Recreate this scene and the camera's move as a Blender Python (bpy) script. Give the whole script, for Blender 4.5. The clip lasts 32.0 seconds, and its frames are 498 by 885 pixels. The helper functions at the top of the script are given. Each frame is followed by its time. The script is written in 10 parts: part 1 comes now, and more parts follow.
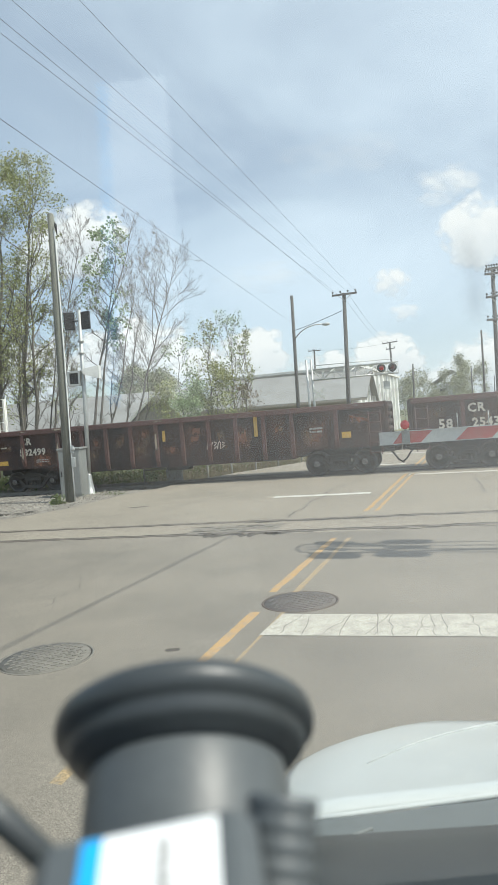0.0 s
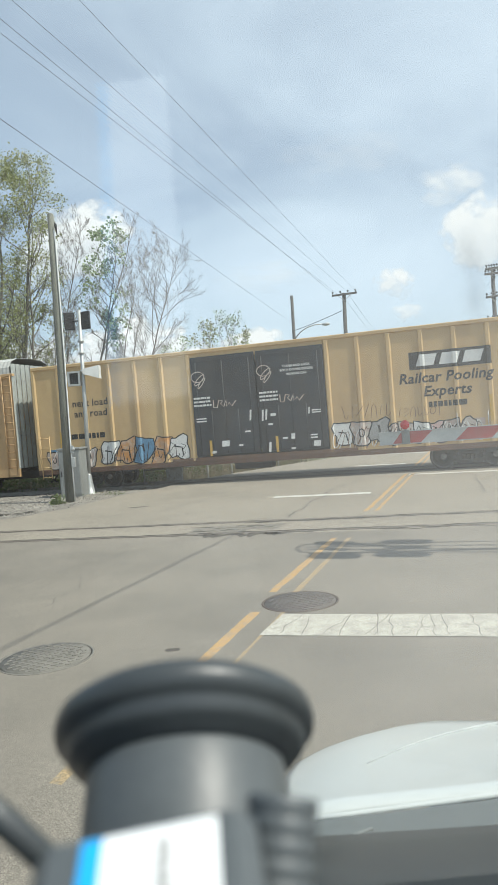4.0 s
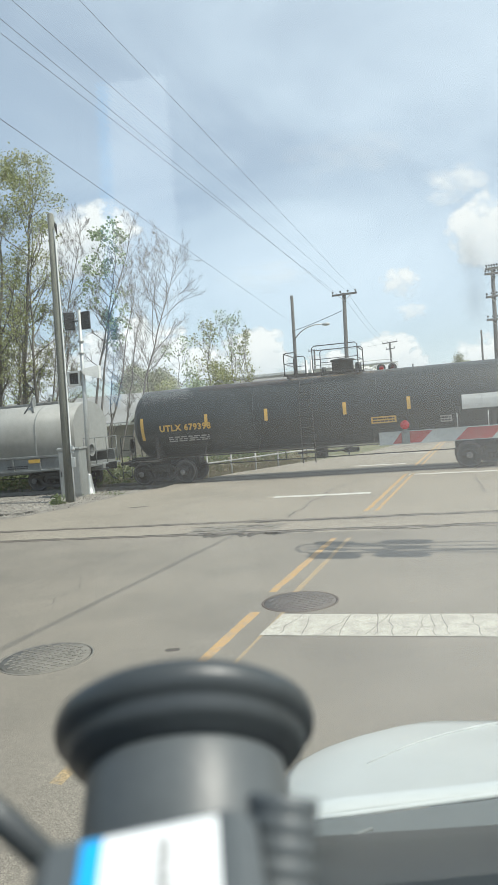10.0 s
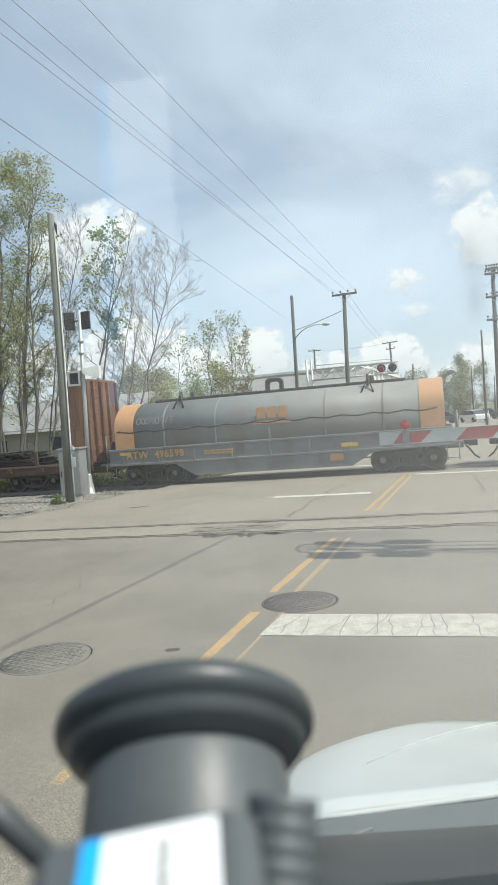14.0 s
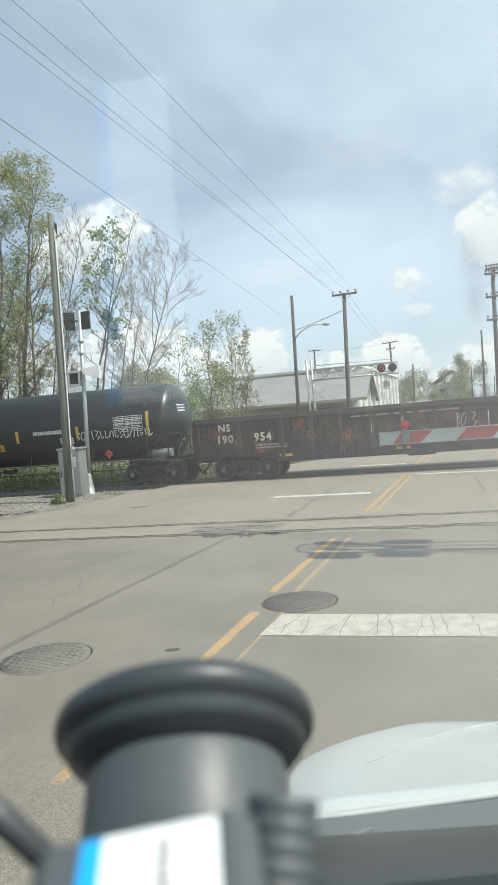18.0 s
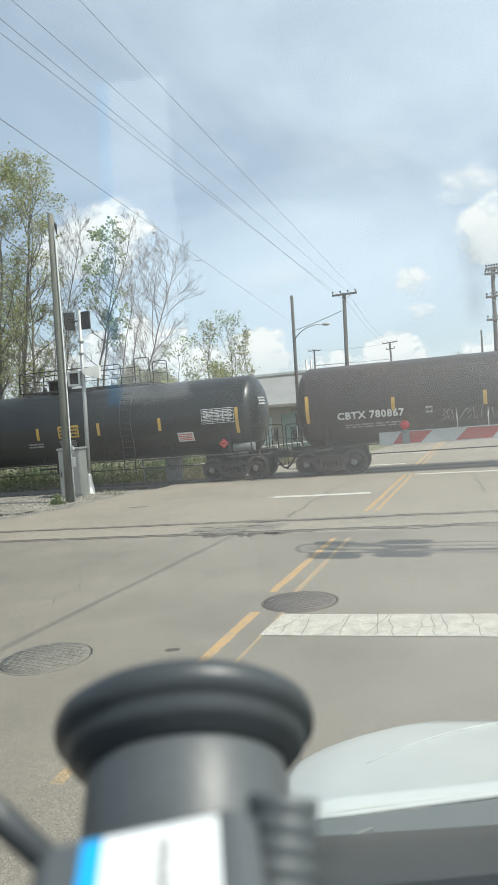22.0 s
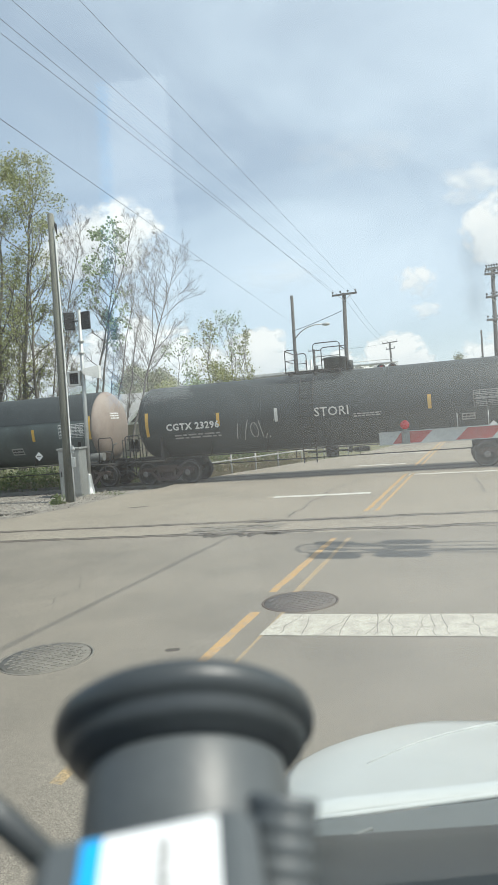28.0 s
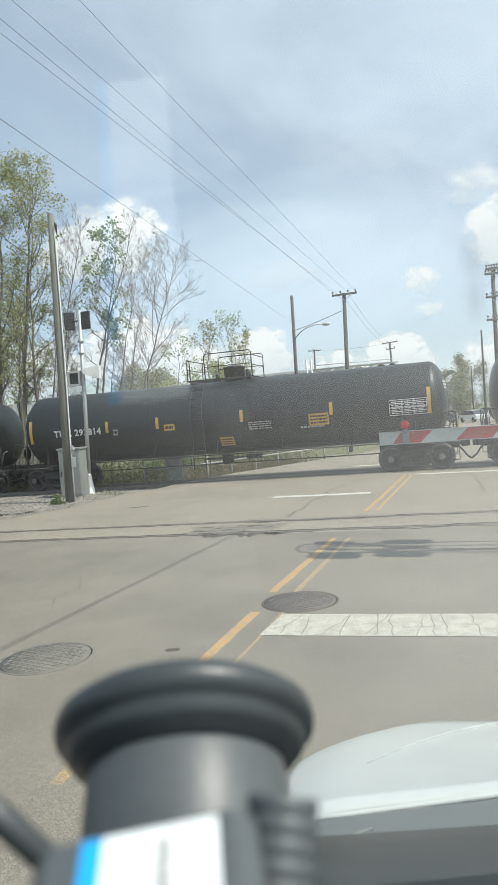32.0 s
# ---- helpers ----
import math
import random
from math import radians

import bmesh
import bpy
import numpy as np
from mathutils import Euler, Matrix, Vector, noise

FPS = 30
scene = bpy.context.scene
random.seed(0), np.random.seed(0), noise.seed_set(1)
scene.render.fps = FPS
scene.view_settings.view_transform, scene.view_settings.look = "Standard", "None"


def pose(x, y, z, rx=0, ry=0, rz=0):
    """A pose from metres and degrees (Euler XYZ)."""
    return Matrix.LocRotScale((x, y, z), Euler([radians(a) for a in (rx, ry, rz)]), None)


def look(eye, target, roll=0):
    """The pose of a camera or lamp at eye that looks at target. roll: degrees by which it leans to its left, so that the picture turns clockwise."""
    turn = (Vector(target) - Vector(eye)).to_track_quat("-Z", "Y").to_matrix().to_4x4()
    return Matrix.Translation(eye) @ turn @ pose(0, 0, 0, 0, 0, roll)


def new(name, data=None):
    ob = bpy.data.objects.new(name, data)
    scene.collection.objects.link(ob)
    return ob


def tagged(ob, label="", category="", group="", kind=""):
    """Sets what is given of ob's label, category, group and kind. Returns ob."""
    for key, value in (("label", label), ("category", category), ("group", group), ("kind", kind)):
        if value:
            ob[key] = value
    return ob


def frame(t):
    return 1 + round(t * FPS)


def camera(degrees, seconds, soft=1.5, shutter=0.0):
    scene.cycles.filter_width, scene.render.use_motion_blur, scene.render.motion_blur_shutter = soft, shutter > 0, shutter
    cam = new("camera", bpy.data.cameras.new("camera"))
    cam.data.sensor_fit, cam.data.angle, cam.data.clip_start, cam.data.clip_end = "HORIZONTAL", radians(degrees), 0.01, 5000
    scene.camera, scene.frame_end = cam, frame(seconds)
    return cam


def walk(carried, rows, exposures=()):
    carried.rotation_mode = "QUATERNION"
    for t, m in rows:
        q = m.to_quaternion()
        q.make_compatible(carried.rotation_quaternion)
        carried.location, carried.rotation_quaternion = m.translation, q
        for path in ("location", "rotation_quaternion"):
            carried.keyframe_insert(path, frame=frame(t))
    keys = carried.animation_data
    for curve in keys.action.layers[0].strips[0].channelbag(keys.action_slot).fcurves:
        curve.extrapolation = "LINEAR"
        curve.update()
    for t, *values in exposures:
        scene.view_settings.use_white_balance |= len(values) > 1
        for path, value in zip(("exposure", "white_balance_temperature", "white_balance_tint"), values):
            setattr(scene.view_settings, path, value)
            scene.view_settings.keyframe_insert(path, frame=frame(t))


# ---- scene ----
# ---- camera: it stands still behind the windscreen of a waiting vehicle ----
EYE = (0.0, 0.0, 2.28)
CLIP = 32.0
CAM_POSE = look(EYE, (0.0, 10.0, 2.28 - 10.0 * math.tan(radians(1.778))), roll=-4.55)
cam = camera(39.75, CLIP, soft=1.45)
cam.data.dof.use_dof = True
cam.data.dof.focus_distance = 27.0
cam.data.dof.aperture_fstop = 12.0
walk(cam, [(0.0, CAM_POSE), (CLIP, CAM_POSE)], exposures=[(0.0, 0.60, 6500, 6), (CLIP, 0.60, 6500, 6)])

# ---- daylight ----
SUN_TO = Vector((0.507, -0.262, 0.820)).normalized()
world = bpy.data.worlds.new("sky")
scene.world = world
world.use_nodes = True
wn, wl = world.node_tree.nodes, world.node_tree.links
bg = wn["Background"]
sky = wn.new("ShaderNodeTexSky")
sky.sky_type = "NISHITA"
sky.sun_disc = False
sky.sun_elevation = math.asin(SUN_TO.z)
sky.sun_rotation = math.atan2(SUN_TO.x, SUN_TO.y)
sky.dust_density = 1.2
sky.air_density = 1.0
# thin high haze streaks over the blue
wtc = wn.new("ShaderNodeTexCoord")
wmap = wn.new("ShaderNodeMapping")
wmap.inputs["Scale"].default_value = (1.0, 1.4, 2.2)
wmap.inputs["Rotation"].default_value = (0.25, 0.5, 0.3)
wnoise = wn.new("ShaderNodeTexNoise")
wnoise.inputs["Scale"].default_value = 2.3
wnoise.inputs["Detail"].default_value = 7.0
wnoise.inputs["Roughness"].default_value = 0.52
wnoise.inputs["Distortion"].default_value = 0.6
wramp = wn.new("ShaderNodeValToRGB")
wramp.color_ramp.elements[0].position, wramp.color_ramp.elements[1].position = 0.36, 0.74
wramp.color_ramp.elements[0].color = (0.34, 0.34, 0.34, 1)
wramp.color_ramp.elements[1].color = (0.74, 0.74, 0.74, 1)
wmix = wn.new("ShaderNodeMix")
wmix.data_type = "RGBA"
wmix.inputs["B"].default_value = (7.3, 8.4, 9.7, 1)
wl.new(wtc.outputs["Generated"], wmap.inputs["Vector"])
wl.new(wmap.outputs["Vector"], wnoise.inputs["Vector"])
wl.new(wnoise.outputs["Fac"], wramp.inputs["Fac"])
wsep = wn.new("ShaderNodeSeparateXYZ")
wl.new(wtc.outputs["Generated"], wsep.inputs["Vector"])
wside = wn.new("ShaderNodeMath")
wside.operation = "MULTIPLY_ADD"
wside.inputs[1].default_value = 0.42
wl.new(wsep.outputs["X"], wside.inputs[0])
wl.new(wramp.outputs["Color"], wside.inputs[2])
wside.use_clamp = True
wl.new(wside.outputs[0], wmix.inputs["Factor"])
wl.new(sky.outputs["Color"], wmix.inputs["A"])
wl.new(wmix.outputs["Result"], bg.inputs["Color"])
bg.inputs["Strength"].default_value = 0.085

sun = new("sun", bpy.data.lights.new("sun", "SUN"))
sun.data.energy = 3.2
sun.data.angle = radians(0.5)
sun.data.color = (1.0, 0.95, 0.87)
sun.matrix_basis = look(SUN_TO * 50, (0, 0, 0))


# ---- mesh helpers ----
class Mesh:
    """Collects plain faces, then becomes one mesh."""

    def __init__(self):
        self.v, self.f, self.smooth = [], [], []

    def add(self, vs, fs, smooth=False):
        k = len(self.v)
        self.v.extend(tuple(p) for p in vs)
        self.f.extend(tuple(k + i for i in f) for f in fs)
        self.smooth.extend([smooth] * len(fs))
        return self

    def box(self, x0, x1, y0, y1, z0, z1, c=0.0, m=None):
        cx, cy, cz = (x0 + x1) / 2, (y0 + y1) / 2, (z0 + z1) / 2
        hx, hy, hz = abs(x1 - x0) / 2, abs(y1 - y0) / 2, abs(z1 - z0) / 2
        c = min(c, 0.45 * min(hx, hy, hz))
        if c <= 0:
            vs = [(cx + a * hx, cy + b * hy, cz + d * hz) for a in (-1, 1) for b in (-1, 1) for d in (-1, 1)]
            fs = [(0, 1, 3, 2), (4, 6, 7, 5), (0, 4, 5, 1), (2, 3, 7, 6), (0, 2, 6, 4), (1, 5, 7, 3)]
        else:
            vs, fs = [], []
            sg = [(a, b, d) for a in (-1, 1) for b in (-1, 1) for d in (-1, 1)]
            for a, b, d in sg:
                vs += [(cx + a * hx, cy + b * (hy - c), cz + d * (hz - c)), (cx + a * (hx - c), cy + b * hy, cz + d * (hz - c)), (cx + a * (hx - c), cy + b * (hy - c), cz + d * hz)]
            at = {s: i * 3 for i, s in enumerate(sg)}
            ring = [(-1, -1), (1, -1), (1, 1), (-1, 1)]
            for s in (-1, 1):
                fs += [tuple(at[(s, p, q)] for p, q in ring), tuple(at[(p, s, q)] + 1 for p, q in ring), tuple(at[(p, q, s)] + 2 for p, q in ring)]
            for p in (-1, 1):
                for q in (-1, 1):
                    fs += [(at[(-1, p, q)] + 1, at[(1, p, q)] + 1, at[(1, p, q)] + 2, at[(-1, p, q)] + 2),
                           (at[(p, -1, q)], at[(p, 1, q)], at[(p, 1, q)] + 2, at[(p, -1, q)] + 2),
                           (at[(p, q, -1)], at[(p, q, 1)], at[(p, q, 1)] + 1, at[(p, q, -1)] + 1)]
            fs += [(at[s], at[s] + 1, at[s] + 2) for s in sg]
        if m is not None:
            vs = [m @ Vector(p) for p in vs]
        return self.add(vs, fs)

    def tube(self, pts, r, n=6, r1=None, cap=True, smooth=True):
        pts = [Vector(p) for p in pts]
        r1 = r if r1 is None else r1
        vs, fs = [], []
        side = None
        for i, p in enumerate(pts):
            t = (pts[min(i + 1, len(pts) - 1)] - pts[max(i - 1, 0)]).normalized()
            if side is None:
                side = t.cross(Vector((0, 0, 1)) if abs(t.z) < 0.9 else Vector((1, 0, 0))).normalized()
            side = (side - t * side.dot(t)).normalized()
            up = t.cross(side)
            rr = r + (r1 - r) * i / max(1, len(pts) - 1)
            vs += [p + (side * math.cos(2 * math.pi * k / n) + up * math.sin(2 * math.pi * k / n)) * rr for k in range(n)]
        for i in range(len(pts) - 1):
            fs += [(i * n + k, i * n + (k + 1) % n, (i + 1) * n + (k + 1) % n, (i + 1) * n + k) for k in range(n)]
        self.add(vs, fs, smooth)
        if cap:
            k0 = len(self.v) - len(vs)
            self.f += [tuple(k0 + k for k in range(n)), tuple(k0 + (len(pts) - 1) * n + k for k in range(n))]
            self.smooth += [False, False]
        return self

    def lathe(self, prof, n=24, m=None, smooth=True):
        vs, fs = [], []
        for r, h in prof:
            vs += [(r * math.cos(2 * math.pi * k / n), r * math.sin(2 * math.pi * k / n), h) for k in range(n)]
        for i in range(len(prof) - 1):
            fs += [(i * n + k, i * n + (k + 1) % n, (i + 1) * n + (k + 1) % n, (i + 1) * n + k) for k in range(n)]
        if prof[0][0] > 1e-4:
            fs.append(tuple(range(n)))
        if prof[-1][0] > 1e-4:
            fs.append(tuple((len(prof) - 1) * n + k for k in range(n)))
        if m is not None:
            vs = [m @ Vector(p) for p in vs]
        return self.add(vs, fs, smooth)

    def prism(self, poly, lo, hi, axis="y", m=None):
        """A closed outline, pushed from lo to hi along an axis; the outline is in the other two axes."""
        n = len(poly)
        put = {"x": lambda a, b, h: (h, a, b), "y": lambda a, b, h: (a, h, b), "z": lambda a, b, h: (a, b, h)}[axis]
        vs = [put(a, b, lo) for a, b in poly] + [put(a, b, hi) for a, b in poly]
        fs = [tuple(range(n)), tuple(range(2 * n - 1, n - 1, -1))] + [(i, (i + 1) % n, n + (i + 1) % n, n + i) for i in range(n)]
        if m is not None:
            vs = [m @ Vector(p) for p in vs]
        return self.add(vs, fs)

    def data(self, name, mat):
        me = bpy.data.meshes.new(name)
        me.from_pydata([tuple(p) for p in self.v], [], self.f)
        me.polygons.foreach_set("use_smooth", self.smooth)
        if len(self.f) < 30000:
            bm = bmesh.new()
            bm.from_mesh(me)
            bmesh.ops.recalc_face_normals(bm, faces=bm.faces)
            bm.to_mesh(me)
            bm.free()
        me.materials.append(mat)
        me.update()
        return me


def part(name, shape, mat, parent, label="", m=None):
    """One mesh under a thing or a part."""
    ob = new(name, shape.data(name, mat) if isinstance(shape, Mesh) else shape)
    ob.parent = parent
    if m is not None:
        ob.matrix_basis = m
    if label:
        ob["label"] = label
    return ob


def thing(name, label, category, m=None, group="", kind=""):
    ob = new(name)
    ob.empty_display_size = 0.2
    if m is not None:
        ob.matrix_basis = m
    return tagged(ob, label, category, group, kind)


def solid(name, shape, mat, label, category, m=None, group="", kind=""):
    ob = new(name, shape.data(name, mat))
    if m is not None:
        ob.matrix_basis = m
    return tagged(ob, label, category, group, kind)


def arc(cx, cz, r, a0, a1, n):
    return [(cx + r * math.cos(radians(a0 + (a1 - a0) * i / n)), cz + r * math.sin(radians(a0 + (a1 - a0) * i / n))) for i in range(n + 1)]


# ---- materials ----
def surface(name, base, rough=0.6, metal=0.0, worn=None, amount=0.35, scale=2.0, streak=1.0, fine=30.0, bump=0.15, spread=0.14, glow=None, coat=0.0, mid=0.0):
    """A paint, stone, wood or metal with stains at a large scale and grain at a small one."""
    mat = bpy.data.materials.new(name)
    mat.use_nodes = True
    nd, ln = mat.node_tree.nodes, mat.node_tree.links
    bsdf = nd["Principled BSDF"]
    tc = nd.new("ShaderNodeTexCoord")
    mp = nd.new("ShaderNodeMapping")
    mp.inputs["Scale"].default_value = (1, 1, streak)
    ln.new(tc.outputs["Object"], mp.inputs["Vector"])
    big = nd.new("ShaderNodeTexNoise")
    big.inputs["Scale"].default_value, big.inputs["Detail"].default_value, big.inputs["Roughness"].default_value = scale, 6.0, 0.65
    ln.new(mp.outputs["Vector"], big.inputs["Vector"])
    ramp = nd.new("ShaderNodeValToRGB")
    ramp.color_ramp.elements[0].position, ramp.color_ramp.elements[1].position = 0.42, 0.72
    ramp.color_ramp.elements[1].color = (amount, amount, amount, 1)
    ramp.color_ramp.elements[0].color = (0, 0, 0, 1)
    ln.new(big.outputs["Fac"], ramp.inputs["Fac"])
    mix = nd.new("ShaderNodeMix")
    mix.data_type = "RGBA"
    worn = worn or tuple(c * 0.45 for c in base)
    mix.inputs["A"].default_value, mix.inputs["B"].default_value = (*base, 1), (*worn, 1)
    ln.new(ramp.outputs["Color"], mix.inputs["Factor"])
    small = nd.new("ShaderNodeTexNoise")
    small.inputs["Scale"].default_value, small.inputs["Detail"].default_value = fine, 4.0
    ln.new(tc.outputs["Object"], small.inputs["Vector"])
    span = nd.new("ShaderNodeMapRange")
    span.inputs["From Min"].default_value, span.inputs["From Max"].default_value = 0.3, 0.7
    span.inputs["To Min"].default_value, span.inputs["To Max"].default_value = 1 - spread, 1 + spread
    ln.new(small.outputs["Fac"], span.inputs["Value"])
    mul = nd.new("ShaderNodeMix")
    mul.data_type, mul.blend_type = "RGBA", "MULTIPLY"
    mul.inputs["Factor"].default_value = 1.0
    ln.new(mix.outputs["Result"], mul.inputs["A"])
    ln.new(span.outputs["Result"], mul.inputs["B"])
    ln.new(mul.outputs["Result"], bsdf.inputs["Base Color"])
    if mid:                                        # clusters of stones and worn spots
        spots = nd.new("ShaderNodeTexNoise")
        spots.inputs["Scale"].default_value, spots.inputs["Detail"].default_value, spots.inputs["Roughness"].default_value = mid, 5.0, 0.75
        ln.new(tc.outputs["Object"], spots.inputs["Vector"])
        span2 = nd.new("ShaderNodeMapRange")
        span2.inputs["From Min"].default_value, span2.inputs["From Max"].default_value = 0.3, 0.7
        span2.inputs["To Min"].default_value, span2.inputs["To Max"].default_value = 0.82, 1.16
        ln.new(spots.outputs["Fac"], span2.inputs["Value"])
        mul2 = nd.new("ShaderNodeMix")
        mul2.data_type, mul2.blend_type = "RGBA", "MULTIPLY"
        mul2.inputs["Factor"].default_value = 1.0
        ln.new(mul.outputs["Result"], mul2.inputs["A"])
        ln.new(span2.outputs["Result"], mul2.inputs["B"])
        ln.new(mul2.outputs["Result"], bsdf.inputs["Base Color"])
    bsdf.inputs["Roughness"].default_value, bsdf.inputs["Metallic"].default_value = rough, metal
    bsdf.inputs["Coat Weight"].default_value = coat
    if bump:
        bp = nd.new("ShaderNodeBump")
        bp.inputs["Strength"].default_value, bp.inputs["Distance"].default_value = bump, 0.02
        ln.new(small.outputs["Fac"], bp.inputs["Height"])
        ln.new(bp.outputs["Normal"], bsdf.inputs["Normal"])
    if glow:
        bsdf.inputs["Emission Color"].default_value, bsdf.inputs["Emission Strength"].default_value = (*glow[:3], 1), glow[3]
    return mat


def stain(name, colour, cover=0.55):
    """Rust or sprayed paint that thins out towards its edges in ragged specks."""
    mat = surface(name, colour, 0.8, worn=tuple(c * 0.6 for c in colour), amount=0.7, scale=3, fine=20)
    nd, ln = mat.node_tree.nodes, mat.node_tree.links
    tc, sep = nd.new("ShaderNodeTexCoord"), nd.new("ShaderNodeSeparateXYZ")
    ln.new(tc.outputs["Generated"], sep.inputs["Vector"])

    def calc(op, a, b):
        m = nd.new("ShaderNodeMath")
        m.operation = op
        for i, x in enumerate((a, b)):
            if isinstance(x, (int, float)):
                m.inputs[i].default_value = x
            else:
                ln.new(x, m.inputs[i])
        return m.outputs[0]
    near = [calc("ABSOLUTE", calc("MULTIPLY_ADD", sep.outputs[k], 2.0), 0) for k in ("X", "Z")]
    for o in near:
        o.node.inputs[0].links[0].from_node.inputs[2].default_value = -1.0
    edge = calc("MAXIMUM", near[0], near[1])
    tex = nd.new("ShaderNodeTexNoise")
    tex.inputs["Scale"].default_value, tex.inputs["Detail"].default_value, tex.inputs["Roughness"].default_value = 3.2, 7.0, 0.7
    mp = nd.new("ShaderNodeMapping")
    mp.inputs["Scale"].default_value = (1.6, 1.0, 0.45)
    ln.new(tc.outputs["Object"], mp.inputs["Vector"])
    ln.new(mp.outputs["Vector"], tex.inputs["Vector"])
    rng = nd.new("ShaderNodeMapRange")
    rng.inputs["From Min"].default_value, rng.inputs["From Max"].default_value = -0.25, 0.35
    ln.new(calc("SUBTRACT", calc("ADD", calc("MULTIPLY", calc("SUBTRACT", tex.outputs["Fac"], 0.5), 2.2), cover), edge), rng.inputs["Value"])
    rng.inputs["To Max"].default_value = 0.8
    ln.new(rng.outputs["Result"], nd["Principled BSDF"].inputs["Alpha"])
    return mat


M = {}
M["asphalt"] = surface("asphalt", (0.275, 0.240, 0.190), 0.92, mid=7.0, worn=(0.215, 0.187, 0.148), amount=0.9, scale=0.3, fine=55, bump=0.4, spread=0.7)
M["asphalt_near"] = surface("asphalt_near", (0.232, 0.205, 0.167), 0.92, mid=24.0, worn=(0.135, 0.122, 0.102), amount=0.95, scale=0.22, fine=120, bump=0.3, spread=0.55)
M["crack_dust"] = surface("crack_dust", (0.10, 0.09, 0.078), 0.95, worn=(0.2, 0.178, 0.15), amount=0.9, scale=2.5, fine=40)
M["patch_grey"] = surface("patch_grey", (0.17, 0.155, 0.13), 0.95, mid=9.0, worn=(0.26, 0.23, 0.185), amount=0.9, scale=4, fine=40, bump=0.5, spread=0.5)
M["bar_paint"] = surface("bar_paint", (0.49, 0.46, 0.39), 0.85, worn=(0.33, 0.305, 0.26), amount=0.95, scale=5, fine=60, spread=0.25)
M["bar_crack"] = surface("bar_crack", (0.15, 0.135, 0.115), 0.95, amount=0.5, scale=5, fine=40)
M["tar"] = surface("tar", (0.05, 0.05, 0.05), 0.8, amount=0.3, fine=40)
M["groove"] = surface("groove", (0.050, 0.042, 0.034), 0.95, worn=(0.16, 0.14, 0.115), amount=0.8, scale=3, fine=40)
M["white_line"] = surface("white_line", (0.60, 0.58, 0.525), 0.85, worn=(0.36, 0.335, 0.285), amount=0.9, scale=6, fine=60, spread=0.2)
M["yellow_line"] = surface("yellow_line", (0.46, 0.28, 0.11), 0.85, worn=(0.29, 0.245, 0.185), amount=1.0, scale=9, fine=60, spread=0.35)
M["gravel"] = surface("gravel", (0.25, 0.228, 0.195), 0.95, worn=(0.135, 0.12, 0.10), amount=0.8, scale=1.2, fine=14, bump=0.9, spread=0.5)
M["dirt"] = surface("dirt", (0.17, 0.16, 0.09), 0.95, worn=(0.08, 0.10, 0.04), amount=0.9, scale=0.25, fine=6, bump=0.6, spread=0.4)
def leafy(name, colour, pale, scale):
    """Thin leaves: they scatter light and let some through."""
    mat = surface(name, colour, 0.65, worn=pale, amount=0.8, scale=scale, fine=3, bump=0, spread=0.35)
    nd, ln = mat.node_tree.nodes, mat.node_tree.links
    bsdf = nd["Principled BSDF"]
    tl, mx = nd.new("ShaderNodeBsdfTranslucent"), nd.new("ShaderNodeMixShader")
    ln.new(bsdf.inputs["Base Color"].links[0].from_socket, tl.inputs["Color"])
    mx.inputs["Fac"].default_value = 0.4
    ln.new(bsdf.outputs["BSDF"], mx.inputs[1])
    ln.new(tl.outputs["BSDF"], mx.inputs[2])
    ln.new(mx.outputs["Shader"], nd["Material Output"].inputs["Surface"])
    return mat


M["leaf"] = leafy("leaf", (0.32, 0.345, 0.15), (0.42, 0.40, 0.23), 0.9)
M["leaf_far"] = leafy("leaf_far", (0.30, 0.32, 0.21), (0.38, 0.37, 0.27), 0.4)
M["leaf_dark"] = leafy("leaf_dark", (0.20, 0.29, 0.12), (0.22, 0.25, 0.12), 0.5)
M["leaf_round"] = leafy("leaf_round", (0.34, 0.42, 0.25), (0.42, 0.47, 0.30), 0.7)
M["leaf_red"] = leafy("leaf_red", (0.19, 0.135, 0.09), (0.18, 0.19, 0.08), 0.9)
M["weeds"] = leafy("weeds", (0.12, 0.165, 0.06), (0.22, 0.21, 0.12), 0.6)
M["bark"] = surface("bark", (0.185, 0.168, 0.148), 0.95, worn=(0.095, 0.083, 0.072), amount=0.6, scale=3, streak=0.3, fine=25, bump=0.7)
M["twig"] = surface("twig", (0.20, 0.18, 0.162), 0.95, amount=0.4, scale=2, fine=10)
M["pole_dark"] = surface("pole_dark", (0.105, 0.103, 0.10), 0.9, worn=(0.06, 0.058, 0.055), amount=0.6, scale=5, streak=0.1, fine=30)
M["letter_dark"] = surface("letter_dark", (0.11, 0.11, 0.11), 0.7, worn=(0.25, 0.25, 0.24), amount=0.6, scale=10, fine=40)
M["pole_wood"] = surface("pole_wood", (0.185, 0.188, 0.160), 0.9, worn=(0.075, 0.077, 0.064), amount=0.9, scale=7, streak=0.06, fine=40, bump=0.5)
M["galv"] = surface("galv", (0.48, 0.49, 0.48), 0.5, 0.55, worn=(0.33, 0.34, 0.34), amount=0.6, scale=5, fine=50, bump=0.05)
M["grey_paint"] = surface("grey_paint", (0.25, 0.26, 0.25), 0.6, worn=(0.17, 0.165, 0.155), amount=0.7, scale=3, streak=0.25, fine=30, bump=0.08)
M["black_part"] = surface("black_part", (0.03, 0.03, 0.032), 0.6, amount=0.3, fine=30)
M["steel"] = surface("steel", (0.30, 0.28, 0.26), 0.45, 0.8, worn=(0.15, 0.11, 0.08), amount=0.6, scale=5, fine=30)
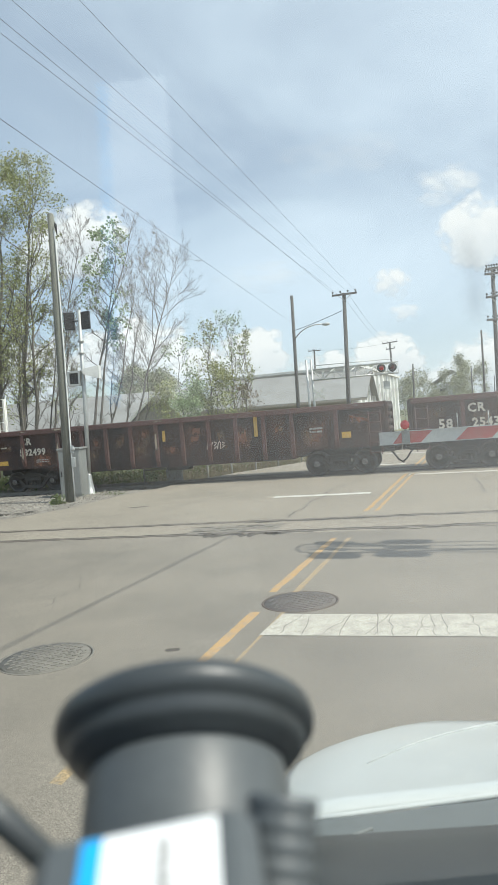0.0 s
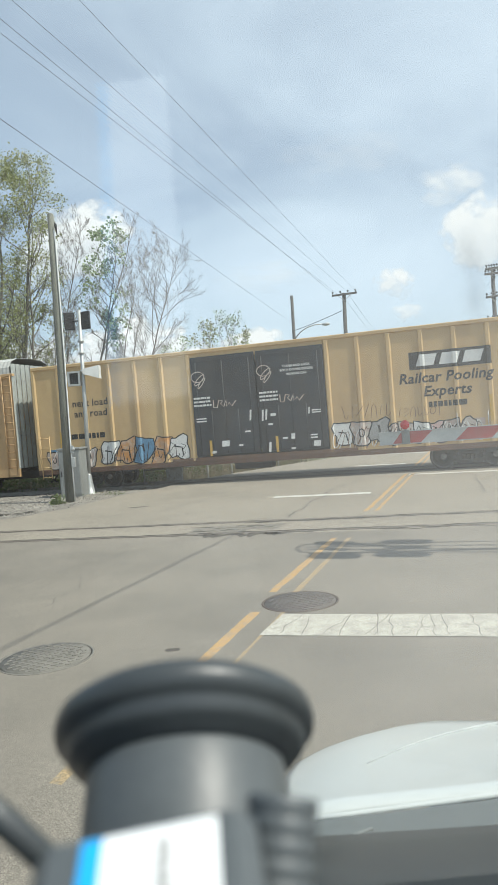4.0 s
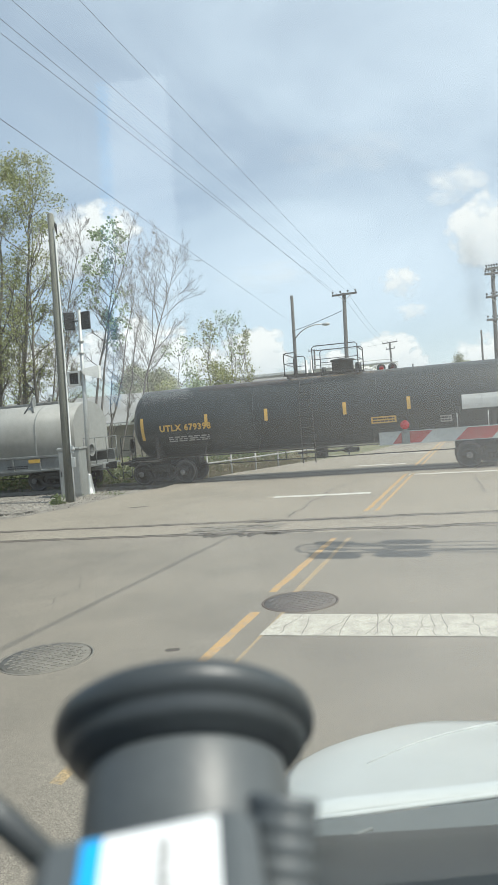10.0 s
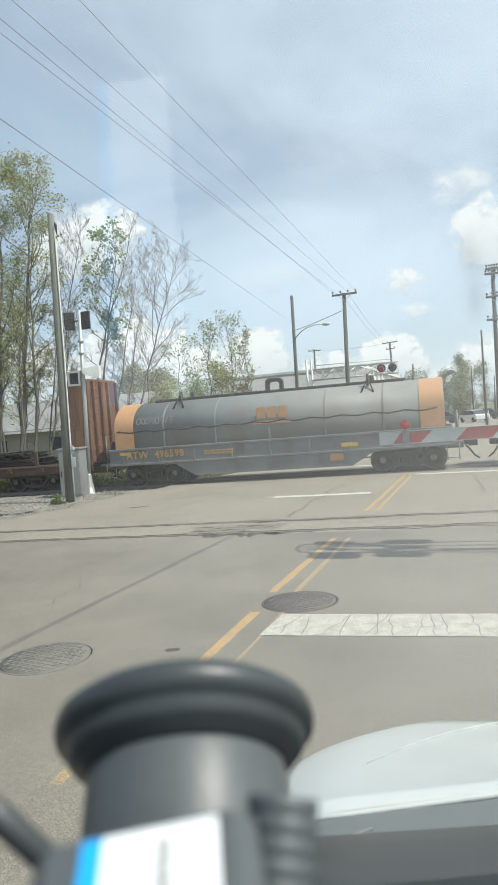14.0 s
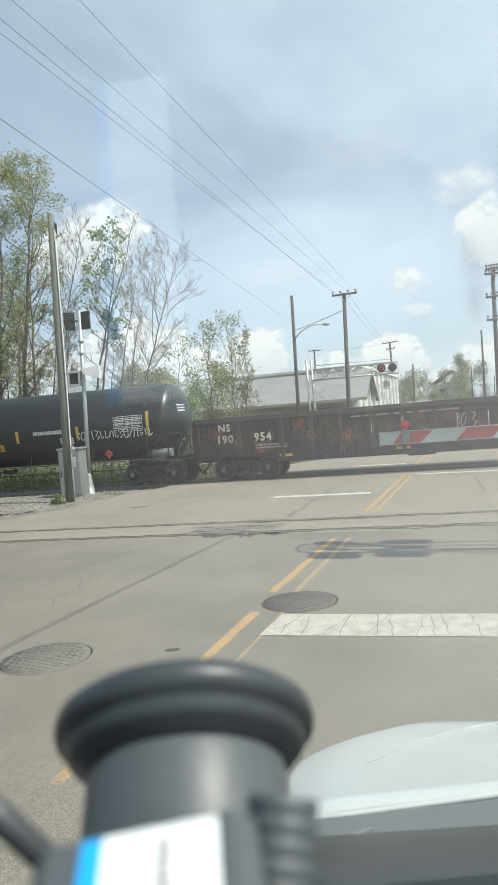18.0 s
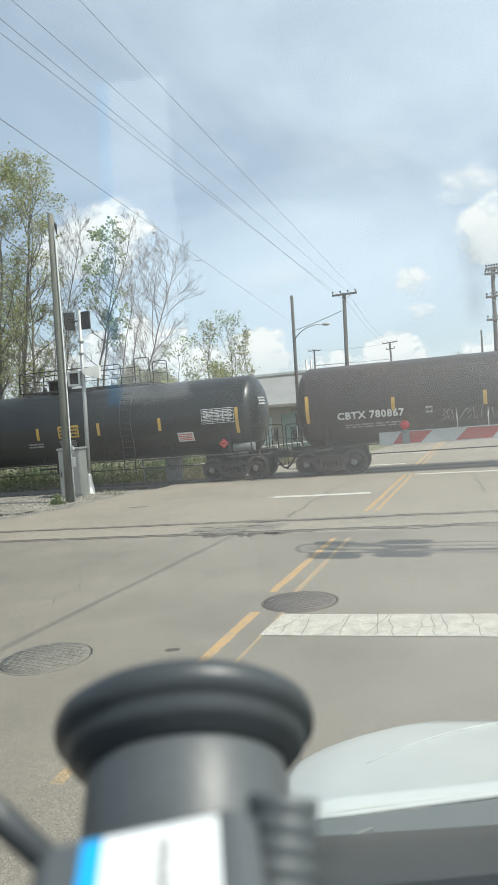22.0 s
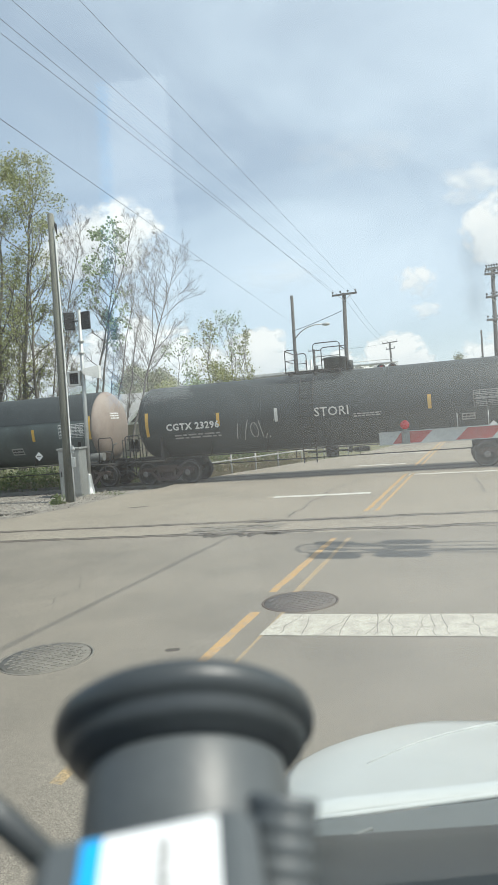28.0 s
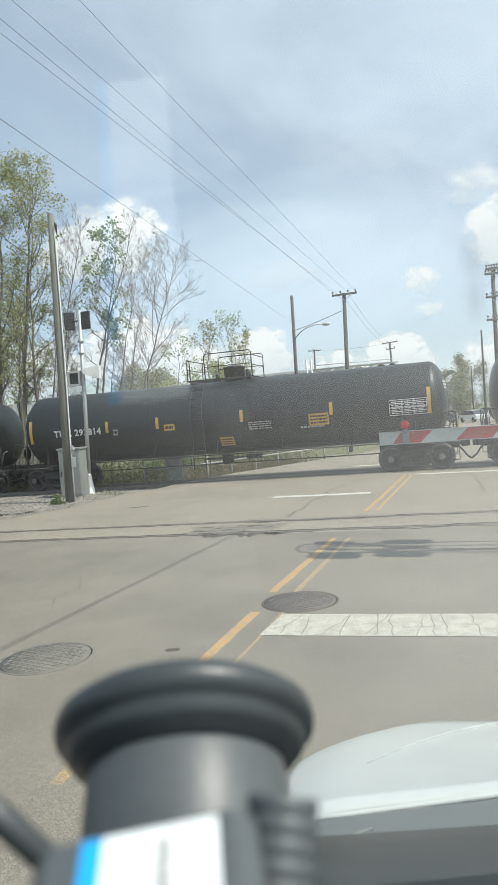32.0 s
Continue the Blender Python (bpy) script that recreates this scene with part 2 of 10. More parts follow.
M["rail_rust"] = surface("rail_rust", (0.10, 0.07, 0.055), 0.85, worn=(0.06, 0.05, 0.045), amount=0.6, scale=3, fine=30)
M["sleeper"] = surface("sleeper", (0.10, 0.085, 0.07), 0.95, amount=0.5, scale=4, fine=20, bump=0.5)
M["bogie"] = surface("bogie", (0.038, 0.037, 0.036), 0.7, worn=(0.075, 0.062, 0.052), amount=0.7, scale=4, fine=25, bump=0.2)
M["bogie_rust"] = surface("bogie_rust", (0.082, 0.060, 0.054), 0.8, worn=(0.065, 0.055, 0.05), amount=0.7, scale=4, fine=25, bump=0.2)
M["wheel_rim"] = surface("wheel_rim", (0.11, 0.105, 0.10), 0.5, 0.2, worn=(0.07, 0.062, 0.055), amount=0.6, scale=5, fine=25)
M["axle_cap"] = surface("axle_cap", (0.20, 0.195, 0.19), 0.45, 0.3, worn=(0.10, 0.085, 0.07), amount=0.6, scale=9, fine=40)
M["wheel"] = surface("wheel", (0.034, 0.031, 0.029), 0.55, 0.15, worn=(0.05, 0.042, 0.036), amount=0.7, scale=5, fine=25)
M["under"] = surface("under", (0.033, 0.033, 0.033), 0.75, worn=(0.065, 0.052, 0.043), amount=0.6, scale=4, fine=25)
M["yellow_faded"] = surface("yellow_faded", (0.36, 0.26, 0.14), 0.88, worn=(0.26, 0.225, 0.175), amount=1.0, scale=14, fine=60, spread=0.4)
M["yellow_mark"] = surface("yellow_mark", (0.60, 0.37, 0.07), 0.6, worn=(0.42, 0.28, 0.10), amount=0.6, scale=6, fine=30)
M["white_mark"] = surface("white_mark", (0.72, 0.72, 0.70), 0.6, amount=0.3, scale=6, fine=30)
M["faint_mark"] = surface("faint_mark", (0.54, 0.54, 0.51), 0.7, amount=0.5, scale=8, fine=40)
M["grey_mark"] = surface("grey_mark", (0.33, 0.33, 0.32), 0.7, amount=0.4, scale=6, fine=30)
M["dark_mark"] = surface("dark_mark", (0.03, 0.03, 0.03), 0.6, amount=0.2, fine=30)
M["gold_mark"] = surface("gold_mark", (0.55, 0.33, 0.09), 0.6, amount=0.35, scale=6, fine=30)
M["red_mark"] = surface("red_mark", (0.50, 0.06, 0.05), 0.6, amount=0.3, scale=6, fine=30)
M["red_lamp"] = surface("red_lamp", (0.42, 0.012, 0.02), 0.18, amount=0.1, bump=0, glow=(1.0, 0.02, 0.03, 0.05))
M["rail_head"] = surface("rail_head", (0.20, 0.17, 0.145), 0.6, 0.25, worn=(0.11, 0.085, 0.065), amount=0.8, scale=4, fine=40)
M["lamp_off"] = surface("lamp_off", (0.10, 0.012, 0.015), 0.3, amount=0.1, bump=0)
M["glass"] = surface("glass", (0.05, 0.06, 0.07), 0.08, amount=0.2, bump=0)
# ---- ground, road, tracks ----
ROAD_DIR = Vector((math.sin(radians(19.0)), math.cos(radians(19.0)), 0))
ROAD_SIDE = Vector((math.cos(radians(19.0)), -math.sin(radians(19.0)), 0))
LINE0 = Vector((-0.60, 6.70, 0))                   # on the centre line


def road(u, v, z=0.0):
    """A place by metres to the right of and along the centre line."""
    p = LINE0 + ROAD_SIDE * u + ROAD_DIR * v
    return (p.x, p.y, z)


def sheet(name, outline, z, mat, label, kind="structure", category="", depth=0.0):
    sh = Mesh()
    if depth:
        sh.prism([(p[0], p[1]) for p in outline], z - depth, z, "z")
    else:
        sh.add([(p[0], p[1], z) for p in outline], [tuple(range(len(outline)))])
    return solid(name, sh, mat, label, category or name, kind=kind)


ground = Mesh()
R_GROUND = 3000.0
rings = [0, 8, 20, 40, 70, 120, 250, 600, 1400, R_GROUND]
gv, gf = [(0, 30, -0.26)], []
for r in rings[1:]:
    gv += [(r * math.cos(2 * math.pi * k / 48), 30 + r * math.sin(2 * math.pi * k / 48), -0.26 + (0.0 if r < 90 else 0.0)) for k in range(48)]
gf += [(0, 1 + k, 1 + (k + 1) % 48) for k in range(48)]
for i in range(len(rings) - 2):
    gf += [(1 + i * 48 + k, 1 + (i + 1) * 48 + k, 1 + (i + 1) * 48 + (k + 1) % 48, 1 + i * 48 + (k + 1) % 48) for k in range(48)]
ground.add(gv, gf)
solid("ground", ground, M["dirt"], "flat ground of dirt and spring weeds", "ground", kind="structure")

ROAD_EDGE = [(-45, -25), (45, -25), (45, 6), (14.0, 15.5), (15.5, 24.0), (17.5, 30.0), (52.0, 130.0), (40.0, 130.0), (9.2, 44.0), (5.8, 37.6), (2.6, 34.6), (-0.6, 31.2), (-3.1, 27.6), (-3.4, 26.4), (-4.75, 24.3), (-5.9, 21.4), (-7.2, 19.9), (-45, 30.5)]
road_sheet = sheet("road", ROAD_EDGE, 0.0, M["asphalt"], "worn grey asphalt road with cracks and faded lines", depth=0.25)
sheet("gravel_verge", [(-7.0, 19.9), (-5.85, 21.4), (-4.7, 24.3), (-3.35, 26.2), (-20, 30.6), (-45, 37.5), (-45, 30.6)], -0.03, M["gravel"], "pale gravel verge beside the crossing", category="gravel", depth=0.2)


# the older, darker surface on the near side of the tracks
sh = Mesh()
sh.add([(x, y, 0.002) for x, y in ((-44, -24), (44, -24), (44, 1.5), (-4.0, 14.9), (-44, 25.0))], [(0, 1, 2, 3, 4)])
part("old_asphalt", sh, M["asphalt_near"], road_sheet)


def strip(sh, a, b, w, z):
    a, b = Vector(a), Vector(b)
    n = Vector((-(b - a).y, (b - a).x, 0)).normalized() * w / 2
    sh.add([(a.x + n.x, a.y + n.y, z), (b.x + n.x, b.y + n.y, z), (b.x - n.x, b.y - n.y, z), (a.x - n.x, a.y - n.y, z)], [(0, 1, 2, 3)])


def ragged(sh, pts, w, z, seed, wob=0.5, step=0.25, stray=0.0):
    """A strip with uneven edges through points."""
    rnd = random.Random(seed)
    out = []
    for a, b in zip(pts, pts[1:]):
        a, b = Vector((a[0], a[1], 0)), Vector((b[0], b[1], 0))
        k = max(2, int((b - a).length / step))
        n = Vector((-(b - a).y, (b - a).x, 0)).normalized()
        for i in range(k + (1 if b[0] == pts[-1][0] else 0)):
            p = a + (b - a) * i / k
            out.append((p, n))
    vs = []
    drift = 0.0
    for p, n in out:
        drift = 0.8 * drift + rnd.uniform(-stray, stray)
        q = p + n * drift + n * rnd.uniform(-0.35, 0.35) * w * wob
        h1, h2 = w / 2 * (1 + rnd.uniform(-wob, wob)), w / 2 * (1 + rnd.uniform(-wob, wob))
        vs += [(q.x + n.x * h1, q.y + n.y * h1, z), (q.x - n.x * h2, q.y - n.y * h2, z)]
    sh.add(vs, [(2 * i, 2 * i + 1, 2 * i + 3, 2 * i + 2) for i in range(len(out) - 1)])


# centre lines: two yellow stripes with gaps at the near track
for u in (0.02, 0.36):
    for v0, v1 in ((-0.15, 1.55), (2.45, 6.3), (9.6, 18.4), (21.5, 34.0), (34.0, 90.0)):
        if u > 0.3 and v0 < 0 and v1 < 0:
            continue
        sh = Mesh()
        w = 0.115 if u < 0.3 else (0.04 if v0 < 0 else 0.085)
        uu = u if u < 0.3 or v0 < 9 else 0.27
        near_gap = 2 < v0 < 3
        bend = (0.0, 0.0) if not near_gap else ((0.07, 0.04) if u < 0.3 else (0.095, 0.10))
        ragged(sh, [road(uu - bend[0], v0), road(uu - bend[1], v1)], w, 0.004, int(v0 * 10 + u * 100), 0.16, 0.3)
        part("centre_line", sh, M["yellow_faded" if u > 0.3 and v0 < 9 else "yellow_line"], road_sheet)
sh = Mesh()
ragged(sh, [(-0.70, 6.45), (-1.52, 4.28)], 0.10, 0.004, 77, 0.3, 0.18)
part("centre_line", sh, M["yellow_faded"], road_sheet)
# stop bar and further white lines
sh = Mesh()
sb = [(-0.06, 7.24), (0.235, 7.96), (6.0, 6.38), (5.75, 5.66)]
sh.add([(x, y, 0.008) for x, y in sb], [(0, 1, 2, 3)])
stop_bar = part("stop_bar", sh, M["bar_paint"], road_sheet)
rnd = random.Random(3)
for k in range(18):                                  # cracks across the bar
    f = 0.04 + 0.56 * k / 17 + rnd.uniform(-0.012, 0.012)
    a = Vector((*sb[0], 0)).lerp(Vector((*sb[3], 0)), f)
    b = Vector((*sb[1], 0)).lerp(Vector((*sb[2], 0)), f + rnd.uniform(-0.03, 0.03))
    pts = [a.lerp(b, t / 5) + Vector((rnd.uniform(-0.03, 0.03), rnd.uniform(-0.03, 0.03), 0)) for t in range(6)]
    sh = Mesh()
    ragged(sh, [(p.x, p.y) for p in pts], 0.007, 0.0105, k, 0.6, 0.1)
    part("crack", sh, M["bar_crack"], stop_bar)
for a, b, w in (((0.58, 20.1), (3.6, 19.2), 0.34), ((5.42, 23.75), (9.5, 22.2), 0.32), ((4.45, 29.4), (6.7, 28.5), 0.34), ((9.0, 34.5), (4.5, 38.0), 0.2)):
    sh = Mesh()
    ragged(sh, [a, b], w, 0.004, int(a[0] * 10), 0.12, 0.3)
    part("white_line", sh, M["white_line"], road_sheet)
# sealed cracks and patches
cracks = [([(-6.3, 16.5), (-4.2, 17.0), (-2.4, 17.4), (-0.4, 18.8)], 0.03), ([(-3.9, 10.5), (-3.0, 12.2), (-2.3, 13.2), (-1.2, 13.9)], 0.025), ([(0.77, 15.75), (1.38, 17.69), (2.2, 20.31), (3.85, 23.77)], 0.09), ([(7.21, 22.57), (6.48, 19.68), (5.81, 17.12)], 0.07), ([(-2.6, 19.0), (-1.0, 21.4), (1.5, 23.6)], 0.03),
          ([(-1.7, 7.0), (-0.8, 7.3), (-0.3, 7.5), (0.1, 7.6)], 0.014), ([(-2.9, 9.2), (-2.7, 10.4), (-2.95, 11.3)], 0.025), ([(7.3, 17.5), (7.1, 19.5), (7.6, 22.0)], 0.02), ([(0.1, 9.0), (0.5, 9.6), (0.4, 10.4)], 0.014)]
for k, (pts, w) in enumerate(cracks):
    sh = Mesh()
    ragged(sh, pts, w * 0.55, 0.0035, 20 + k, 0.7, 0.12, 0.06)
    part("crack", sh, M["crack_dust"], road_sheet)
for x, y, a, b in ((-0.95, 7.0, 0.10, 0.03), (-3.4, 20.3, 0.35, 0.05)):
    sh = Mesh()
    sh.add([(x + a * math.cos(i * 0.5) * rnd.uniform(0.7, 1.1), y + b * 2 * math.sin(i * 0.5) * rnd.uniform(0.7, 1.1), 0.004) for i in range(12)], [tuple(range(12))])
    part("tar_patch", sh, M["groove"], road_sheet)
# broken asphalt edge above the gravel, with its step's shadow painted as a dark strip
sh = Mesh()
ragged(sh, [(-14.0, 22.6), (-9.5, 21.35), (-7.9, 21.2), (-7.1, 21.2), (-6.95, 21.9)], 0.22, 0.004, 61, 0.7, 0.2, 0.05)
part("broken_edge", sh, M["groove"], road_sheet)


def manhole(x, y, r, mat, name_label, turn):
    t = thing("manhole_cover", name_label, "manhole cover", pose(x, y, 0.0, 0, 0, turn))
    sh = Mesh()
    sh.lathe([(r + 0.03, 0.0), (r + 0.03, 0.007), (r + 0.008, 0.007), (r + 0.005, 0.002)], 40)
    part("frame_ring", sh, M["rail_rust"] if mat.name == "iron" else mat, t)
    sh = Mesh()
    sh.lathe([(0.0, 0.006), (r - 0.005, 0.006), (r - 0.005, 0.0)], 40)
    part("lid", sh, mat, t)
    rr = random.Random(7)
    sh = Mesh()
    n = int(2 * r / 0.085)
    for i in range(-n, n + 1):
        for j in range(-n, n + 1):
            px, py = i * 0.085 + (0.04 if j % 2 else 0), j * 0.075
            if math.hypot(px, py) < r - 0.06:
                sh.box(px - 0.025, px + 0.025, py - 0.02, py + 0.02, 0.005, 0.013)
    part("tread_studs", sh, mat, t)


M["iron"] = surface("iron", (0.125, 0.105, 0.095), 0.75, 0.2, worn=(0.18, 0.165, 0.15), amount=0.7, scale=6, fine=40, bump=0.3)
M["iron_pale"] = surface("iron_pale", (0.205, 0.19, 0.163), 0.85, 0.0, worn=(0.125, 0.116, 0.10), amount=0.9, scale=6, fine=40, bump=0.3)
manhole(0.475, 8.47, 0.45, M["iron"], "round rusty iron manhole cover in the asphalt", 10)
manhole(-2.27, 7.07, 0.46, M["iron_pale"], "round asphalt-stained iron manhole cover with studs", 30)

# near track: two rails sunk in the asphalt, with broken edges
NEAR = pose(-5.80, 15.52, 0.0, 0, 0, -14.6)
TRACK = pose(1.178, 26.607, 0.0, 0, 0, -15.6)


def rail_profile(sh, x0, x1, y, z):
    """A rail: head, web and foot, its head's top at z."""
    sh.prism([(y - 0.07, z - 0.17), (y + 0.07, z - 0.17), (y + 0.07, z - 0.155), (y + 0.012, z - 0.14), (y + 0.012, z - 0.045), (y + 0.036, z - 0.035), (y + 0.036, z - 0.004), (y + 0.028, z), (y - 0.028, z), (y - 0.036, z - 0.004), (y - 0.036, z - 0.035), (y - 0.012, z - 0.045), (y - 0.012, z - 0.14), (y - 0.07, z - 0.155)], x0, x1, "x")


for m, x0, x1, lift, nm in ((NEAR, -60, 60, 0.006, "near"), (TRACK, -420, 420, 0.0, "far")):
    track = thing("railway_track", "pair of worn steel rails set flush in the asphalt" if nm == "near" else "steel rails on dark sleepers, flush where the road crosses", "railway track", m, kind="structure")
    for y in (0.0, 1.505):
        sh = Mesh()
        rail_profile(sh, x0, x1, y, lift)
        part("rail", sh, M["rail_head"] if nm == "near" else M["steel"], track)
    if nm == "near":
        for y, w, sd in ((-0.075, 0.07, 1), (0.085, 0.11, 2), (1.42, 0.12, 3), (1.57, 0.06, 4)):
            sh = Mesh()
            ragged(sh, [(-40, y), (-2, y), (2.2, y), (4.0, y + 0.02), (40, y)], w, 0.003, sd, 0.75, 0.22)
            part("broken_asphalt_edge", sh, M["groove"], track)
        # crumbled asphalt along the rails in the middle of the lane
        for x0, x1, y, w, sd in ((4.2, 5.4, -0.10, 0.16, 11), (4.9, 6.5, -0.17, 0.30, 12), (6.2, 7.3, -0.12, 0.20, 13), (4.5, 5.5, 0.42, 0.10, 14), (4.9, 6.3, 0.62, 0.06, 15), (5.3, 6.0, 0.95, 0.10, 16), (5.5, 8.2, 1.36, 0.16, 17), (4.3, 4.9, 0.9, 0.07, 18), (8.0, 12.0, 1.58, 0.12, 19), (8.5, 13.0, -0.12, 0.10, 20)):
            sh = Mesh()
            ragged(sh, [(x0, y), ((x0 + x1) / 2, y + 0.03), (x1, y - 0.02)], w, 0.0042, sd, 0.95, 0.09, 0.05)
            part("broken_asphalt_edge", sh, M["groove"], track)
        sh = Mesh()
        ragged(sh, [(4.4, 0.62), (5.4, 0.72), (6.6, 0.66)], 0.75, 0.0036, 31, 0.4, 0.2, 0.05)
        part("worn_patch", sh, M["patch_grey"], track)
    else:
        for y, w, sd in ((-0.06, 0.07, 5), (0.075, 0.10, 6), (1.43, 0.10, 7), (1.565, 0.07, 8)):
            sh = Mesh()
            ragged(sh, [(-4.5, y), (14.5, y)], w, 0.003, sd, 0.5, 0.25)
            part("flangeway", sh, M["groove"], track)
# ballast and sleepers of the far track beside the road
for x0, x1 in ((-60.0, -4.6), (14.8, 60.0)):
    sh = Mesh()
    sh.prism([(-1.35, -0.42), (-0.75, -0.15), (2.25, -0.15), (2.95, -0.42)], x0, x1, "x", TRACK)
    solid("ballast", sh, M["gravel"], "bed of grey crushed stone under the rails", "ballast", kind="structure")
    n = int((x1 - x0) / 0.55)
    base_sleeper = None
    sh = Mesh()
    sh.box(-0.11, 0.11, -0.55, 2.05, -0.30, -0.135, 0.02)
    data = sh.data("sleeper", M["sleeper"])
    track_far = bpy.data.objects["railway_track.001"]
    for i in range(n):
        ob = part("sleeper", data, None, track_far, "", pose(x0 + 0.55 * (i + 0.5), 0, 0))
# ---- poles, signals, gate, buildings ----
def tapered(sh, a, b, r0, r1, n=14):
    sh.tube([a, Vector(a).lerp(Vector(b), 0.5), b], r0, n, r1)


M["pin_glass"] = surface("pin_glass", (0.12, 0.13, 0.14), 0.3, amount=0.3, fine=30, bump=0)


def wooden_pole(base, top, r0, r1, label, arms=(), wood="pole_dark", group=""):
    """A wooden pole with cross-arms: each arm is (height below top, half length, insulators, lean)."""
    p = thing("utility_pole", label, "utility pole", group=group)
    sh = Mesh()
    tapered(sh, base, top, r0, r1)
    part("shaft", sh, M[wood], p)
    top, base = Vector(top), Vector(base)
    up = (top - base).normalized()
    for drop, half, pins, along, tilt in arms:
        c = top - up * drop
        d = Vector((math.cos(radians(along)), math.sin(radians(along)), tilt)).normalized()
        sh = Mesh()
        q = d.to_track_quat("X", "Z").to_matrix().to_4x4()
        m = Matrix.Translation(c + Vector((0, -r1 - 0.04, 0))) @ q
        sh.box(-half, half, -0.05, 0.05, -0.06, 0.06, 0.01, m)
        arm = part("crossarm", sh, M[wood], p)
        for i in range(pins):
            sh = Mesh()
            x = -half + 0.08 + (2 * half - 0.16) * i / max(1, pins - 1)
            sh.lathe([(0.02, 0.05), (0.02, 0.14), (0.07, 0.15), (0.06, 0.21), (0.03, 0.25), (0, 0.26)], 8, m @ Matrix.Translation((x, 0, 0)))
            part("insulator", sh, M["pin_glass"], arm)
        for s in (-1, 1):
            sh = Mesh()
            sh.tube([m @ Vector((s * half * 0.55, -0.02, -0.04)), c - up * half * 0.5 + Vector((0, -r1 - 0.02, 0))], 0.02, 5)
            part("brace", sh, M["galv"], arm)
    return p


near_pole = wooden_pole((-6.33, 23.83, -0.1), (-6.16, 23.83, 9.88), 0.165, 0.108, "weathered grey-green wooden pole with a pale conduit", wood="pole_wood")
sh = Mesh()
sh.tube([(-6.145, 23.72, -0.05), (-6.13, 23.72, 2.0), (-6.085, 23.72, 4.6), (-6.045, 23.74, 8.9), (-6.08, 23.77, 9.3)], 0.026, 8)
part("conduit", sh, M["white_mark"], near_pole)
sh = Mesh()
sh.box(-6.13, -5.99, 23.58, 23.70, 1.18, 1.52, 0.015)
sh.box(-6.14, -6.02, 23.60, 23.70, 1.66, 1.92, 0.015)
sh.lathe([(0.06, 0), (0.06, 0.08), (0.03, 0.1)], 12, Matrix.Translation((-6.02, 23.6, 1.80)) @ pose(0, 0, 0, 90))
part("meter_box", sh, M["galv"], near_pole)
sh = Mesh()
for k in range(7):
    a = k * 0.9
    sh.tube([(-6.02, 23.72, 9.55), (-5.98 + 0.05 * math.cos(a), 23.7, 9.45 + 0.04 * math.sin(a)), (-5.96, 23.7, 9.25 - 0.03 * k)], 0.012, 4)
part("cable_tail", sh, M["black_part"], near_pole)

# crossing signal seen from behind, on a flared base
sig = thing("crossing_signal", "grey crossing signal mast with dark lamp backs", "crossing signal", pose(-6.28, 26.62, -0.05))
sh = Mesh()
sh.tube([(0, 0, 0.3), (0.09, 0, 3.5), (0.17, 0, 7.1)], 0.085, 12, 0.07)
mast = part("mast", sh, M["galv"], sig)
sh = Mesh()
sh.lathe([(0.26, 0), (0.26, 0.03), (0.20, 0.05), (0.15, 0.35), (0.10, 0.75), (0.088, 0.8)], 16)
part("flared_base", sh, M["galv"], sig)
for z in (4.75, 5.9, 5.45):
    sh = Mesh()
    x = 0.024 * z
    sh.lathe([(0.10, z - 0.05), (0.12, z - 0.04), (0.12, z + 0.04), (0.10, z + 0.05)], 12, Matrix.Translation((x, 0, 0)))
    part("collar", sh, M["galv"], sig)
for x, turn in ((-0.22, 24), (0.40, -18)):
    sh = Mesh()
    m = Matrix.Translation((x, -0.05, 6.68)) @ pose(0, 0, 0, 0, 0, turn)
    sh.box(-0.20, 0.20, -0.03, 0.03, -0.34, 0.34, 0.02, m)
    for k in range(5):
        sh.box(-0.17, 0.17, -0.05, -0.025, -0.28 + 0.13 * k, -0.22 + 0.13 * k, 0, m)
    sh.tube([m @ Vector((0, 0, 0)), (0.16, 0, 6.68)], 0.03, 6)
    part("lamp_back", sh, M["black_part"], sig)
sh = Mesh()
m = Matrix.Translation((-0.22, -0.12, 4.48))
for x0, x1, z0, z1 in ((-0.24, -0.17, -0.28, 0.28), (0.17, 0.24, -0.28, 0.28), (-0.17, 0.17, 0.21, 0.28), (-0.17, 0.17, -0.28, -0.21)):
    sh.box(x0, x1, -0.05, 0.22, z0, z1, 0, m)
part("lamp_housing", sh, M["galv"], sig)
sh = Mesh()
sh.box(-0.17, 0.17, 0.05, 0.22, -0.21, 0.21, 0, m)
part("lamp_inside", sh, M["black_part"], sig)
sh = Mesh()
sh.prism([(0.16, 4.82), (0.78, 4.92), (0.78, 4.42), (0.16, 4.62)], -0.25, 0.15)
part("lamp_hood", sh, M["white_mark"], sig)

cab = thing("relay_cabinet", "grey steel relay cabinet on the gravel verge", "cabinet", pose(-6.72, 25.95, -0.05, 0, 0, -8))
sh = Mesh()
sh.box(-0.42, 0.42, -0.25, 0.45, 0.0, 1.80, 0.02)
sh.box(-0.46, 0.46, -0.29, 0.49, 1.78, 1.86, 0.02)
body = part("body", sh, M["grey_paint"], cab)
for x0, x1 in ((-0.39, -0.01), (0.01, 0.39)):
    sh = Mesh()
    sh.box(x0, x1, -0.275, -0.25, 0.12, 1.70, 0.008)
    d = part("door", sh, M["grey_paint"], cab)
    sh = Mesh()
    sh.box(x0 + 0.05, x0 + 0.09, -0.30, -0.27, 0.8, 1.0, 0.005)
    part("handle", sh, M["black_part"], d)

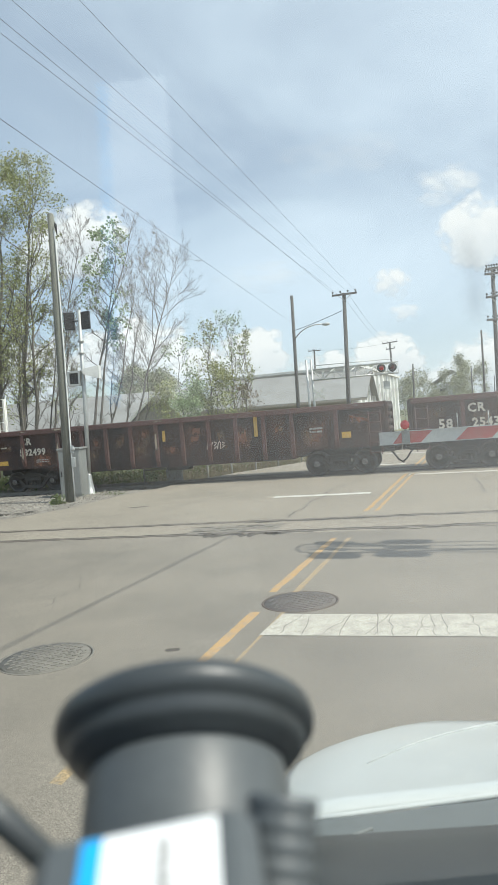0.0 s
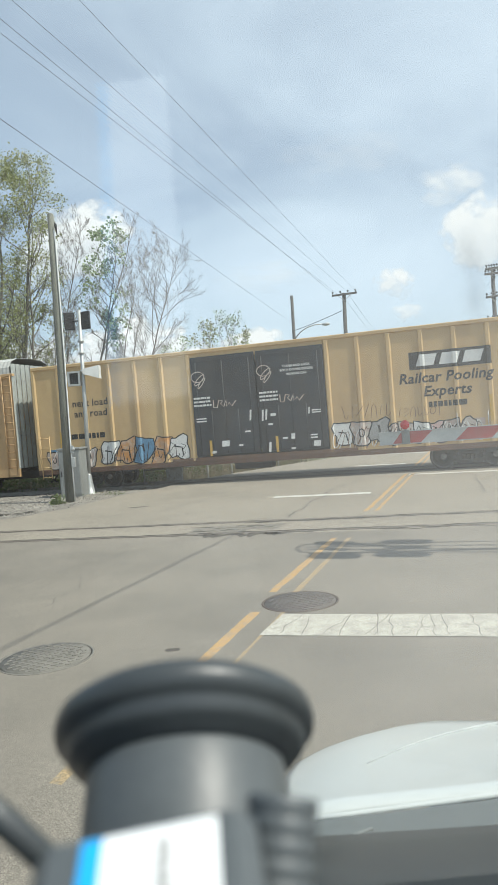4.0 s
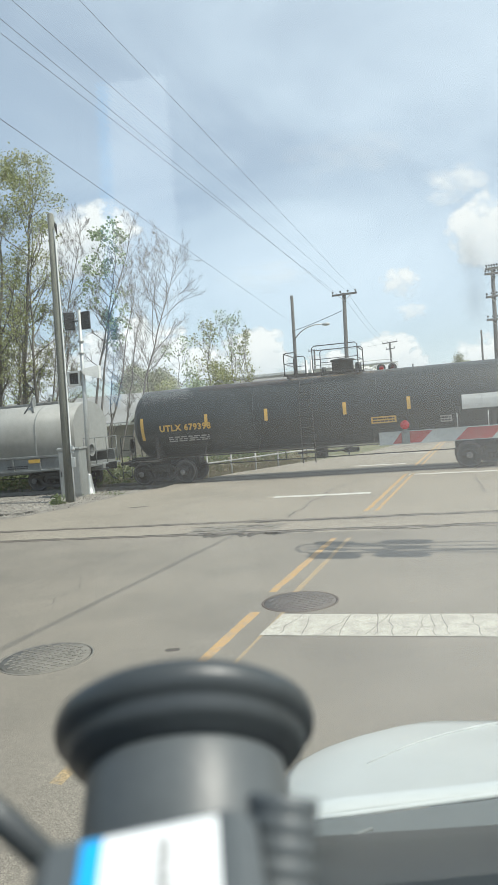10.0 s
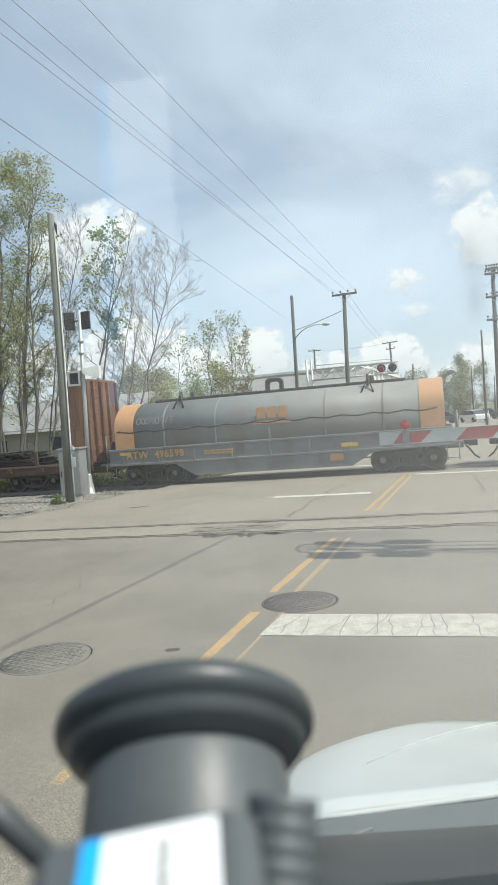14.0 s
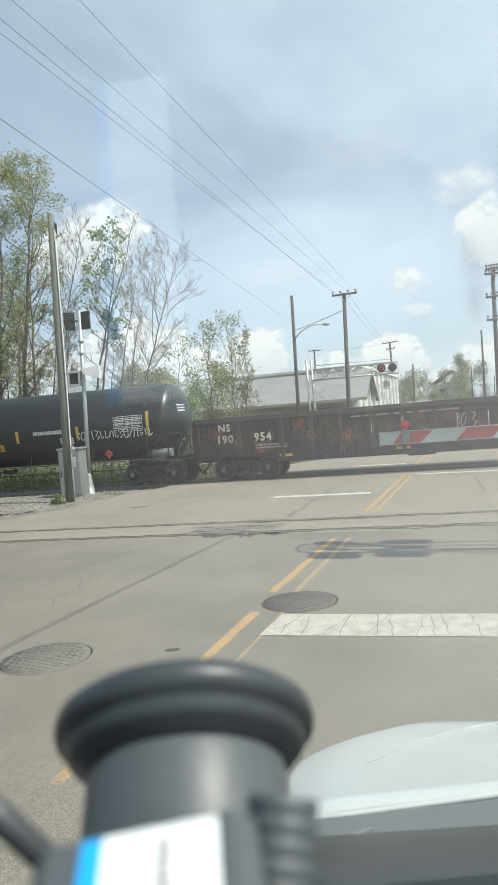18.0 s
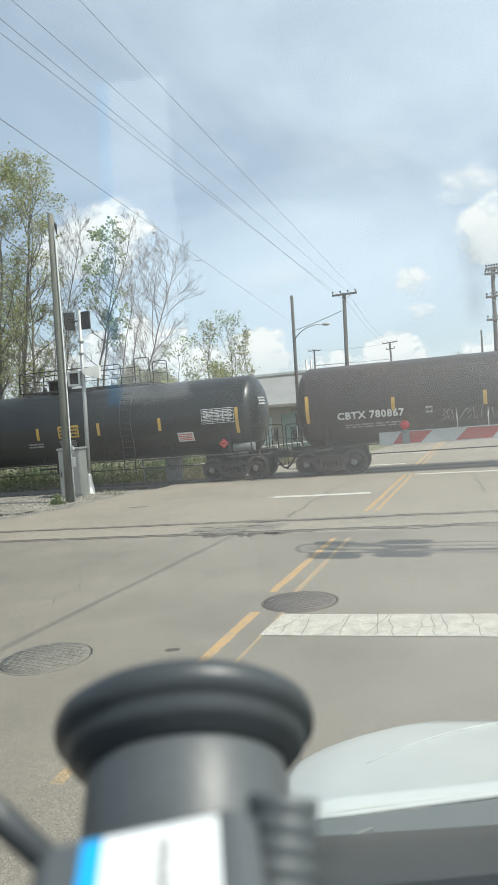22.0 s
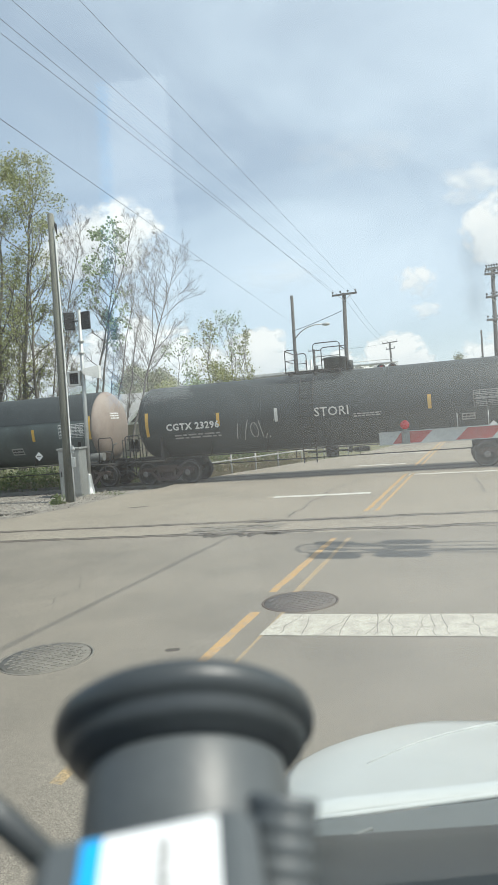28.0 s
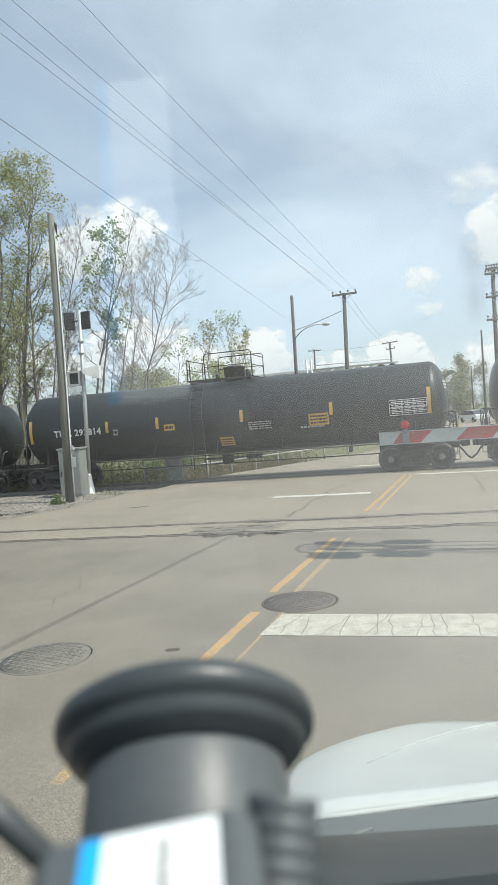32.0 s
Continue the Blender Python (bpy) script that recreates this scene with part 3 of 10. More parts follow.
# gate arm lowered across the near lane
GATE = Matrix.Translation((2.042, 10.78, 1.836)) @ pose(0, 0, 0, 0, 0, math.degrees(math.atan2(-0.262, 0.965))) @ Matrix.Scale(1.307, 4)
gate = thing("crossing_gate", "lowered red and white railway crossing gate arm", "crossing gate", GATE)
M["gate_red"] = surface("gate_red", (0.44, 0.075, 0.065), 0.5, worn=(0.36, 0.15, 0.13), amount=0.5, scale=5, fine=40)
M["gate_white"] = surface("gate_white", (0.52, 0.53, 0.51), 0.5, worn=(0.36, 0.36, 0.34), amount=0.5, scale=5, fine=40)
edges = [(0.0, 0.0)] + [(0.155 + 0.325 * k + (0.0 if k < 2 else 0.07 * (k - 1)), 0.262 + 0.36 * k + (0.0 if k < 2 else 0.035 * (k - 1))) for k in range(14)]
for k in range(len(edges) - 1):
    (b0, t0), (b1, t1) = edges[k], edges[k + 1]
    sh = Mesh()
    sh.prism([(b0, -0.068), (b1, -0.068), (t1, 0.068), (t0, 0.068)], -0.018, 0.018)
    part("stripe", sh, M["gate_white" if k % 2 == 0 else "gate_red"], gate)
sh = Mesh()
sh.box(-0.006, edges[-1][0], -0.03, 0.03, -0.078, -0.068)
sh.box(-0.006, edges[-1][0], -0.03, 0.03, 0.068, 0.076)
part("arm_rail", sh, M["galv"], gate)
for x in (0.31, 2.9, 4.4):
    sh = Mesh()
    sh.box(x - 0.047, x + 0.047, -0.045, -0.018, -0.075, 0.085, 0.006)
    sh.tube([(x, -0.035, 0.08), (x, -0.035, 0.11)], 0.02, 8)
    br = part("lamp_bracket", sh, M["grey_paint"], gate)
    sh = Mesh()
    sh.lathe([(0.0, -0.040), (0.018, -0.038), (0.036, -0.028), (0.046, -0.012), (0.049, 0.004), (0.053, 0.006), (0.053, 0.05), (0.0, 0.055)], 24, Matrix.Translation((x, -0.035, 0.152)) @ pose(0, 0, 0, 90))
    part("lamp", sh, M["red_lamp"], br, "glowing red gate lamp")
for x in (0.906, 1.25, 1.95):
    sh = Mesh()
    sh.tube([(x, 0, 0.07), (x, 0, 0.245)], 0.006, 6)
    part("rod", sh, M["galv"], gate)
sh = Mesh()
sh.tube([(5.6, 0.1, -1.58), (5.6, 0.1, 3.0)], 0.07, 12)
sh.box(5.35, 5.85, -0.15, 0.35, -1.0, -0.2, 0.03)
sh.box(4.9, 5.7, -0.06, 0.06, -0.12, 0.12, 0.02)
part("gate_mast", sh, M["galv"], gate)

# cantilever signal beyond the tracks
M["alu"] = surface("alu", (0.56, 0.57, 0.56), 0.45, 0.5, amount=0.4, scale=4, fine=40, bump=0.03)


def signal_pair(can, x, y, z, lit):
    for k, dx in enumerate((-0.40, 0.40)):
        sh = Mesh()
        m = Matrix.Translation((x + dx, y, z)) @ pose(0, 0, 0, 90)
        sh.lathe([(0.0, 0.05), (0.15, 0.05), (0.31, 0.03), (0.315, 0.0), (0.31, -0.02), (0.0, -0.02)], 24, m)
        disc = part("backing_disc", sh, M["black_part"], can)
        sh = Mesh()
        sh.lathe([(0.0, 0.11), (0.10, 0.10), (0.17, 0.065), (0.17, 0.05)], 18, m)
        part("lamp", sh, M["red_lamp" if k == lit else "lamp_off"], disc)
        sh = Mesh()
        for i in range(9):
            a0, a1 = radians(10 + 160 * i / 9), radians(10 + 160 * (i + 1) / 9)
            sh.add([m @ Vector((0.2 * math.cos(a), 0.2 * math.sin(a), h)) for h in (0.05, 0.3) for a in (a0, a1)], [(0, 1, 3, 2)])
        part("visor", sh, M["black_part"], disc)


def cantilever(m, label, x1, lamp_x):
    can = thing("cantilever_signal", label, "railway signal", m, group="cantilever signals")
    for x in (-0.22, 0.12):
        sh = Mesh()
        sh.tube([(x, 0, 0), (x - 0.05, 0, 6.55)], 0.085, 10)
        part("mast", sh, M["alu"], can)
    sh = Mesh()
    za, zb, x0 = 5.05, 5.78, 0.1
    for y in (-0.35, 0.35):
        sh.tube([(x0, y, za), (x1, y, za + 0.08)], 0.045, 8)
        sh.tube([(x0, y, zb), (x1, y, zb + 0.12)], 0.045, 8)
        n = 8
        for i in range(n):
            xa, xb = x0 + (x1 - x0) * i / n, x0 + (x1 - x0) * (i + 1) / n
            sh.tube([(xa, y, za if i % 2 else zb), (xb, y, zb if i % 2 else za)], 0.028, 6)
            sh.tube([(xb, y, za), (xb, y, zb)], 0.022, 6)
    for i in range(9):
        x = x0 + (x1 - x0) * i / 8
        sh.tube([(x, -0.35, za), (x, 0.35, za)], 0.022, 6)
        sh.tube([(x, -0.35, zb), (x, 0.35, zb)], 0.022, 6)
    part("arm", sh, M["alu"], can)
    sh = Mesh()
    sh.tube([(x0, -0.45, zb + 0.28), (x1 - 0.3, -0.45, zb + 0.34)], 0.03, 6)
    for i in range(6):
        x = x0 + (x1 - 0.4 - x0) * i / 5
        sh.tube([(x, -0.45, zb), (x, -0.45, zb + 0.3)], 0.02, 6)
    part("walkway_rail", sh, M["alu"], can)
    signal_pair(can, lamp_x, -0.45, 5.52, 0)
    signal_pair(can, 0.22, -0.25, 2.56, 0)
    for k, a in enumerate((40, -40)):
        sh = Mesh()
        sh.box(-0.55, 0.55, -0.015, 0.015, -0.10, 0.10, 0, Matrix.Translation((0.45, -0.2 - 0.04 * k, 4.0)) @ pose(0, 0, 0, 0, a, 0))
        part("crossbuck_board", sh, M["gate_white"], can)
    sh = Mesh()
    sh.box(-0.25, 0.25, -0.03, 0.03, -0.1, 0.1, 0, Matrix.Translation((0.05, -0.2, 2.02)))
    part("sign_plate", sh, M["gate_white"], can)
    sh = Mesh()
    sh.box(lamp_x - 0.23, lamp_x + 0.23, -0.1, 0.1, 4.0, 4.6, 0.02)
    sh.tube([(lamp_x, 0, 4.5), (lamp_x, 0, 5.1)], 0.03, 6)
    part("hanging_sign", sh, M["gate_white"], can)
    return can


cantilever(pose(4.86, 50.0, -0.2), "aluminium cantilever signal with red lamps over the far lane", 6.25, 5.43)

# street light and further poles
lp = thing("street_lamp", "tall wooden pole with a curved street lamp arm", "street lamp")
sh = Mesh()
tapered(sh, (3.87, 52.0, -0.2), (4.06, 52.0, 11.4), 0.145, 0.115)
part("shaft", sh, M["pole_dark"], lp)
sh = Mesh()
sh.tube([(4.1, 51.85, 8.2), (4.5, 51.85, 8.62), (5.0, 51.85, 8.92), (5.6, 51.85, 9.08), (6.2, 51.85, 9.10)], 0.045, 8)
part("arm", sh, M["galv"], lp)
sh = Mesh()
sh.lathe([(0.0, -0.30), (0.06, -0.28), (0.11, -0.08), (0.12, 0.12), (0.07, 0.28), (0.0, 0.30)], 14, Matrix.Translation((6.45, 51.85, 9.06)) @ pose(0, 0, 0, 0, 88, 0))
part("lamp_head", sh, M["galv"], lp)

wooden_pole((6.45, 44.0, -0.2), (6.76, 44.0, 9.9), 0.145, 0.115, "dark wooden utility pole with one cross-arm and braces", [(0.1, 0.80, 4, -3, 0.05)], group="utility poles")
sh = Mesh()
wooden_pole((19.6, 90.0, -0.2), (19.28, 90.0, 11.1), 0.16, 0.12, "distant wooden utility pole with a cross-arm", [(0.1, 1.0, 4, 4, 0.1), (0.9, 0.6, 2, 4, 0.1)], group="utility poles")
wooden_pole((14.62, 40.0, -0.2), (14.80, 40.0, 9.95), 0.14, 0.105, "tall wooden pole crowded with cross-arms and insulators", [(0.02, 0.55, 6, 20, 0.12), (0.32, 0.62, 6, 20, 0.10), (0.62, 0.4, 4, 75, 0.0), (1.62, 0.62, 4, 20, 0.14), (2.95, 0.62, 4, 20, 0.05)], group="utility poles")
wooden_pole((24.25, 70.0, -0.2), (24.34, 70.0, 9.6), 0.12, 0.09, "slim bare wooden pole beside the far road", group="utility poles")
wooden_pole((26.7, 110.0, -0.2), (27.0, 110.0, 9.3), 0.16, 0.12, "slim pale pole beside the far road", group="utility poles")
wooden_pole((11.0, 108.0, -0.2), (11.3, 108.0, 12.6), 0.18, 0.12, "distant wooden utility pole behind the warehouse", [(0.2, 1.0, 4, 0, 0.0)], group="utility poles")
wooden_pole((36.0, 100.0, -0.2), (36.2, 100.0, 6.0), 0.1, 0.08, "slim pale post beside the far road", group="utility poles")
wooden_pole((31.2, 95.0, -0.2), (31.3, 95.0, 7.2), 0.1, 0.08, "slim pale post beside the far road", group="utility poles")

# overhead wires: from the far pole back over the camera
M["wire"] = surface("wire", (0.09, 0.09, 0.095), 0.7, amount=0.2, fine=10, bump=0)


def wire(a, b, sag, r, label="black overhead wire strung between poles"):
    a, b = Vector(a), Vector(b)
    sh = Mesh()
    sh.tube([a.lerp(b, i / 24) - Vector((0, 0, 4 * sag * (i / 24) * (1 - i / 24))) for i in range(25)], r, 5)
    solid("overhead_wire", sh, M["wire"], label, "wire", group="overhead wires")


def beyond(a, b, k):
    return Vector(a) + (Vector(b) - Vector(a)) * k


for a, b, r in (((6.05, 44.0, 9.95), (-4.53, 14.78, 11.15), 0.0055), ((6.3, 44.0, 9.9), (-4.55, 14.77, 10.85), 0.0055), ((7.0, 44.0, 9.95), (-4.01, 13.97, 11.0), 0.005), ((7.5, 44.0, 9.95), (-2.70, 14.14, 11.0), 0.005)):
    wire(a, beyond(a, b, 1.7), 0.0, r)
wire((3.9, 52.0, 9.4), beyond((3.9, 52.0, 9.4), (-3.62, 11.36, 7.5), 1.5), 0.0, 0.0055)
wire((7.0, 44.0, 9.9), (19.3, 90.0, 11.0), 0.5, 0.008)
wire((6.6, 44.0, 9.9), (18.6, 90.0, 11.0), 0.5, 0.008)
wire((6.55, 44.0, 8.8), (3.95, 52.0, 8.75), 0.05, 0.02)
wire((19.3, 90.0, 11.0), (11.3, 108.0, 12.5), 0.3, 0.010)
wire(Vector((-3.6, 5.6, 0)) + SUN_TO / SUN_TO.z * 12.0, Vector((-0.2, 14.6, 0)) + SUN_TO / SUN_TO.z * 12.0, 0.0, 0.022, "thick black overhead cable above the road")

# unseen stand-in of cables and boxes high over the lane, shaped to shade the road
off = SUN_TO / SUN_TO.z * 9.5
bundle = thing("cable_bundle", "unseen stand-in of black cables and boxes that shades the road", "cables")
for k, (y0, y1, rr) in enumerate(((11.5, 10.36, 0.032), (11.75, 10.64, 0.038), (12.0, 10.95, 0.038), (12.25, 11.27, 0.032))):
    a, b = Vector((0.85, y0, 0)) + off, Vector((3.72, y1, 0)) + off
    b = a + (b - a) * 4.0
    sh = Mesh()
    sh.tube([a.lerp(b, i / 24) - Vector((0, 0, 0.12 * (i / 24) * (1 - i / 24))) for i in range(25)], rr, 6)
    part("cable", sh, M["wire"], bundle)
sh = Mesh()
sh.tube([Vector(p) + off for p in ((0.85, 12.25, 0), (0.70, 12.05, 0), (0.68, 11.8, 0), (0.74, 11.55, 0), (0.85, 11.5, 0))], 0.028, 6)
part("cable", sh, M["wire"], bundle)
for x, y, l, r in ((1.36, 12.12, 0.50, 0.20), (1.28, 11.62, 0.36, 0.11), (1.22, 11.05, 0.60, 0.22), (2.55, 11.75, 0.62, 0.21), (2.45, 11.30, 0.52, 0.15), (2.25, 10.75, 0.60, 0.21), (1.9, 11.75, 0.5, 0.07), (2.0, 11.2, 0.5, 0.06)):
    c = Vector((x, y, 0)) + off
    sh = Mesh()
    sh.tube([c + Vector((-l / 2, 0.12, 0)), c + Vector((-l / 2 + 0.06, 0.10, 0)), c + Vector((l / 2 - 0.06, -0.10, 0)), c + Vector((l / 2, -0.12, 0))], r, 6)
    part("splice_box", sh, M["black_part"], bundle)

# pipe railing along the far road's edge
fence_pts = [(-4.6, 29.6), (-3.0, 29.9), (-0.9, 32.2), (1.4, 34.8), (4.0, 37.2), (6.9, 39.2)]
fence = thing("pipe_railing", "grey pipe railing along the road edge beyond the tracks", "railing")
M["rail_pale"] = surface("rail_pale", (0.42, 0.42, 0.40), 0.6, 0.3, worn=(0.25, 0.22, 0.19), amount=0.6, scale=4, fine=30)
for a, b in zip(fence_pts, fence_pts[1:]):
    a, b = Vector((*a, 0)), Vector((*b, 0))
    for z in (0.52, 0.95):
        sh = Mesh()
        sh.tube([a + Vector((0, 0, z)), b + Vector((0, 0, z))], 0.035, 8)
        part("rail_pipe", sh, M["rail_pale"], fence)
    n = max(1, round((b - a).length / 1.9))
    for i in range(n):
        p = a.lerp(b, i / n)
        sh = Mesh()
        sh.tube([p + Vector((0, 0, -0.3)), p + Vector((0, 0, 0.98))], 0.04, 8)
        part("rail_post", sh, M["rail_pale"], fence)
sh = Mesh()
sh.box(-0.28, 0.28, -0.28, 0.28, -0.3, 1.25, 0.03)
solid("concrete_post", sh, M["rail_pale"], "pale square concrete post beside the railing", "post", pose(-3.4, 30.2, 0, 0, 0, 20))

# warehouse with a grey roof, its gable end and the white works beyond
M["roof_grey"] = surface("roof_grey", (0.27, 0.27, 0.26), 0.85, worn=(0.20, 0.19, 0.18), amount=0.7, scale=0.4, streak=1, fine=6, bump=0.2)
M["wall_tan"] = surface("wall_tan", (0.34, 0.31, 0.26), 0.85, worn=(0.24, 0.22, 0.19), amount=0.6, scale=0.5, streak=0.4, fine=8)
M["wall_green"] = surface("wall_green", (0.22, 0.30, 0.27), 0.8, worn=(0.16, 0.21, 0.19), amount=0.6, scale=0.7, streak=0.4, fine=8)
M["door_pale"] = surface("door_pale", (0.50, 0.56, 0.55), 0.7, worn=(0.38, 0.42, 0.41), amount=0.5, scale=0.9, fine=8)
M["white_wall"] = surface("white_wall", (0.70, 0.70, 0.67), 0.8, worn=(0.50, 0.48, 0.44), amount=0.6, scale=0.6, streak=0.4, fine=8)
M["tarp"] = surface("tarp", (0.46, 0.43, 0.36), 0.85, worn=(0.28, 0.26, 0.22), amount=0.7, scale=1.2, streak=0.3, fine=8)
WH = pose(8.4, 55.0, -0.26, 0, 0, -14.0)               # right front corner, x along the front wall
wh = thing("warehouse", "long low warehouse with a weathered grey roof and tan walls", "warehouse", WH)
sh = Mesh()
WLEN, EAVE, RIDGE, DEPTH = 13.0, 3.65, 6.15, 16.0
sh.box(-WLEN, -5.8, 0, 0.3, 0, EAVE)
sh.box(-5.8, -4.9, 0, 0.3, 2.9, EAVE)
sh.box(-4.9, 0, 0, 0.3, 3.2, EAVE)
sh.box(-0.9, 0, 0, 0.3, 0, 3.2)
part("front_wall", sh, M["wall_tan"], wh)
sh = Mesh()
sh.prism([(0.0, 0), (DEPTH, 0), (DEPTH, EAVE), (DEPTH / 2, RIDGE), (0.0, EAVE)], -0.3, 0.0, "x")
part("gable_wall", sh, M["white_wall"], wh)
sh = Mesh()
sh.prism([(-0.7, EAVE - 0.12), (DEPTH / 2, RIDGE + 0.05), (DEPTH + 0.7, EAVE - 0.12), (DEPTH + 0.7, EAVE + 0.06), (DEPTH / 2, RIDGE + 0.25), (-0.7, EAVE + 0.06)], -WLEN, 1.3, "x")
part("roof", sh, M["roof_grey"], wh)
sh = Mesh()
sh.box(-WLEN, 1.3, -0.82, -0.70, EAVE - 0.16, EAVE + 0.02)
part("gutter", sh, M["wall_tan"], wh)
sh = Mesh()
sh.box(-5.75, -0.95, 0.10, 0.2, 0, 2.95)
part("green_front", sh, M["wall_green"], wh)
for x0, x1 in ((-10.6, -6.6),):
    sh = Mesh()
    sh.box(x0, x1, -0.04, 0.02, 0, 2.7, 0.01)
    for k in range(5):
        sh.box(x0, x1, -0.06, -0.03, 0.5 * k + 0.2, 0.5 * k + 0.25)
    part("roller_door", sh, M["door_pale"], wh)
for k in range(3):
    for j in range(2):
        x0 = -4.6 + 1.15 * k
        sh = Mesh()
        sh.box(x0, x0 + 1.0, 0.04, 0.12, 0.9 + 1.0 * j, 1.8 + 1.0 * j)
        w = part("window", sh, M["door_pale"] if j == 0 else M["glass"], wh)
        sh = Mesh()
        sh.box(x0 + 0.48, x0 + 0.52, 0.0, 0.05, 0.9 + 1.0 * j, 1.8 + 1.0 * j)
        part("glazing_bar", sh, M["wall_green"], w)
rnd = random.Random(12)
for k in range(7):                                   # sagging canvas strips on the gable
    y = 0.4 + 1.05 * k
    sh = Mesh()
    top = EAVE + (RIDGE - EAVE) * min(1, y / 8.0) - 0.1
    lo = rnd.uniform(0.3, 1.8)
    pts = [(0.05 + 0.25 * abs(math.sin(2.2 * t + k)) * (1 if t > 0.15 else 0.2), top + (lo - top) * t) for t in (0, 0.1, 0.25, 0.4, 0.55, 0.7, 0.85, 1.0)]
    vs = [(x, yy, z) for yy in (y, y + 0.62) for x, z in pts]
    n = len(pts)
    sh.add(vs, [(i, i + 1, n + i + 1, n + i) for i in range(n - 1)], True)
    part("canvas_strip", sh, M["tarp"] if k % 2 else M["white_wall"], wh)
WW = pose(10.4, 62.5, -0.26, 0, 0, 71.0)               # white works: x runs away along the road
ww = thing("white_works", "white two-storey works building with tall narrow windows", "works building", WW)
sh = Mesh()
sh.box(0, 30, 0, 12, 0, 6.6)
part("wall", sh, M["white_wall"], ww)
sh = Mesh()
sh.box(-0.3, 30.3, -0.3, 12.3, 6.6, 6.85, 0.02)
part("parapet", sh, M["white_wall"], ww)
for i in range(9):
    x = 1.2 + 3.2 * i
    sh = Mesh()
    sh.box(x - 0.45, x - 0.1, -0.25, 0.0, 0, 6.5)
    part("pilaster", sh, M["white_wall"], ww)
    for z0, z1 in ((0.9, 2.5), (3.6, 5.4)):
        sh = Mesh()
        sh.box(x + 0.5, x + 1.9, -0.05, 0.05, z0, z1)
        w = part("window", sh, M["glass"] if (i + int(z0)) % 2 else M["wall_tan"], ww)
        sh = Mesh()
        sh.box(x + 0.35, x + 2.05, -0.14, -0.02, z0 - 0.12, z0)
        sh.box(x + 1.17, x + 1.23, -0.08, -0.04, z0, z1)
        part("sill", sh, M["white_wall"], w)
# old workshop behind the trees
WS = pose(-7.0, 66.0, -0.26, 0, 0, -12.0)
ws_ = thing("workshop", "old low workshop with grey shingle roofs behind trees", "workshop", WS)
sh = Mesh()
sh.box(-34, 6.5, 0, 12, 0, 3.4)
part("wall", sh, M["wall_tan"], ws_)
sh = Mesh()
sh.prism([(-0.8, 3.2), (6, 6.2), (12.8, 3.2), (12.8, 3.4), (6, 6.45), (-0.8, 3.4)], -35, 1.0, "x")
part("roof", sh, M["roof_grey"], ws_)
sh = Mesh()
GX = -1.3                                            # middle of the cross gable
sh.prism([(GX - 2.7, 3.3), (GX, 5.75), (GX + 2.7, 3.3), (GX + 2.7, 3.5), (GX, 5.95), (GX - 2.7, 3.5)], -1.0, 10.0)
part("cross_roof", sh, M["roof_grey"], ws_)
sh = Mesh()
sh.prism([(GX - 2.8, 3.22), (GX, 5.7), (GX + 2.8, 3.22), (GX + 2.8, 3.55), (GX, 6.05), (GX - 2.8, 3.55)], -1.15, -1.0)
part("bargeboard", sh, M["white_wall"], ws_)
sh = Mesh()
sh.prism([(GX - 2.5, 0), (GX + 2.5, 0), (GX + 2.5, 3.4), (GX, 5.7), (GX - 2.5, 3.4)], -0.7, 0.0)
part("gable_wall", sh, M["wall_tan"], ws_)
for x in (-4, -8, -13, -19, -25):
    sh = Mesh()
    sh.box(x, x + 1.2, -0.05, 0.05, 1.2, 2.5)
    part("window", sh, M["glass"], ws_)
sh = Mesh()
sh.box(-34, 7.5, -0.95, -0.75, 3.1, 3.3)
part("gutter", sh, M["white_wall"], ws_)

# a truck and cars waiting on the far side
M["truck_blue"] = surface("truck_blue", (0.05, 0.12, 0.32), 0.35, amount=0.3, fine=20, bump=0)
M["car_white"] = surface("car_white", (0.7, 0.7, 0.7), 0.3, amount=0.2, fine=20, bump=0)
M["car_dark"] = surface("car_dark", (0.06, 0.065, 0.075), 0.3, amount=0.2, fine=20, bump=0)
M["rubber"] = surface("rubber", (0.02, 0.02, 0.02), 0.85, amount=0.2, fine=20)


def wheel_pair(parent, x, y, r):
    for s in (-1, 1):
        sh = Mesh()
        sh.lathe([(r * 0.55, -0.11), (r * 0.95, -0.12), (r, -0.07), (r, 0.07), (r * 0.95, 0.12), (r * 0.55, 0.11)], 20, Matrix.Translation((s * x, y, r)) @ pose(0, 0, 0, 0, 90, 0))
        w = part("wheel", sh, M["rubber"], parent)
        sh = Mesh()
        sh.lathe([(0.0, -0.09), (r * 0.5, -0.09), (r * 0.56, 0.09), (0.0, 0.09)], 16, Matrix.Translation((s * x, y, r)) @ pose(0, 0, 0, 0, 90, 0))
        part("rim", sh, M["galv"], w)


trk = thing("box_truck", "box truck with a blue cab and pale cargo box", "truck", pose(17.9, 70.5, -0.01, 0, 0, -12))
sh = Mesh()
sh.prism([(-0.1, 0.45), (-0.1, 1.25), (0.9, 1.45), (1.35, 2.55), (2.5, 2.6), (2.5, 0.45)], -1.1, 1.1, "x", None)
part("cab", sh, M["truck_blue"], trk)
sh = Mesh()
sh.add([(-0.95, 0.90, 1.50), (0.95, 0.90, 1.50), (0.85, 1.30, 2.42), (-0.85, 1.30, 2.42)], [(0, 1, 2, 3)])
part("windscreen", sh, M["truck_blue"], trk)
sh = Mesh()
sh.box(-1.2, 1.2, 2.6, 8.6, 0.7, 2.95, 0.03)
part("cargo_box", sh, M["car_white"], trk)
sh = Mesh()
sh.box(-0.8, 0.8, -0.14, -0.08, 0.6, 1.1)
part("grille", sh, M["galv"], trk)
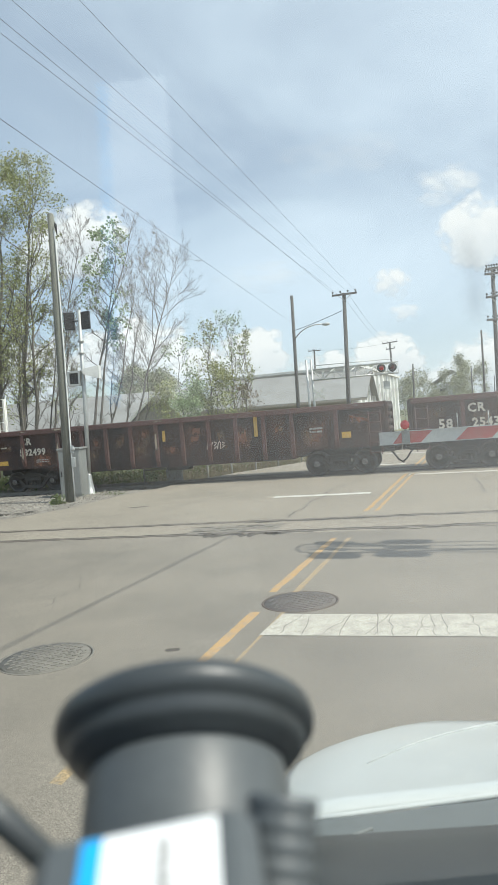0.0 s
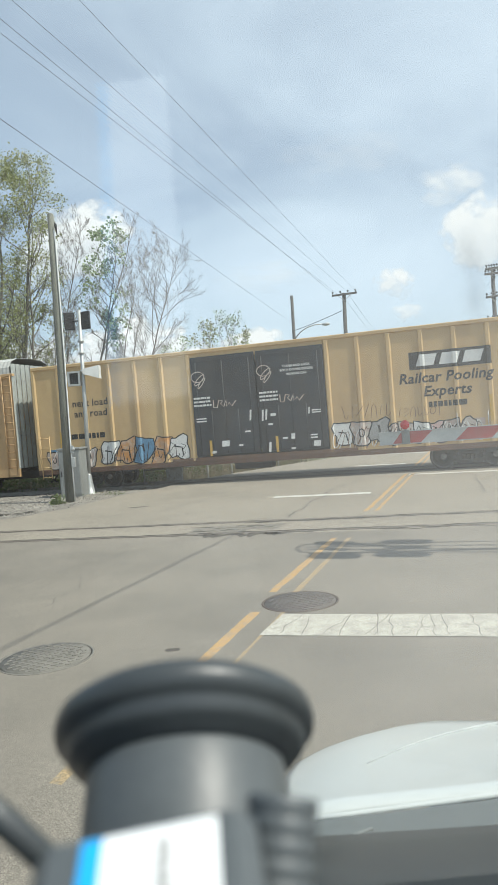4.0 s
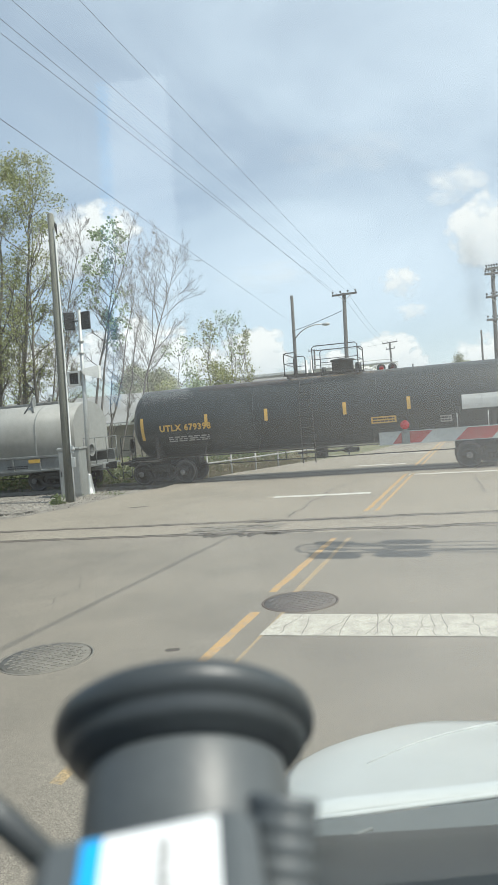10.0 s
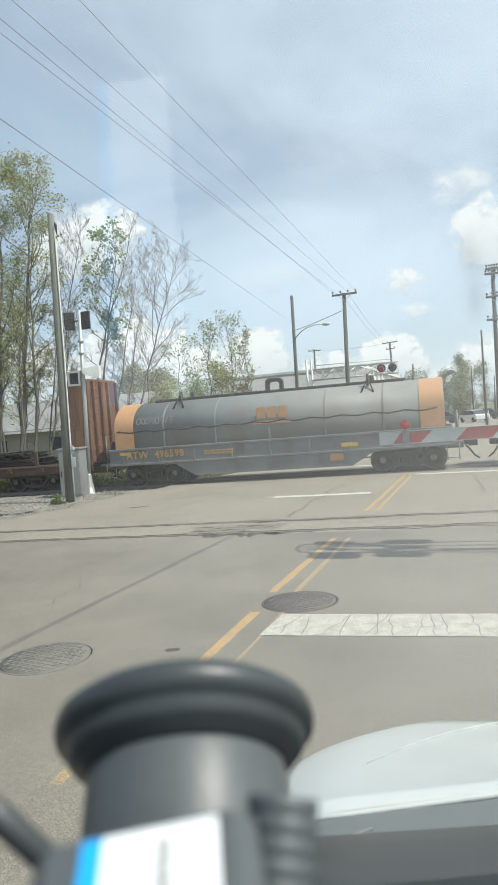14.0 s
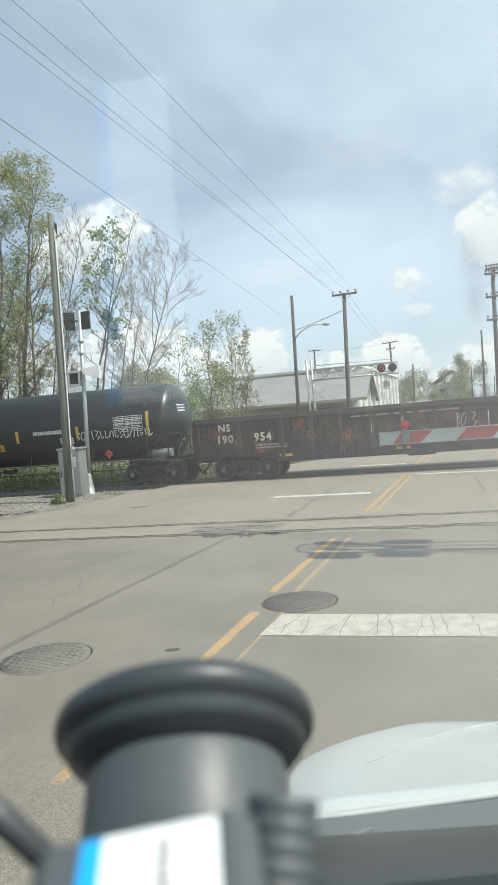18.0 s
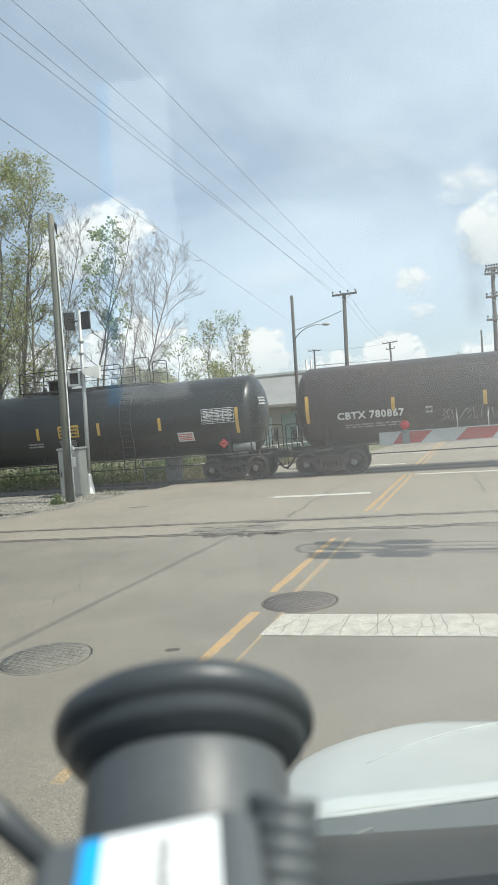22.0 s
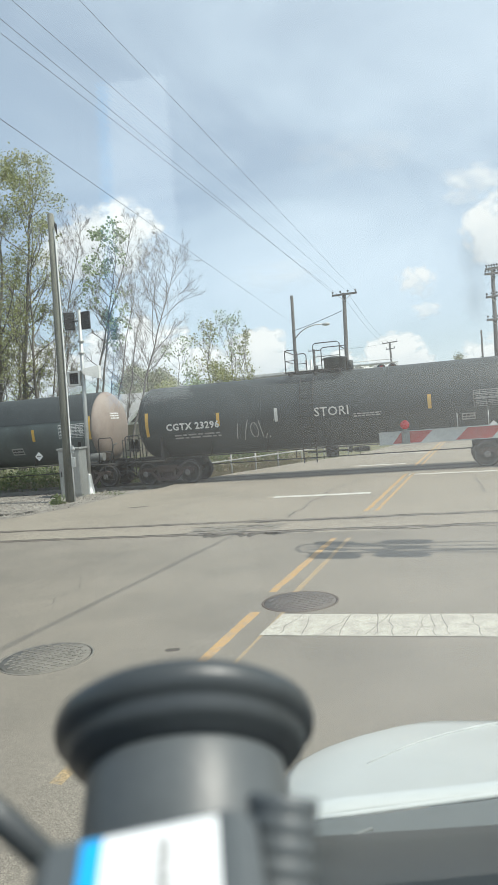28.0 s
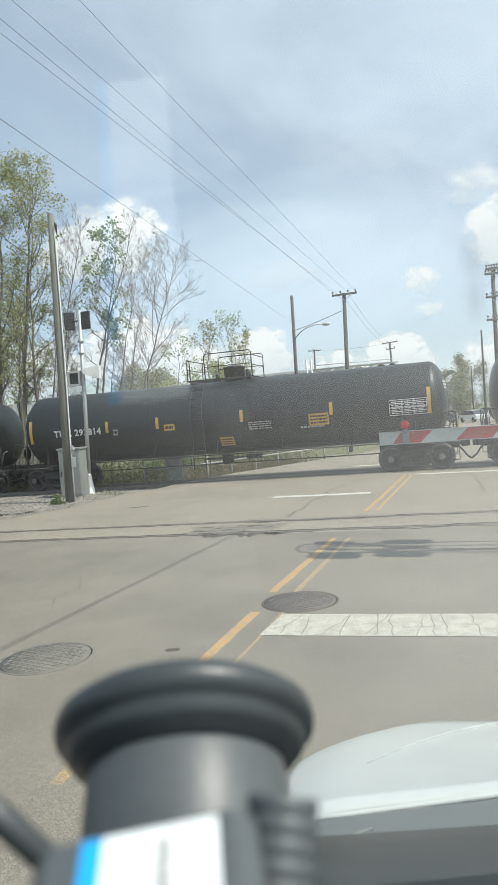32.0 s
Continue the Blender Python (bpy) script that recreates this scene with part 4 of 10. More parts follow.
wheel_pair(trk, 1.0, 0.9, 0.45)
wheel_pair(trk, 1.0, 6.6, 0.45)


def parked_car(x, y, turn, mat, label):
    c = thing("car", label, "car", pose(x, y, -0.01, 0, 0, turn), group="far cars")
    sh = Mesh()
    sh.prism([(-2.2, 0.35), (-2.2, 0.8), (-1.9, 0.95), (2.1, 0.92), (2.25, 0.7), (2.25, 0.35)], -0.88, 0.88, "x", None)
    part("body", sh, mat, c)
    sh = Mesh()
    sh.prism([(-1.6, 0.9), (-1.0, 1.42), (0.9, 1.45), (1.7, 0.9)], -0.76, 0.76, "x", None)
    part("cabin", sh, M["glass"], c)
    sh = Mesh()
    sh.prism([(-0.9, 1.40), (0.85, 1.43), (0.8, 1.48), (-0.8, 1.46)], -0.72, 0.72, "x", None)
    part("roof", sh, mat, c)
    wheel_pair(c, 0.8, -1.4, 0.33)
    wheel_pair(c, 0.8, 1.4, 0.33)


parked_car(27.6, 84.0, 10, M["car_white"], "white car on the road beyond the crossing")
parked_car(31.5, 92.0, 70, M["car_dark"], "dark car on the road beyond the crossing")
parked_car(24.6, 88.0, 80, M["car_dark"], "dark car on the road beyond the crossing")
# house among the far trees
hs = thing("house", "small pale house among trees on the far slope", "house", pose(45.0, 150.0, 0, 0, 0, -20))
sh = Mesh()
sh.box(-4, 4, 0, 8, 0, 7.0)
part("wall", sh, M["white_wall"], hs)
sh = Mesh()
sh.prism([(-4.6, 6.8), (0, 9.6), (4.6, 6.8), (4.6, 7.1), (0, 9.95), (-4.6, 7.1)], -0.6, 8.6)
part("roof", sh, M["roof_grey"], hs)
for x in (-2.6, 1.4):
    sh = Mesh()
    sh.box(x, x + 1.2, -0.06, 0.04, 4.6, 6.0)
    part("window", sh, M["glass"], hs)

# a bird that crosses the sky
bird = thing("bird", "small dark bird gliding across the sky", "bird")
M["feather"] = surface("feather", (0.045, 0.042, 0.04), 0.8, amount=0.3, scale=8, fine=60)
sh = Mesh()
sh.lathe([(0.0, -0.12), (0.018, -0.10), (0.035, -0.03), (0.036, 0.03), (0.022, 0.08), (0.02, 0.10), (0.0, 0.13)], 10, pose(0, 0, 0, -90))
sh.prism([(-0.012, -0.09), (0.012, -0.09), (0.035, -0.18), (-0.035, -0.18)], -0.004, 0.004, "z")
part("body", sh, M["feather"], bird)
for s in (-1, 1):
    sh = Mesh()
    pts = [(s * 0.02, 0.05, 0.01), (s * 0.11, 0.07, 0.05), (s * 0.24, 0.0, 0.03), (s * 0.12, -0.02, 0.045), (s * 0.02, -0.04, 0.01)]
    sh.add(pts + [(x, y, z + 0.006) for x, y, z in pts], [(0, 1, 2, 3, 4), (9, 8, 7, 6, 5)] + [(i, (i + 1) % 5, 5 + (i + 1) % 5, 5 + i) for i in range(5)])
    part("wing", sh, M["feather"], bird)
# an insect that flies up past the windscreen
fly = thing("insect", "small dark flying insect in front of the windscreen", "insect")
sh = Mesh()
sh.lathe([(0.0, -0.007), (0.0022, -0.005), (0.0030, -0.001), (0.0022, 0.0015), (0.0026, 0.004), (0.0018, 0.006), (0.0, 0.007)], 10, pose(0, 0, 0, -90))
part("body", sh, M["feather"], fly)
for sx in (-1, 1):
    sh = Mesh()
    pts = [(sx * 0.001, 0.003, 0.002), (sx * 0.006, 0.004, 0.005), (sx * 0.010, -0.002, 0.006), (sx * 0.005, -0.004, 0.004)]
    sh.add(pts + [(x, y, z + 0.0003) for x, y, z in pts], [(0, 1, 2, 3), (7, 6, 5, 4)] + [(k, (k + 1) % 4, 4 + (k + 1) % 4, 4 + k) for k in range(4)])
    part("wing", sh, M["feather"], fly)
# ---- the train: cars run along the far track at an even speed ----
SPEED = 10.9
CENTRE = 0.7525
CARS = []                                          # car, its place on the line at the start, its wheelsets


def glyphs(text, size, space=1.0, bold=0.0):
    """The built-in font's letters as a flat mesh: corners and faces, centred on x, on the base line."""
    cu = bpy.data.curves.new("glyphs", "FONT")
    cu.body, cu.size, cu.align_x, cu.space_character, cu.offset = text, size, "CENTER", space, bold
    cu.resolution_u = 2
    ob = bpy.data.objects.new("glyphs", cu)
    me = bpy.data.meshes.new_from_object(ob)
    vs, fs = [v.co.copy() for v in me.vertices], [tuple(p.vertices) for p in me.polygons]
    bpy.data.objects.remove(ob)
    bpy.data.meshes.remove(me)
    return vs, fs


def flat_put(x, z, y):
    """Puts drawn shapes upright on a side wall at y, which looks to -y."""
    return lambda p: (x + p[0], y, z + p[1])


def round_put(x, z, zc, r, lift=0.016):
    """Puts drawn shapes on the near side of a lying cylinder."""
    a0 = math.asin(max(-0.98, min(0.98, (z - zc) / r)))

    def put(p):
        a = a0 + p[1] / r
        return (x + p[0], -(r + lift) * math.cos(a), zc + (r + lift) * math.sin(a))
    return put


def head_put(y, z, zc, r, hl):
    """Puts drawn shapes on the dished end that looks to +x."""
    def put(p):
        q = min(0.99, math.hypot(y + p[0], z + p[1] - zc) / r)
        return (hl + 0.016 - 0.62 * (1 - math.sqrt(1 - q * q)), y + p[0], z + p[1])
    return put


def draw(sh, put, vs, fs):
    sh.add([put(p) for p in vs], fs)


def patch(sh, put, w, h, x=0.0, y=0.0, n=3, lean=0.0):
    """A drawn rectangle, in n strips so that it can follow a curve."""
    vs = []
    for i in range(n + 1):
        v = -h / 2 + h * i / n
        vs += [(x - w / 2 + lean * v, y + v), (x + w / 2 + lean * v, y + v)]
    draw(sh, put, vs, [(2 * i, 2 * i + 1, 2 * i + 3, 2 * i + 2) for i in range(n)])


def bars(sh, put, w, h, rows, seed=0, gap=0.45):
    """Lines of writing too small to read."""
    rnd = random.Random(seed)
    for r in range(rows):
        y = h / 2 - (r + 0.5) * h / rows
        x = -w / 2
        while x < w / 2 - 0.02:
            ln = min(rnd.uniform(0.06, 0.22) * max(w, 0.5), w / 2 - x)
            patch(sh, put, ln, h / rows * (1 - gap), x + ln / 2, y, 1)
            x += ln + 0.035 * max(w, 0.6)


def stroke(sh, put, pts, w):
    """A brush line through points."""
    pts = [Vector((p[0], p[1], 0)) for p in pts]
    vs = []
    for i, p in enumerate(pts):
        t = (pts[min(i + 1, len(pts) - 1)] - pts[max(i - 1, 0)])
        t = t.normalized() if t.length > 1e-6 else Vector((1, 0, 0))
        nrm = Vector((-t.y, t.x, 0)) * w / 2
        vs += [p + nrm, p - nrm]
    draw(sh, put, vs, [(2 * i, 2 * i + 1, 2 * i + 3, 2 * i + 2) for i in range(len(pts) - 1)])


def scrawl(sh, put, w, h, n, seed, thick=0.035):
    """Sprayed marks that spell nothing: hooks, loops, slashes and zigzags side by side."""
    rnd = random.Random(seed)
    n = max(n, int(w / (0.55 * h)))
    step = w / n
    for i in range(n):
        x, g = -w / 2 + step * (i + 0.5), rnd.uniform(0.6, 1.0) * h / 2
        a, lean = 0.42 * step, rnd.uniform(-0.1, 0.3)
        kind = rnd.choice("hook loop slash zigzag arch bar".split())
        if kind == "hook":
            pts = [(-a, g), (-a * 0.6, g * 0.2), (-a * 0.3, -g * 0.8), (a * 0.3, -g), (a, -g * 0.4)]
        elif kind == "loop":
            pts = [(a * math.cos(t * 0.62), g * math.sin(t * 0.62)) for t in range(11)]
        elif kind == "slash":
            pts = [(-a, -g), (a, g * 1.1)]
        elif kind == "zigzag":
            pts = [(-a, g), (a * 0.8, g * 0.7), (-a * 0.7, -g * 0.1), (a, -g * 0.3), (-a * 0.5, -g)]
        elif kind == "arch":
            pts = [(-a, -g), (-a * 0.7, g * 0.5), (0, g), (a * 0.7, g * 0.5), (a, -g)]
        else:
            pts = [(0, g), (-a * 0.1, 0), (0, -g)]
        stroke(sh, put, [(x + p + lean * q, q) for p, q in pts], thick)


def bubbles(parent, y, x0, x1, z, h, seed, fills, line="dark_mark", n=None):
    """A row of fat sprayed letter shapes that spell nothing, filled and outlined."""
    rnd = random.Random(seed)
    n = n or max(2, round((x1 - x0) / (0.62 * h)))
    step = (x1 - x0) / n
    lines = Mesh()
    for i in range(n):
        cx, cz = x0 + step * (i + 0.5), z + rnd.uniform(-0.08, 0.08) * h
        a, b = step * rnd.uniform(0.5, 0.64), h * rnd.uniform(0.42, 0.56)
        lean, ph = rnd.uniform(-0.15, 0.35), rnd.uniform(0, 6.28)
        ring = []
        for k in range(16):
            t = 2 * math.pi * k / 16
            box = 1 / max(abs(math.cos(t)), abs(math.sin(t))) ** 0.7
            f = box * (1 + 0.16 * math.sin(3 * t + ph) + 0.08 * math.sin(5 * t + 2 * ph)) * 0.88
            q = b * f * math.sin(t)
            ring.append((a * f * math.cos(t) + lean * q, q))
        lift = 0.003 * (i % 3)
        fill = Mesh()
        draw(fill, flat_put(cx, cz, y - lift), ring, [tuple(range(16))])
        part("graffiti", fill, M[fills[(i + seed) % len(fills)]], parent)
        put = flat_put(cx, cz, y - lift - 0.002)
        stroke(lines, put, ring + ring[:1], 0.045)
        kind = rnd.randint(0, 2)
        if kind == 0:
            stroke(lines, put, [(-a * 0.1, b * 0.45), (0.0, -b * 0.1)], 0.07)
        elif kind == 1:
            stroke(lines, put, [(0.25 * a * math.cos(t * 0.7), 0.3 * b * math.sin(t * 0.7)) for t in range(10)], 0.04)
        else:
            stroke(lines, put, [(-a * 0.5, 0.1 * b), (a * 0.2, 0.0), (a * 0.3, -0.6 * b)], 0.05)
    part("graffiti", lines, M[line], parent)


def lettering(text, put, size, mat, parent, label="", bold=0.0, space=1.05, name="lettering", slant=0.0):
    sh = Mesh()
    vs, fs = glyphs(text, size, space, bold)
    draw(sh, put, [(p[0] + slant * p[1], p[1]) for p in vs], fs)
    return part(name, sh, mat, parent, label)


SHARED = {}


def wheelset_data():
    if "wheelset" not in SHARED:
        sh = Mesh()
        for s in (-1, 1):
            m = Matrix.Translation((0, s * 0.76, 0)) @ pose(0, 0, 0, 90 * s)
            sh.lathe([(0.10, -0.10), (0.16, -0.10), (0.18, -0.04), (0.34, -0.01), (0.385, -0.06), (0.455, -0.065), (0.458, 0.05), (0.485, 0.06), (0.485, 0.085), (0.40, 0.08), (0.37, 0.04), (0.20, 0.03), (0.12, 0.06)], 28, m)
            sh.lathe([(0.0, -0.33), (0.07, -0.33), (0.115, -0.31), (0.115, -0.17), (0.08, -0.15)], 14, m)
            for k in range(3):
                a = 2.1 * k + 0.3
                sh.box(0.055 * math.cos(a) - 0.014, 0.055 * math.cos(a) + 0.014, 0.055 * math.sin(a) - 0.014, 0.055 * math.sin(a) + 0.014, -0.35, -0.325, m=m)
        sh.tube([(0, -0.9, 0), (0, 0.9, 0)], 0.085, 10)
        me = sh.data("wheelset", M["wheel"])
        me.materials.append(M["wheel_rim"])
        me.materials.append(M["axle_cap"])
        for f in me.polygons:                        # ground rims, bright axle caps
            rad = math.hypot(f.center.x, f.center.z)
            if rad > 0.40 and abs(f.normal.y) > 0.5:
                f.material_index = 1
            elif rad < 0.13 and abs(f.center.y) > 1.07:
                f.material_index = 2
        SHARED["wheelset"] = me
    return SHARED["wheelset"]


def truck_data(rusty):
    key = "truck_rust" if rusty else "truck"
    if key not in SHARED:
        sh = Mesh()
        # side frame: an arched casting with two windows, a jaw over each axle box
        for s in (-1, 1):
            y0, y1 = s * 0.93, s * 1.07
            sh.prism([(-1.16, 0.47), (-1.16, 0.63), (-0.95, 0.70), (-0.62, 0.66), (-0.36, 0.78), (0.36, 0.78), (0.62, 0.66), (0.95, 0.70), (1.16, 0.63), (1.16, 0.47), (1.03, 0.47), (1.03, 0.57), (0.77, 0.57), (0.70, 0.50), (0.42, 0.64), (0.34, 0.66), (-0.34, 0.66), (-0.42, 0.64), (-0.70, 0.50), (-0.77, 0.57), (-1.03, 0.57), (-1.03, 0.47)], y0, y1)
            sh.prism([(-0.74, 0.56), (-0.64, 0.62), (-0.36, 0.30), (0.36, 0.30), (0.64, 0.62), (0.74, 0.56), (0.44, 0.19), (0.36, 0.17), (-0.36, 0.17), (-0.44, 0.19)], y0, y1)
            for x in (-0.33, 0.33):
                sh.box(x - 0.055, x + 0.055, min(y0, y1), max(y0, y1), 0.28, 0.68, 0.01)
            for x in (-0.19, -0.06, 0.07, 0.20):
                for k in range(5):
                    z = 0.31 + 0.038 * k
                    sh.lathe([(0.058, z), (0.066, z + 0.012), (0.058, z + 0.024)], 8, Matrix.Translation((x, s * 1.0, 0)))
            sh.box(-0.30, 0.30, min(y0, y1) - 0.01, max(y0, y1) + 0.01, 0.50, 0.66, 0.02)
            sh.box(-1.08, -0.72, min(y0, y1), max(y0, y1), 0.53, 0.60, 0.01)
            sh.box(0.72, 1.08, min(y0, y1), max(y0, y1), 0.53, 0.60, 0.01)
        sh.box(-0.2, 0.2, -1.0, 1.0, 0.48, 0.72, 0.03)
        sh.lathe([(0.28, 0.70), (0.28, 0.84)], 16)
        for x in (-0.42, 0.42):
            sh.box(x - 0.05, x + 0.05, -0.9, 0.9, 0.36, 0.46, 0.01)
        SHARED[key] = sh.data("truck", M["bogie_rust" if rusty else "bogie"])
    return SHARED[key]


def coupler_data():
    if "coupler" not in SHARED:
        sh = Mesh()
        sh.box(-0.55, 0.12, -0.10, 0.10, 0.80, 0.96, 0.02)
        sh.prism([(0.10, -0.16), (0.30, -0.15), (0.42, -0.02), (0.36, 0.05), (0.30, 0.02), (0.24, 0.14), (0.10, 0.16)], 0.74, 1.02, "z")
        sh.tube([(0.0, -0.25, 0.78), (0.15, -0.27, 0.60), (0.30, -0.24, 0.38), (0.46, -0.16, 0.28)], 0.036, 6)
        sh.tube([(-0.3, -1.15, 1.0), (-0.05, -1.1, 0.85), (0.0, -0.3, 0.75), (0.0, 0.0, 0.72)], 0.014, 5)
        SHARED["coupler"] = sh.data("coupler", M["under"])
    return SHARED["coupler"]


def running_gear(car, base, half, trucks, rusty=False):
    """Trucks with their wheelsets and couplers for a car whose body reaches half a length from its centre."""
    sets = []
    for x in trucks:
        tr = part("truck", truck_data(rusty), None, car, "", pose(x, 0, 0))
        for dx in (-0.9, 0.9):
            ws = part("wheelset", wheelset_data(), None, tr, "", pose(dx, 0, 0.457))
            sets.append(ws)
    for s in (-1, 1):
        part("coupler", coupler_data(), None, car, "", pose(s * half, 0, 0, 0, 0, 0 if s > 0 else 180))
    CARS.append((car, base, sets))


def rail_posts(sh, pts, r=0.02):
    sh.tube(pts, r, 6)


def tank_car(base, length, r, colour, label, marks, centre_top=True, ladder=0.0, platform=2.4, stripes=(), shell_bottom=1.05, rusty=False, half_gap=0.68, extras=None, stripe_mat="yellow_mark", dome_at=0.0, ladder_at=0.3, fit="under"):
    """A tank on two trucks: shell, end frames, top platform with dome, ladder, side pipe, markings."""
    car = thing("tank_car", label, "tank car", group="train cars")
    zc, hl = shell_bottom + r, length / 2
    sh = Mesh()
    prof = [(0.0, -hl)] + [(r * math.sin(radians(a)) * 1.0, -hl + 0.62 * (1 - math.cos(radians(a)))) for a in (16, 32, 48, 62, 75, 84, 90)]
    n = 9
    mid = [(r, -hl + 0.62 + (length - 1.24) * i / n) for i in range(1, n)]
    prof = prof + mid + [(p[0], -p[1]) for p in prof[::-1]]
    turn = Matrix.Translation((0, 0, zc)) @ pose(0, 0, 0, 0, 90, 0)
    sh.lathe(prof, 48, turn)
    for i in (3, 6):                              # weld seams
        x = -hl + 0.62 + (length - 1.24) * i / n
        sh.lathe([(r, x - 0.02), (r + 0.0012, x - 0.008), (r + 0.0012, x + 0.008), (r, x + 0.02)], 48, turn)
    shell = part("shell", sh, M[colour], car)
    # draft sills and end frames
    sh = Mesh()
    tx = hl - 1.25
    for s in (-1, 1):
        sh.box(s * (hl - 2.6), s * (hl + 0.32), -0.32, 0.32, 0.72, 1.12, 0.02)
        for sy in (-1, 1):
            sh.box(s * (tx - 0.12), s * (tx + 0.12), sy * 0.35, sy * 1.42, 0.86, 1.04, 0.02)
            sh.prism([(sy * 0.5, 1.0), (sy * 1.3, 1.0), (sy * (r * 0.93), zc - 0.35 * r), (sy * (r * 0.55), zc - 0.82 * r)], s * tx - 0.06, s * tx + 0.06, "x")
            sh.tube([(s * (tx - 0.1), sy * 1.44, 0.98), (s * (hl + 0.30), sy * 1.44, 0.98)], 0.045, 6)
        sh.box(s * (hl + 0.16), s * (hl + 0.32), -1.46, 1.46, 0.90, 1.02, 0.01)
    part("end_frame", sh, M["under"], car)
    # end railings with steps
    for s in (-1, 1):
        sh = Mesh()
        x0, x1 = s * (hl - 0.35), s * (hl + 0.26)
        for sy in (-1, 1):
            y = sy * 1.44
            rail_posts(sh, [(x0, y, 1.0), (x0, y, 1.98), (x0 + s * 0.06, y, 2.05), (x1 - s * 0.06, y, 2.05), (x1, y, 1.98), (x1, y, 1.0)], 0.022)
            rail_posts(sh, [(x0, y, 1.5), (x1, y, 1.5)], 0.016)
            for z in (0.36, 0.62):
                rail_posts(sh, [(x1 - s * 0.4, y, z), (x1, y, z)], 0.016)
            for xx in (x1 - s * 0.4, x1):
                rail_posts(sh, [(xx, y, 0.36), (xx, y, 1.0)], 0.016)
        rail_posts(sh, [(x1, -0.5, 1.0), (x1, -0.5, 1.9), (x1, 0.5, 1.9), (x1, 0.5, 1.0)], 0.02)
        sh.lathe([(0.26, 0.0), (0.27, 0.03), (0.22, 0.03), (0.22, 0.0)], 16, Matrix.Translation((s * (hl + 0.12), 0.7 * s, 1.62)) @ pose(0, 0, 0, 0, 90, 0))
        part("end_railing", sh, M["under"], car)
    # air reservoir and brake lever on the leading platform
    sh = Mesh()
    sh.tube([(hl - 1.15, -1.12, 1.30), (hl - 1.10, -1.12, 1.30), (hl - 0.35, -1.12, 1.30), (hl - 0.30, -1.12, 1.30)], 0.17, 14)
    sh.box(hl - 0.9, hl - 0.6, -1.25, -1.0, 1.02, 1.16)
    sh.tube([(hl - 0.2, -0.9, 1.0), (hl + 0.05, -0.9, 1.75), (hl + 0.2, -0.9, 1.8)], 0.03, 6)
    part("air_reservoir", sh, M["coil_frame"], car)
    # long pipe rail on posts below the belly
    sh = Mesh()
    for sy in (-1, 1):
        rail_posts(sh, [(-hl + 0.5, sy * 1.42, 1.08), (hl - 0.5, sy * 1.42, 1.08)], 0.026)
        for i in range(5):
            x = (-0.5 + (i + 0.5) / 5) * (length - 4.4)
            rail_posts(sh, [(x, sy * 1.42, 1.08), (x, sy * (r * 0.80), zc - 0.60 * r)], 0.02)
    part("side_rail", sh, M["under"], car)
    # belly fittings
    sh = Mesh()
    sh.lathe([(0.20, 0.62), (0.24, 0.66), (0.24, 1.1)], 14)
    sh.tube([(-0.9, -0.3, 0.88), (1.4, -0.3, 0.88)], 0.04, 8)
    sh.box(0.9, 1.5, -0.5, -0.2, 0.80, 0.98, 0.04)
    sh.tube([(-tx + 1.2, -0.2, 0.66), (tx - 1.2, -0.2, 0.66)], 0.022, 6)
    for i in range(4):
        x = -1.2 + 0.8 * i
        sh.tube([(x, -1.1, 1.06), (x, -1.1, 0.74)], 0.018, 5)
    part("belly_valve", sh, M["under"], car)
    # platform on top
    ztop = zc + r
    px, pl = ladder, platform
    sh = Mesh()
    for i in range(9):                               # open grating between two edge angles
        y = -0.93 + 1.86 * i / 8
        wide = 0.022 if i in (0, 8) else 0.014
        sh.box(px - pl / 2, px + pl / 2, y - wide, y + wide, ztop + 0.03, ztop + (0.075 if i in (0, 8) else 0.055))
    for i in range(3):
        x = px - pl / 2 + 0.15 + (pl - 0.3) * i / 2
        sh.box(x - 0.03, x + 0.03, -0.9, 0.9, ztop - 0.06, ztop + 0.04)
    part("platform", sh, M[fit], car)
    sh = Mesh()
    sh.lathe([(0.42, ztop - 0.12), (0.42, ztop + 0.46), (0.47, ztop + 0.47), (0.47, ztop + 0.53), (0.2, ztop + 0.58), (0.0, ztop + 0.58)], 20, Matrix.Translation((px + dome_at, 0, 0)))
    sh.lathe([(0.12, ztop), (0.12, ztop + 0.34), (0.0, ztop + 0.38)], 10, Matrix.Translation((px + dome_at + 0.62, -0.2, 0)))
    sh.lathe([(0.09, ztop), (0.09, ztop + 0.30), (0.0, ztop + 0.32)], 10, Matrix.Translation((px + dome_at - 0.75, 0.1, 0)))
    part("dome", sh, M[colour], car)
    sh = Mesh()
    for y in (-0.93, 0.93):
        a, b = px - pl / 2 + 0.05, px + pl / 2 - 0.05
        cut = px + ladder_at
        rail_posts(sh, [(a, y, ztop + 0.06), (a, y, ztop + 0.82), (a + 0.08, y, ztop + 0.90), (cut - 0.4, y, ztop + 0.90), (cut - 0.32, y, ztop + 0.82), (cut - 0.32, y, ztop + 0.06)], 0.021)
        rail_posts(sh, [(cut + 0.3, y, ztop + 0.06), (cut + 0.3, y, ztop + 0.98), (cut + 0.38, y, ztop + 1.06), (b - 0.08, y, ztop + 1.06), (b, y, ztop + 0.98), (b, y, ztop + 0.06)], 0.021)
        rail_posts(sh, [(a, y, ztop + 0.5), (cut - 0.32, y, ztop + 0.5)], 0.015)
        rail_posts(sh, [(cut + 0.3, y, ztop + 0.55), (b, y, ztop + 0.55)], 0.015)
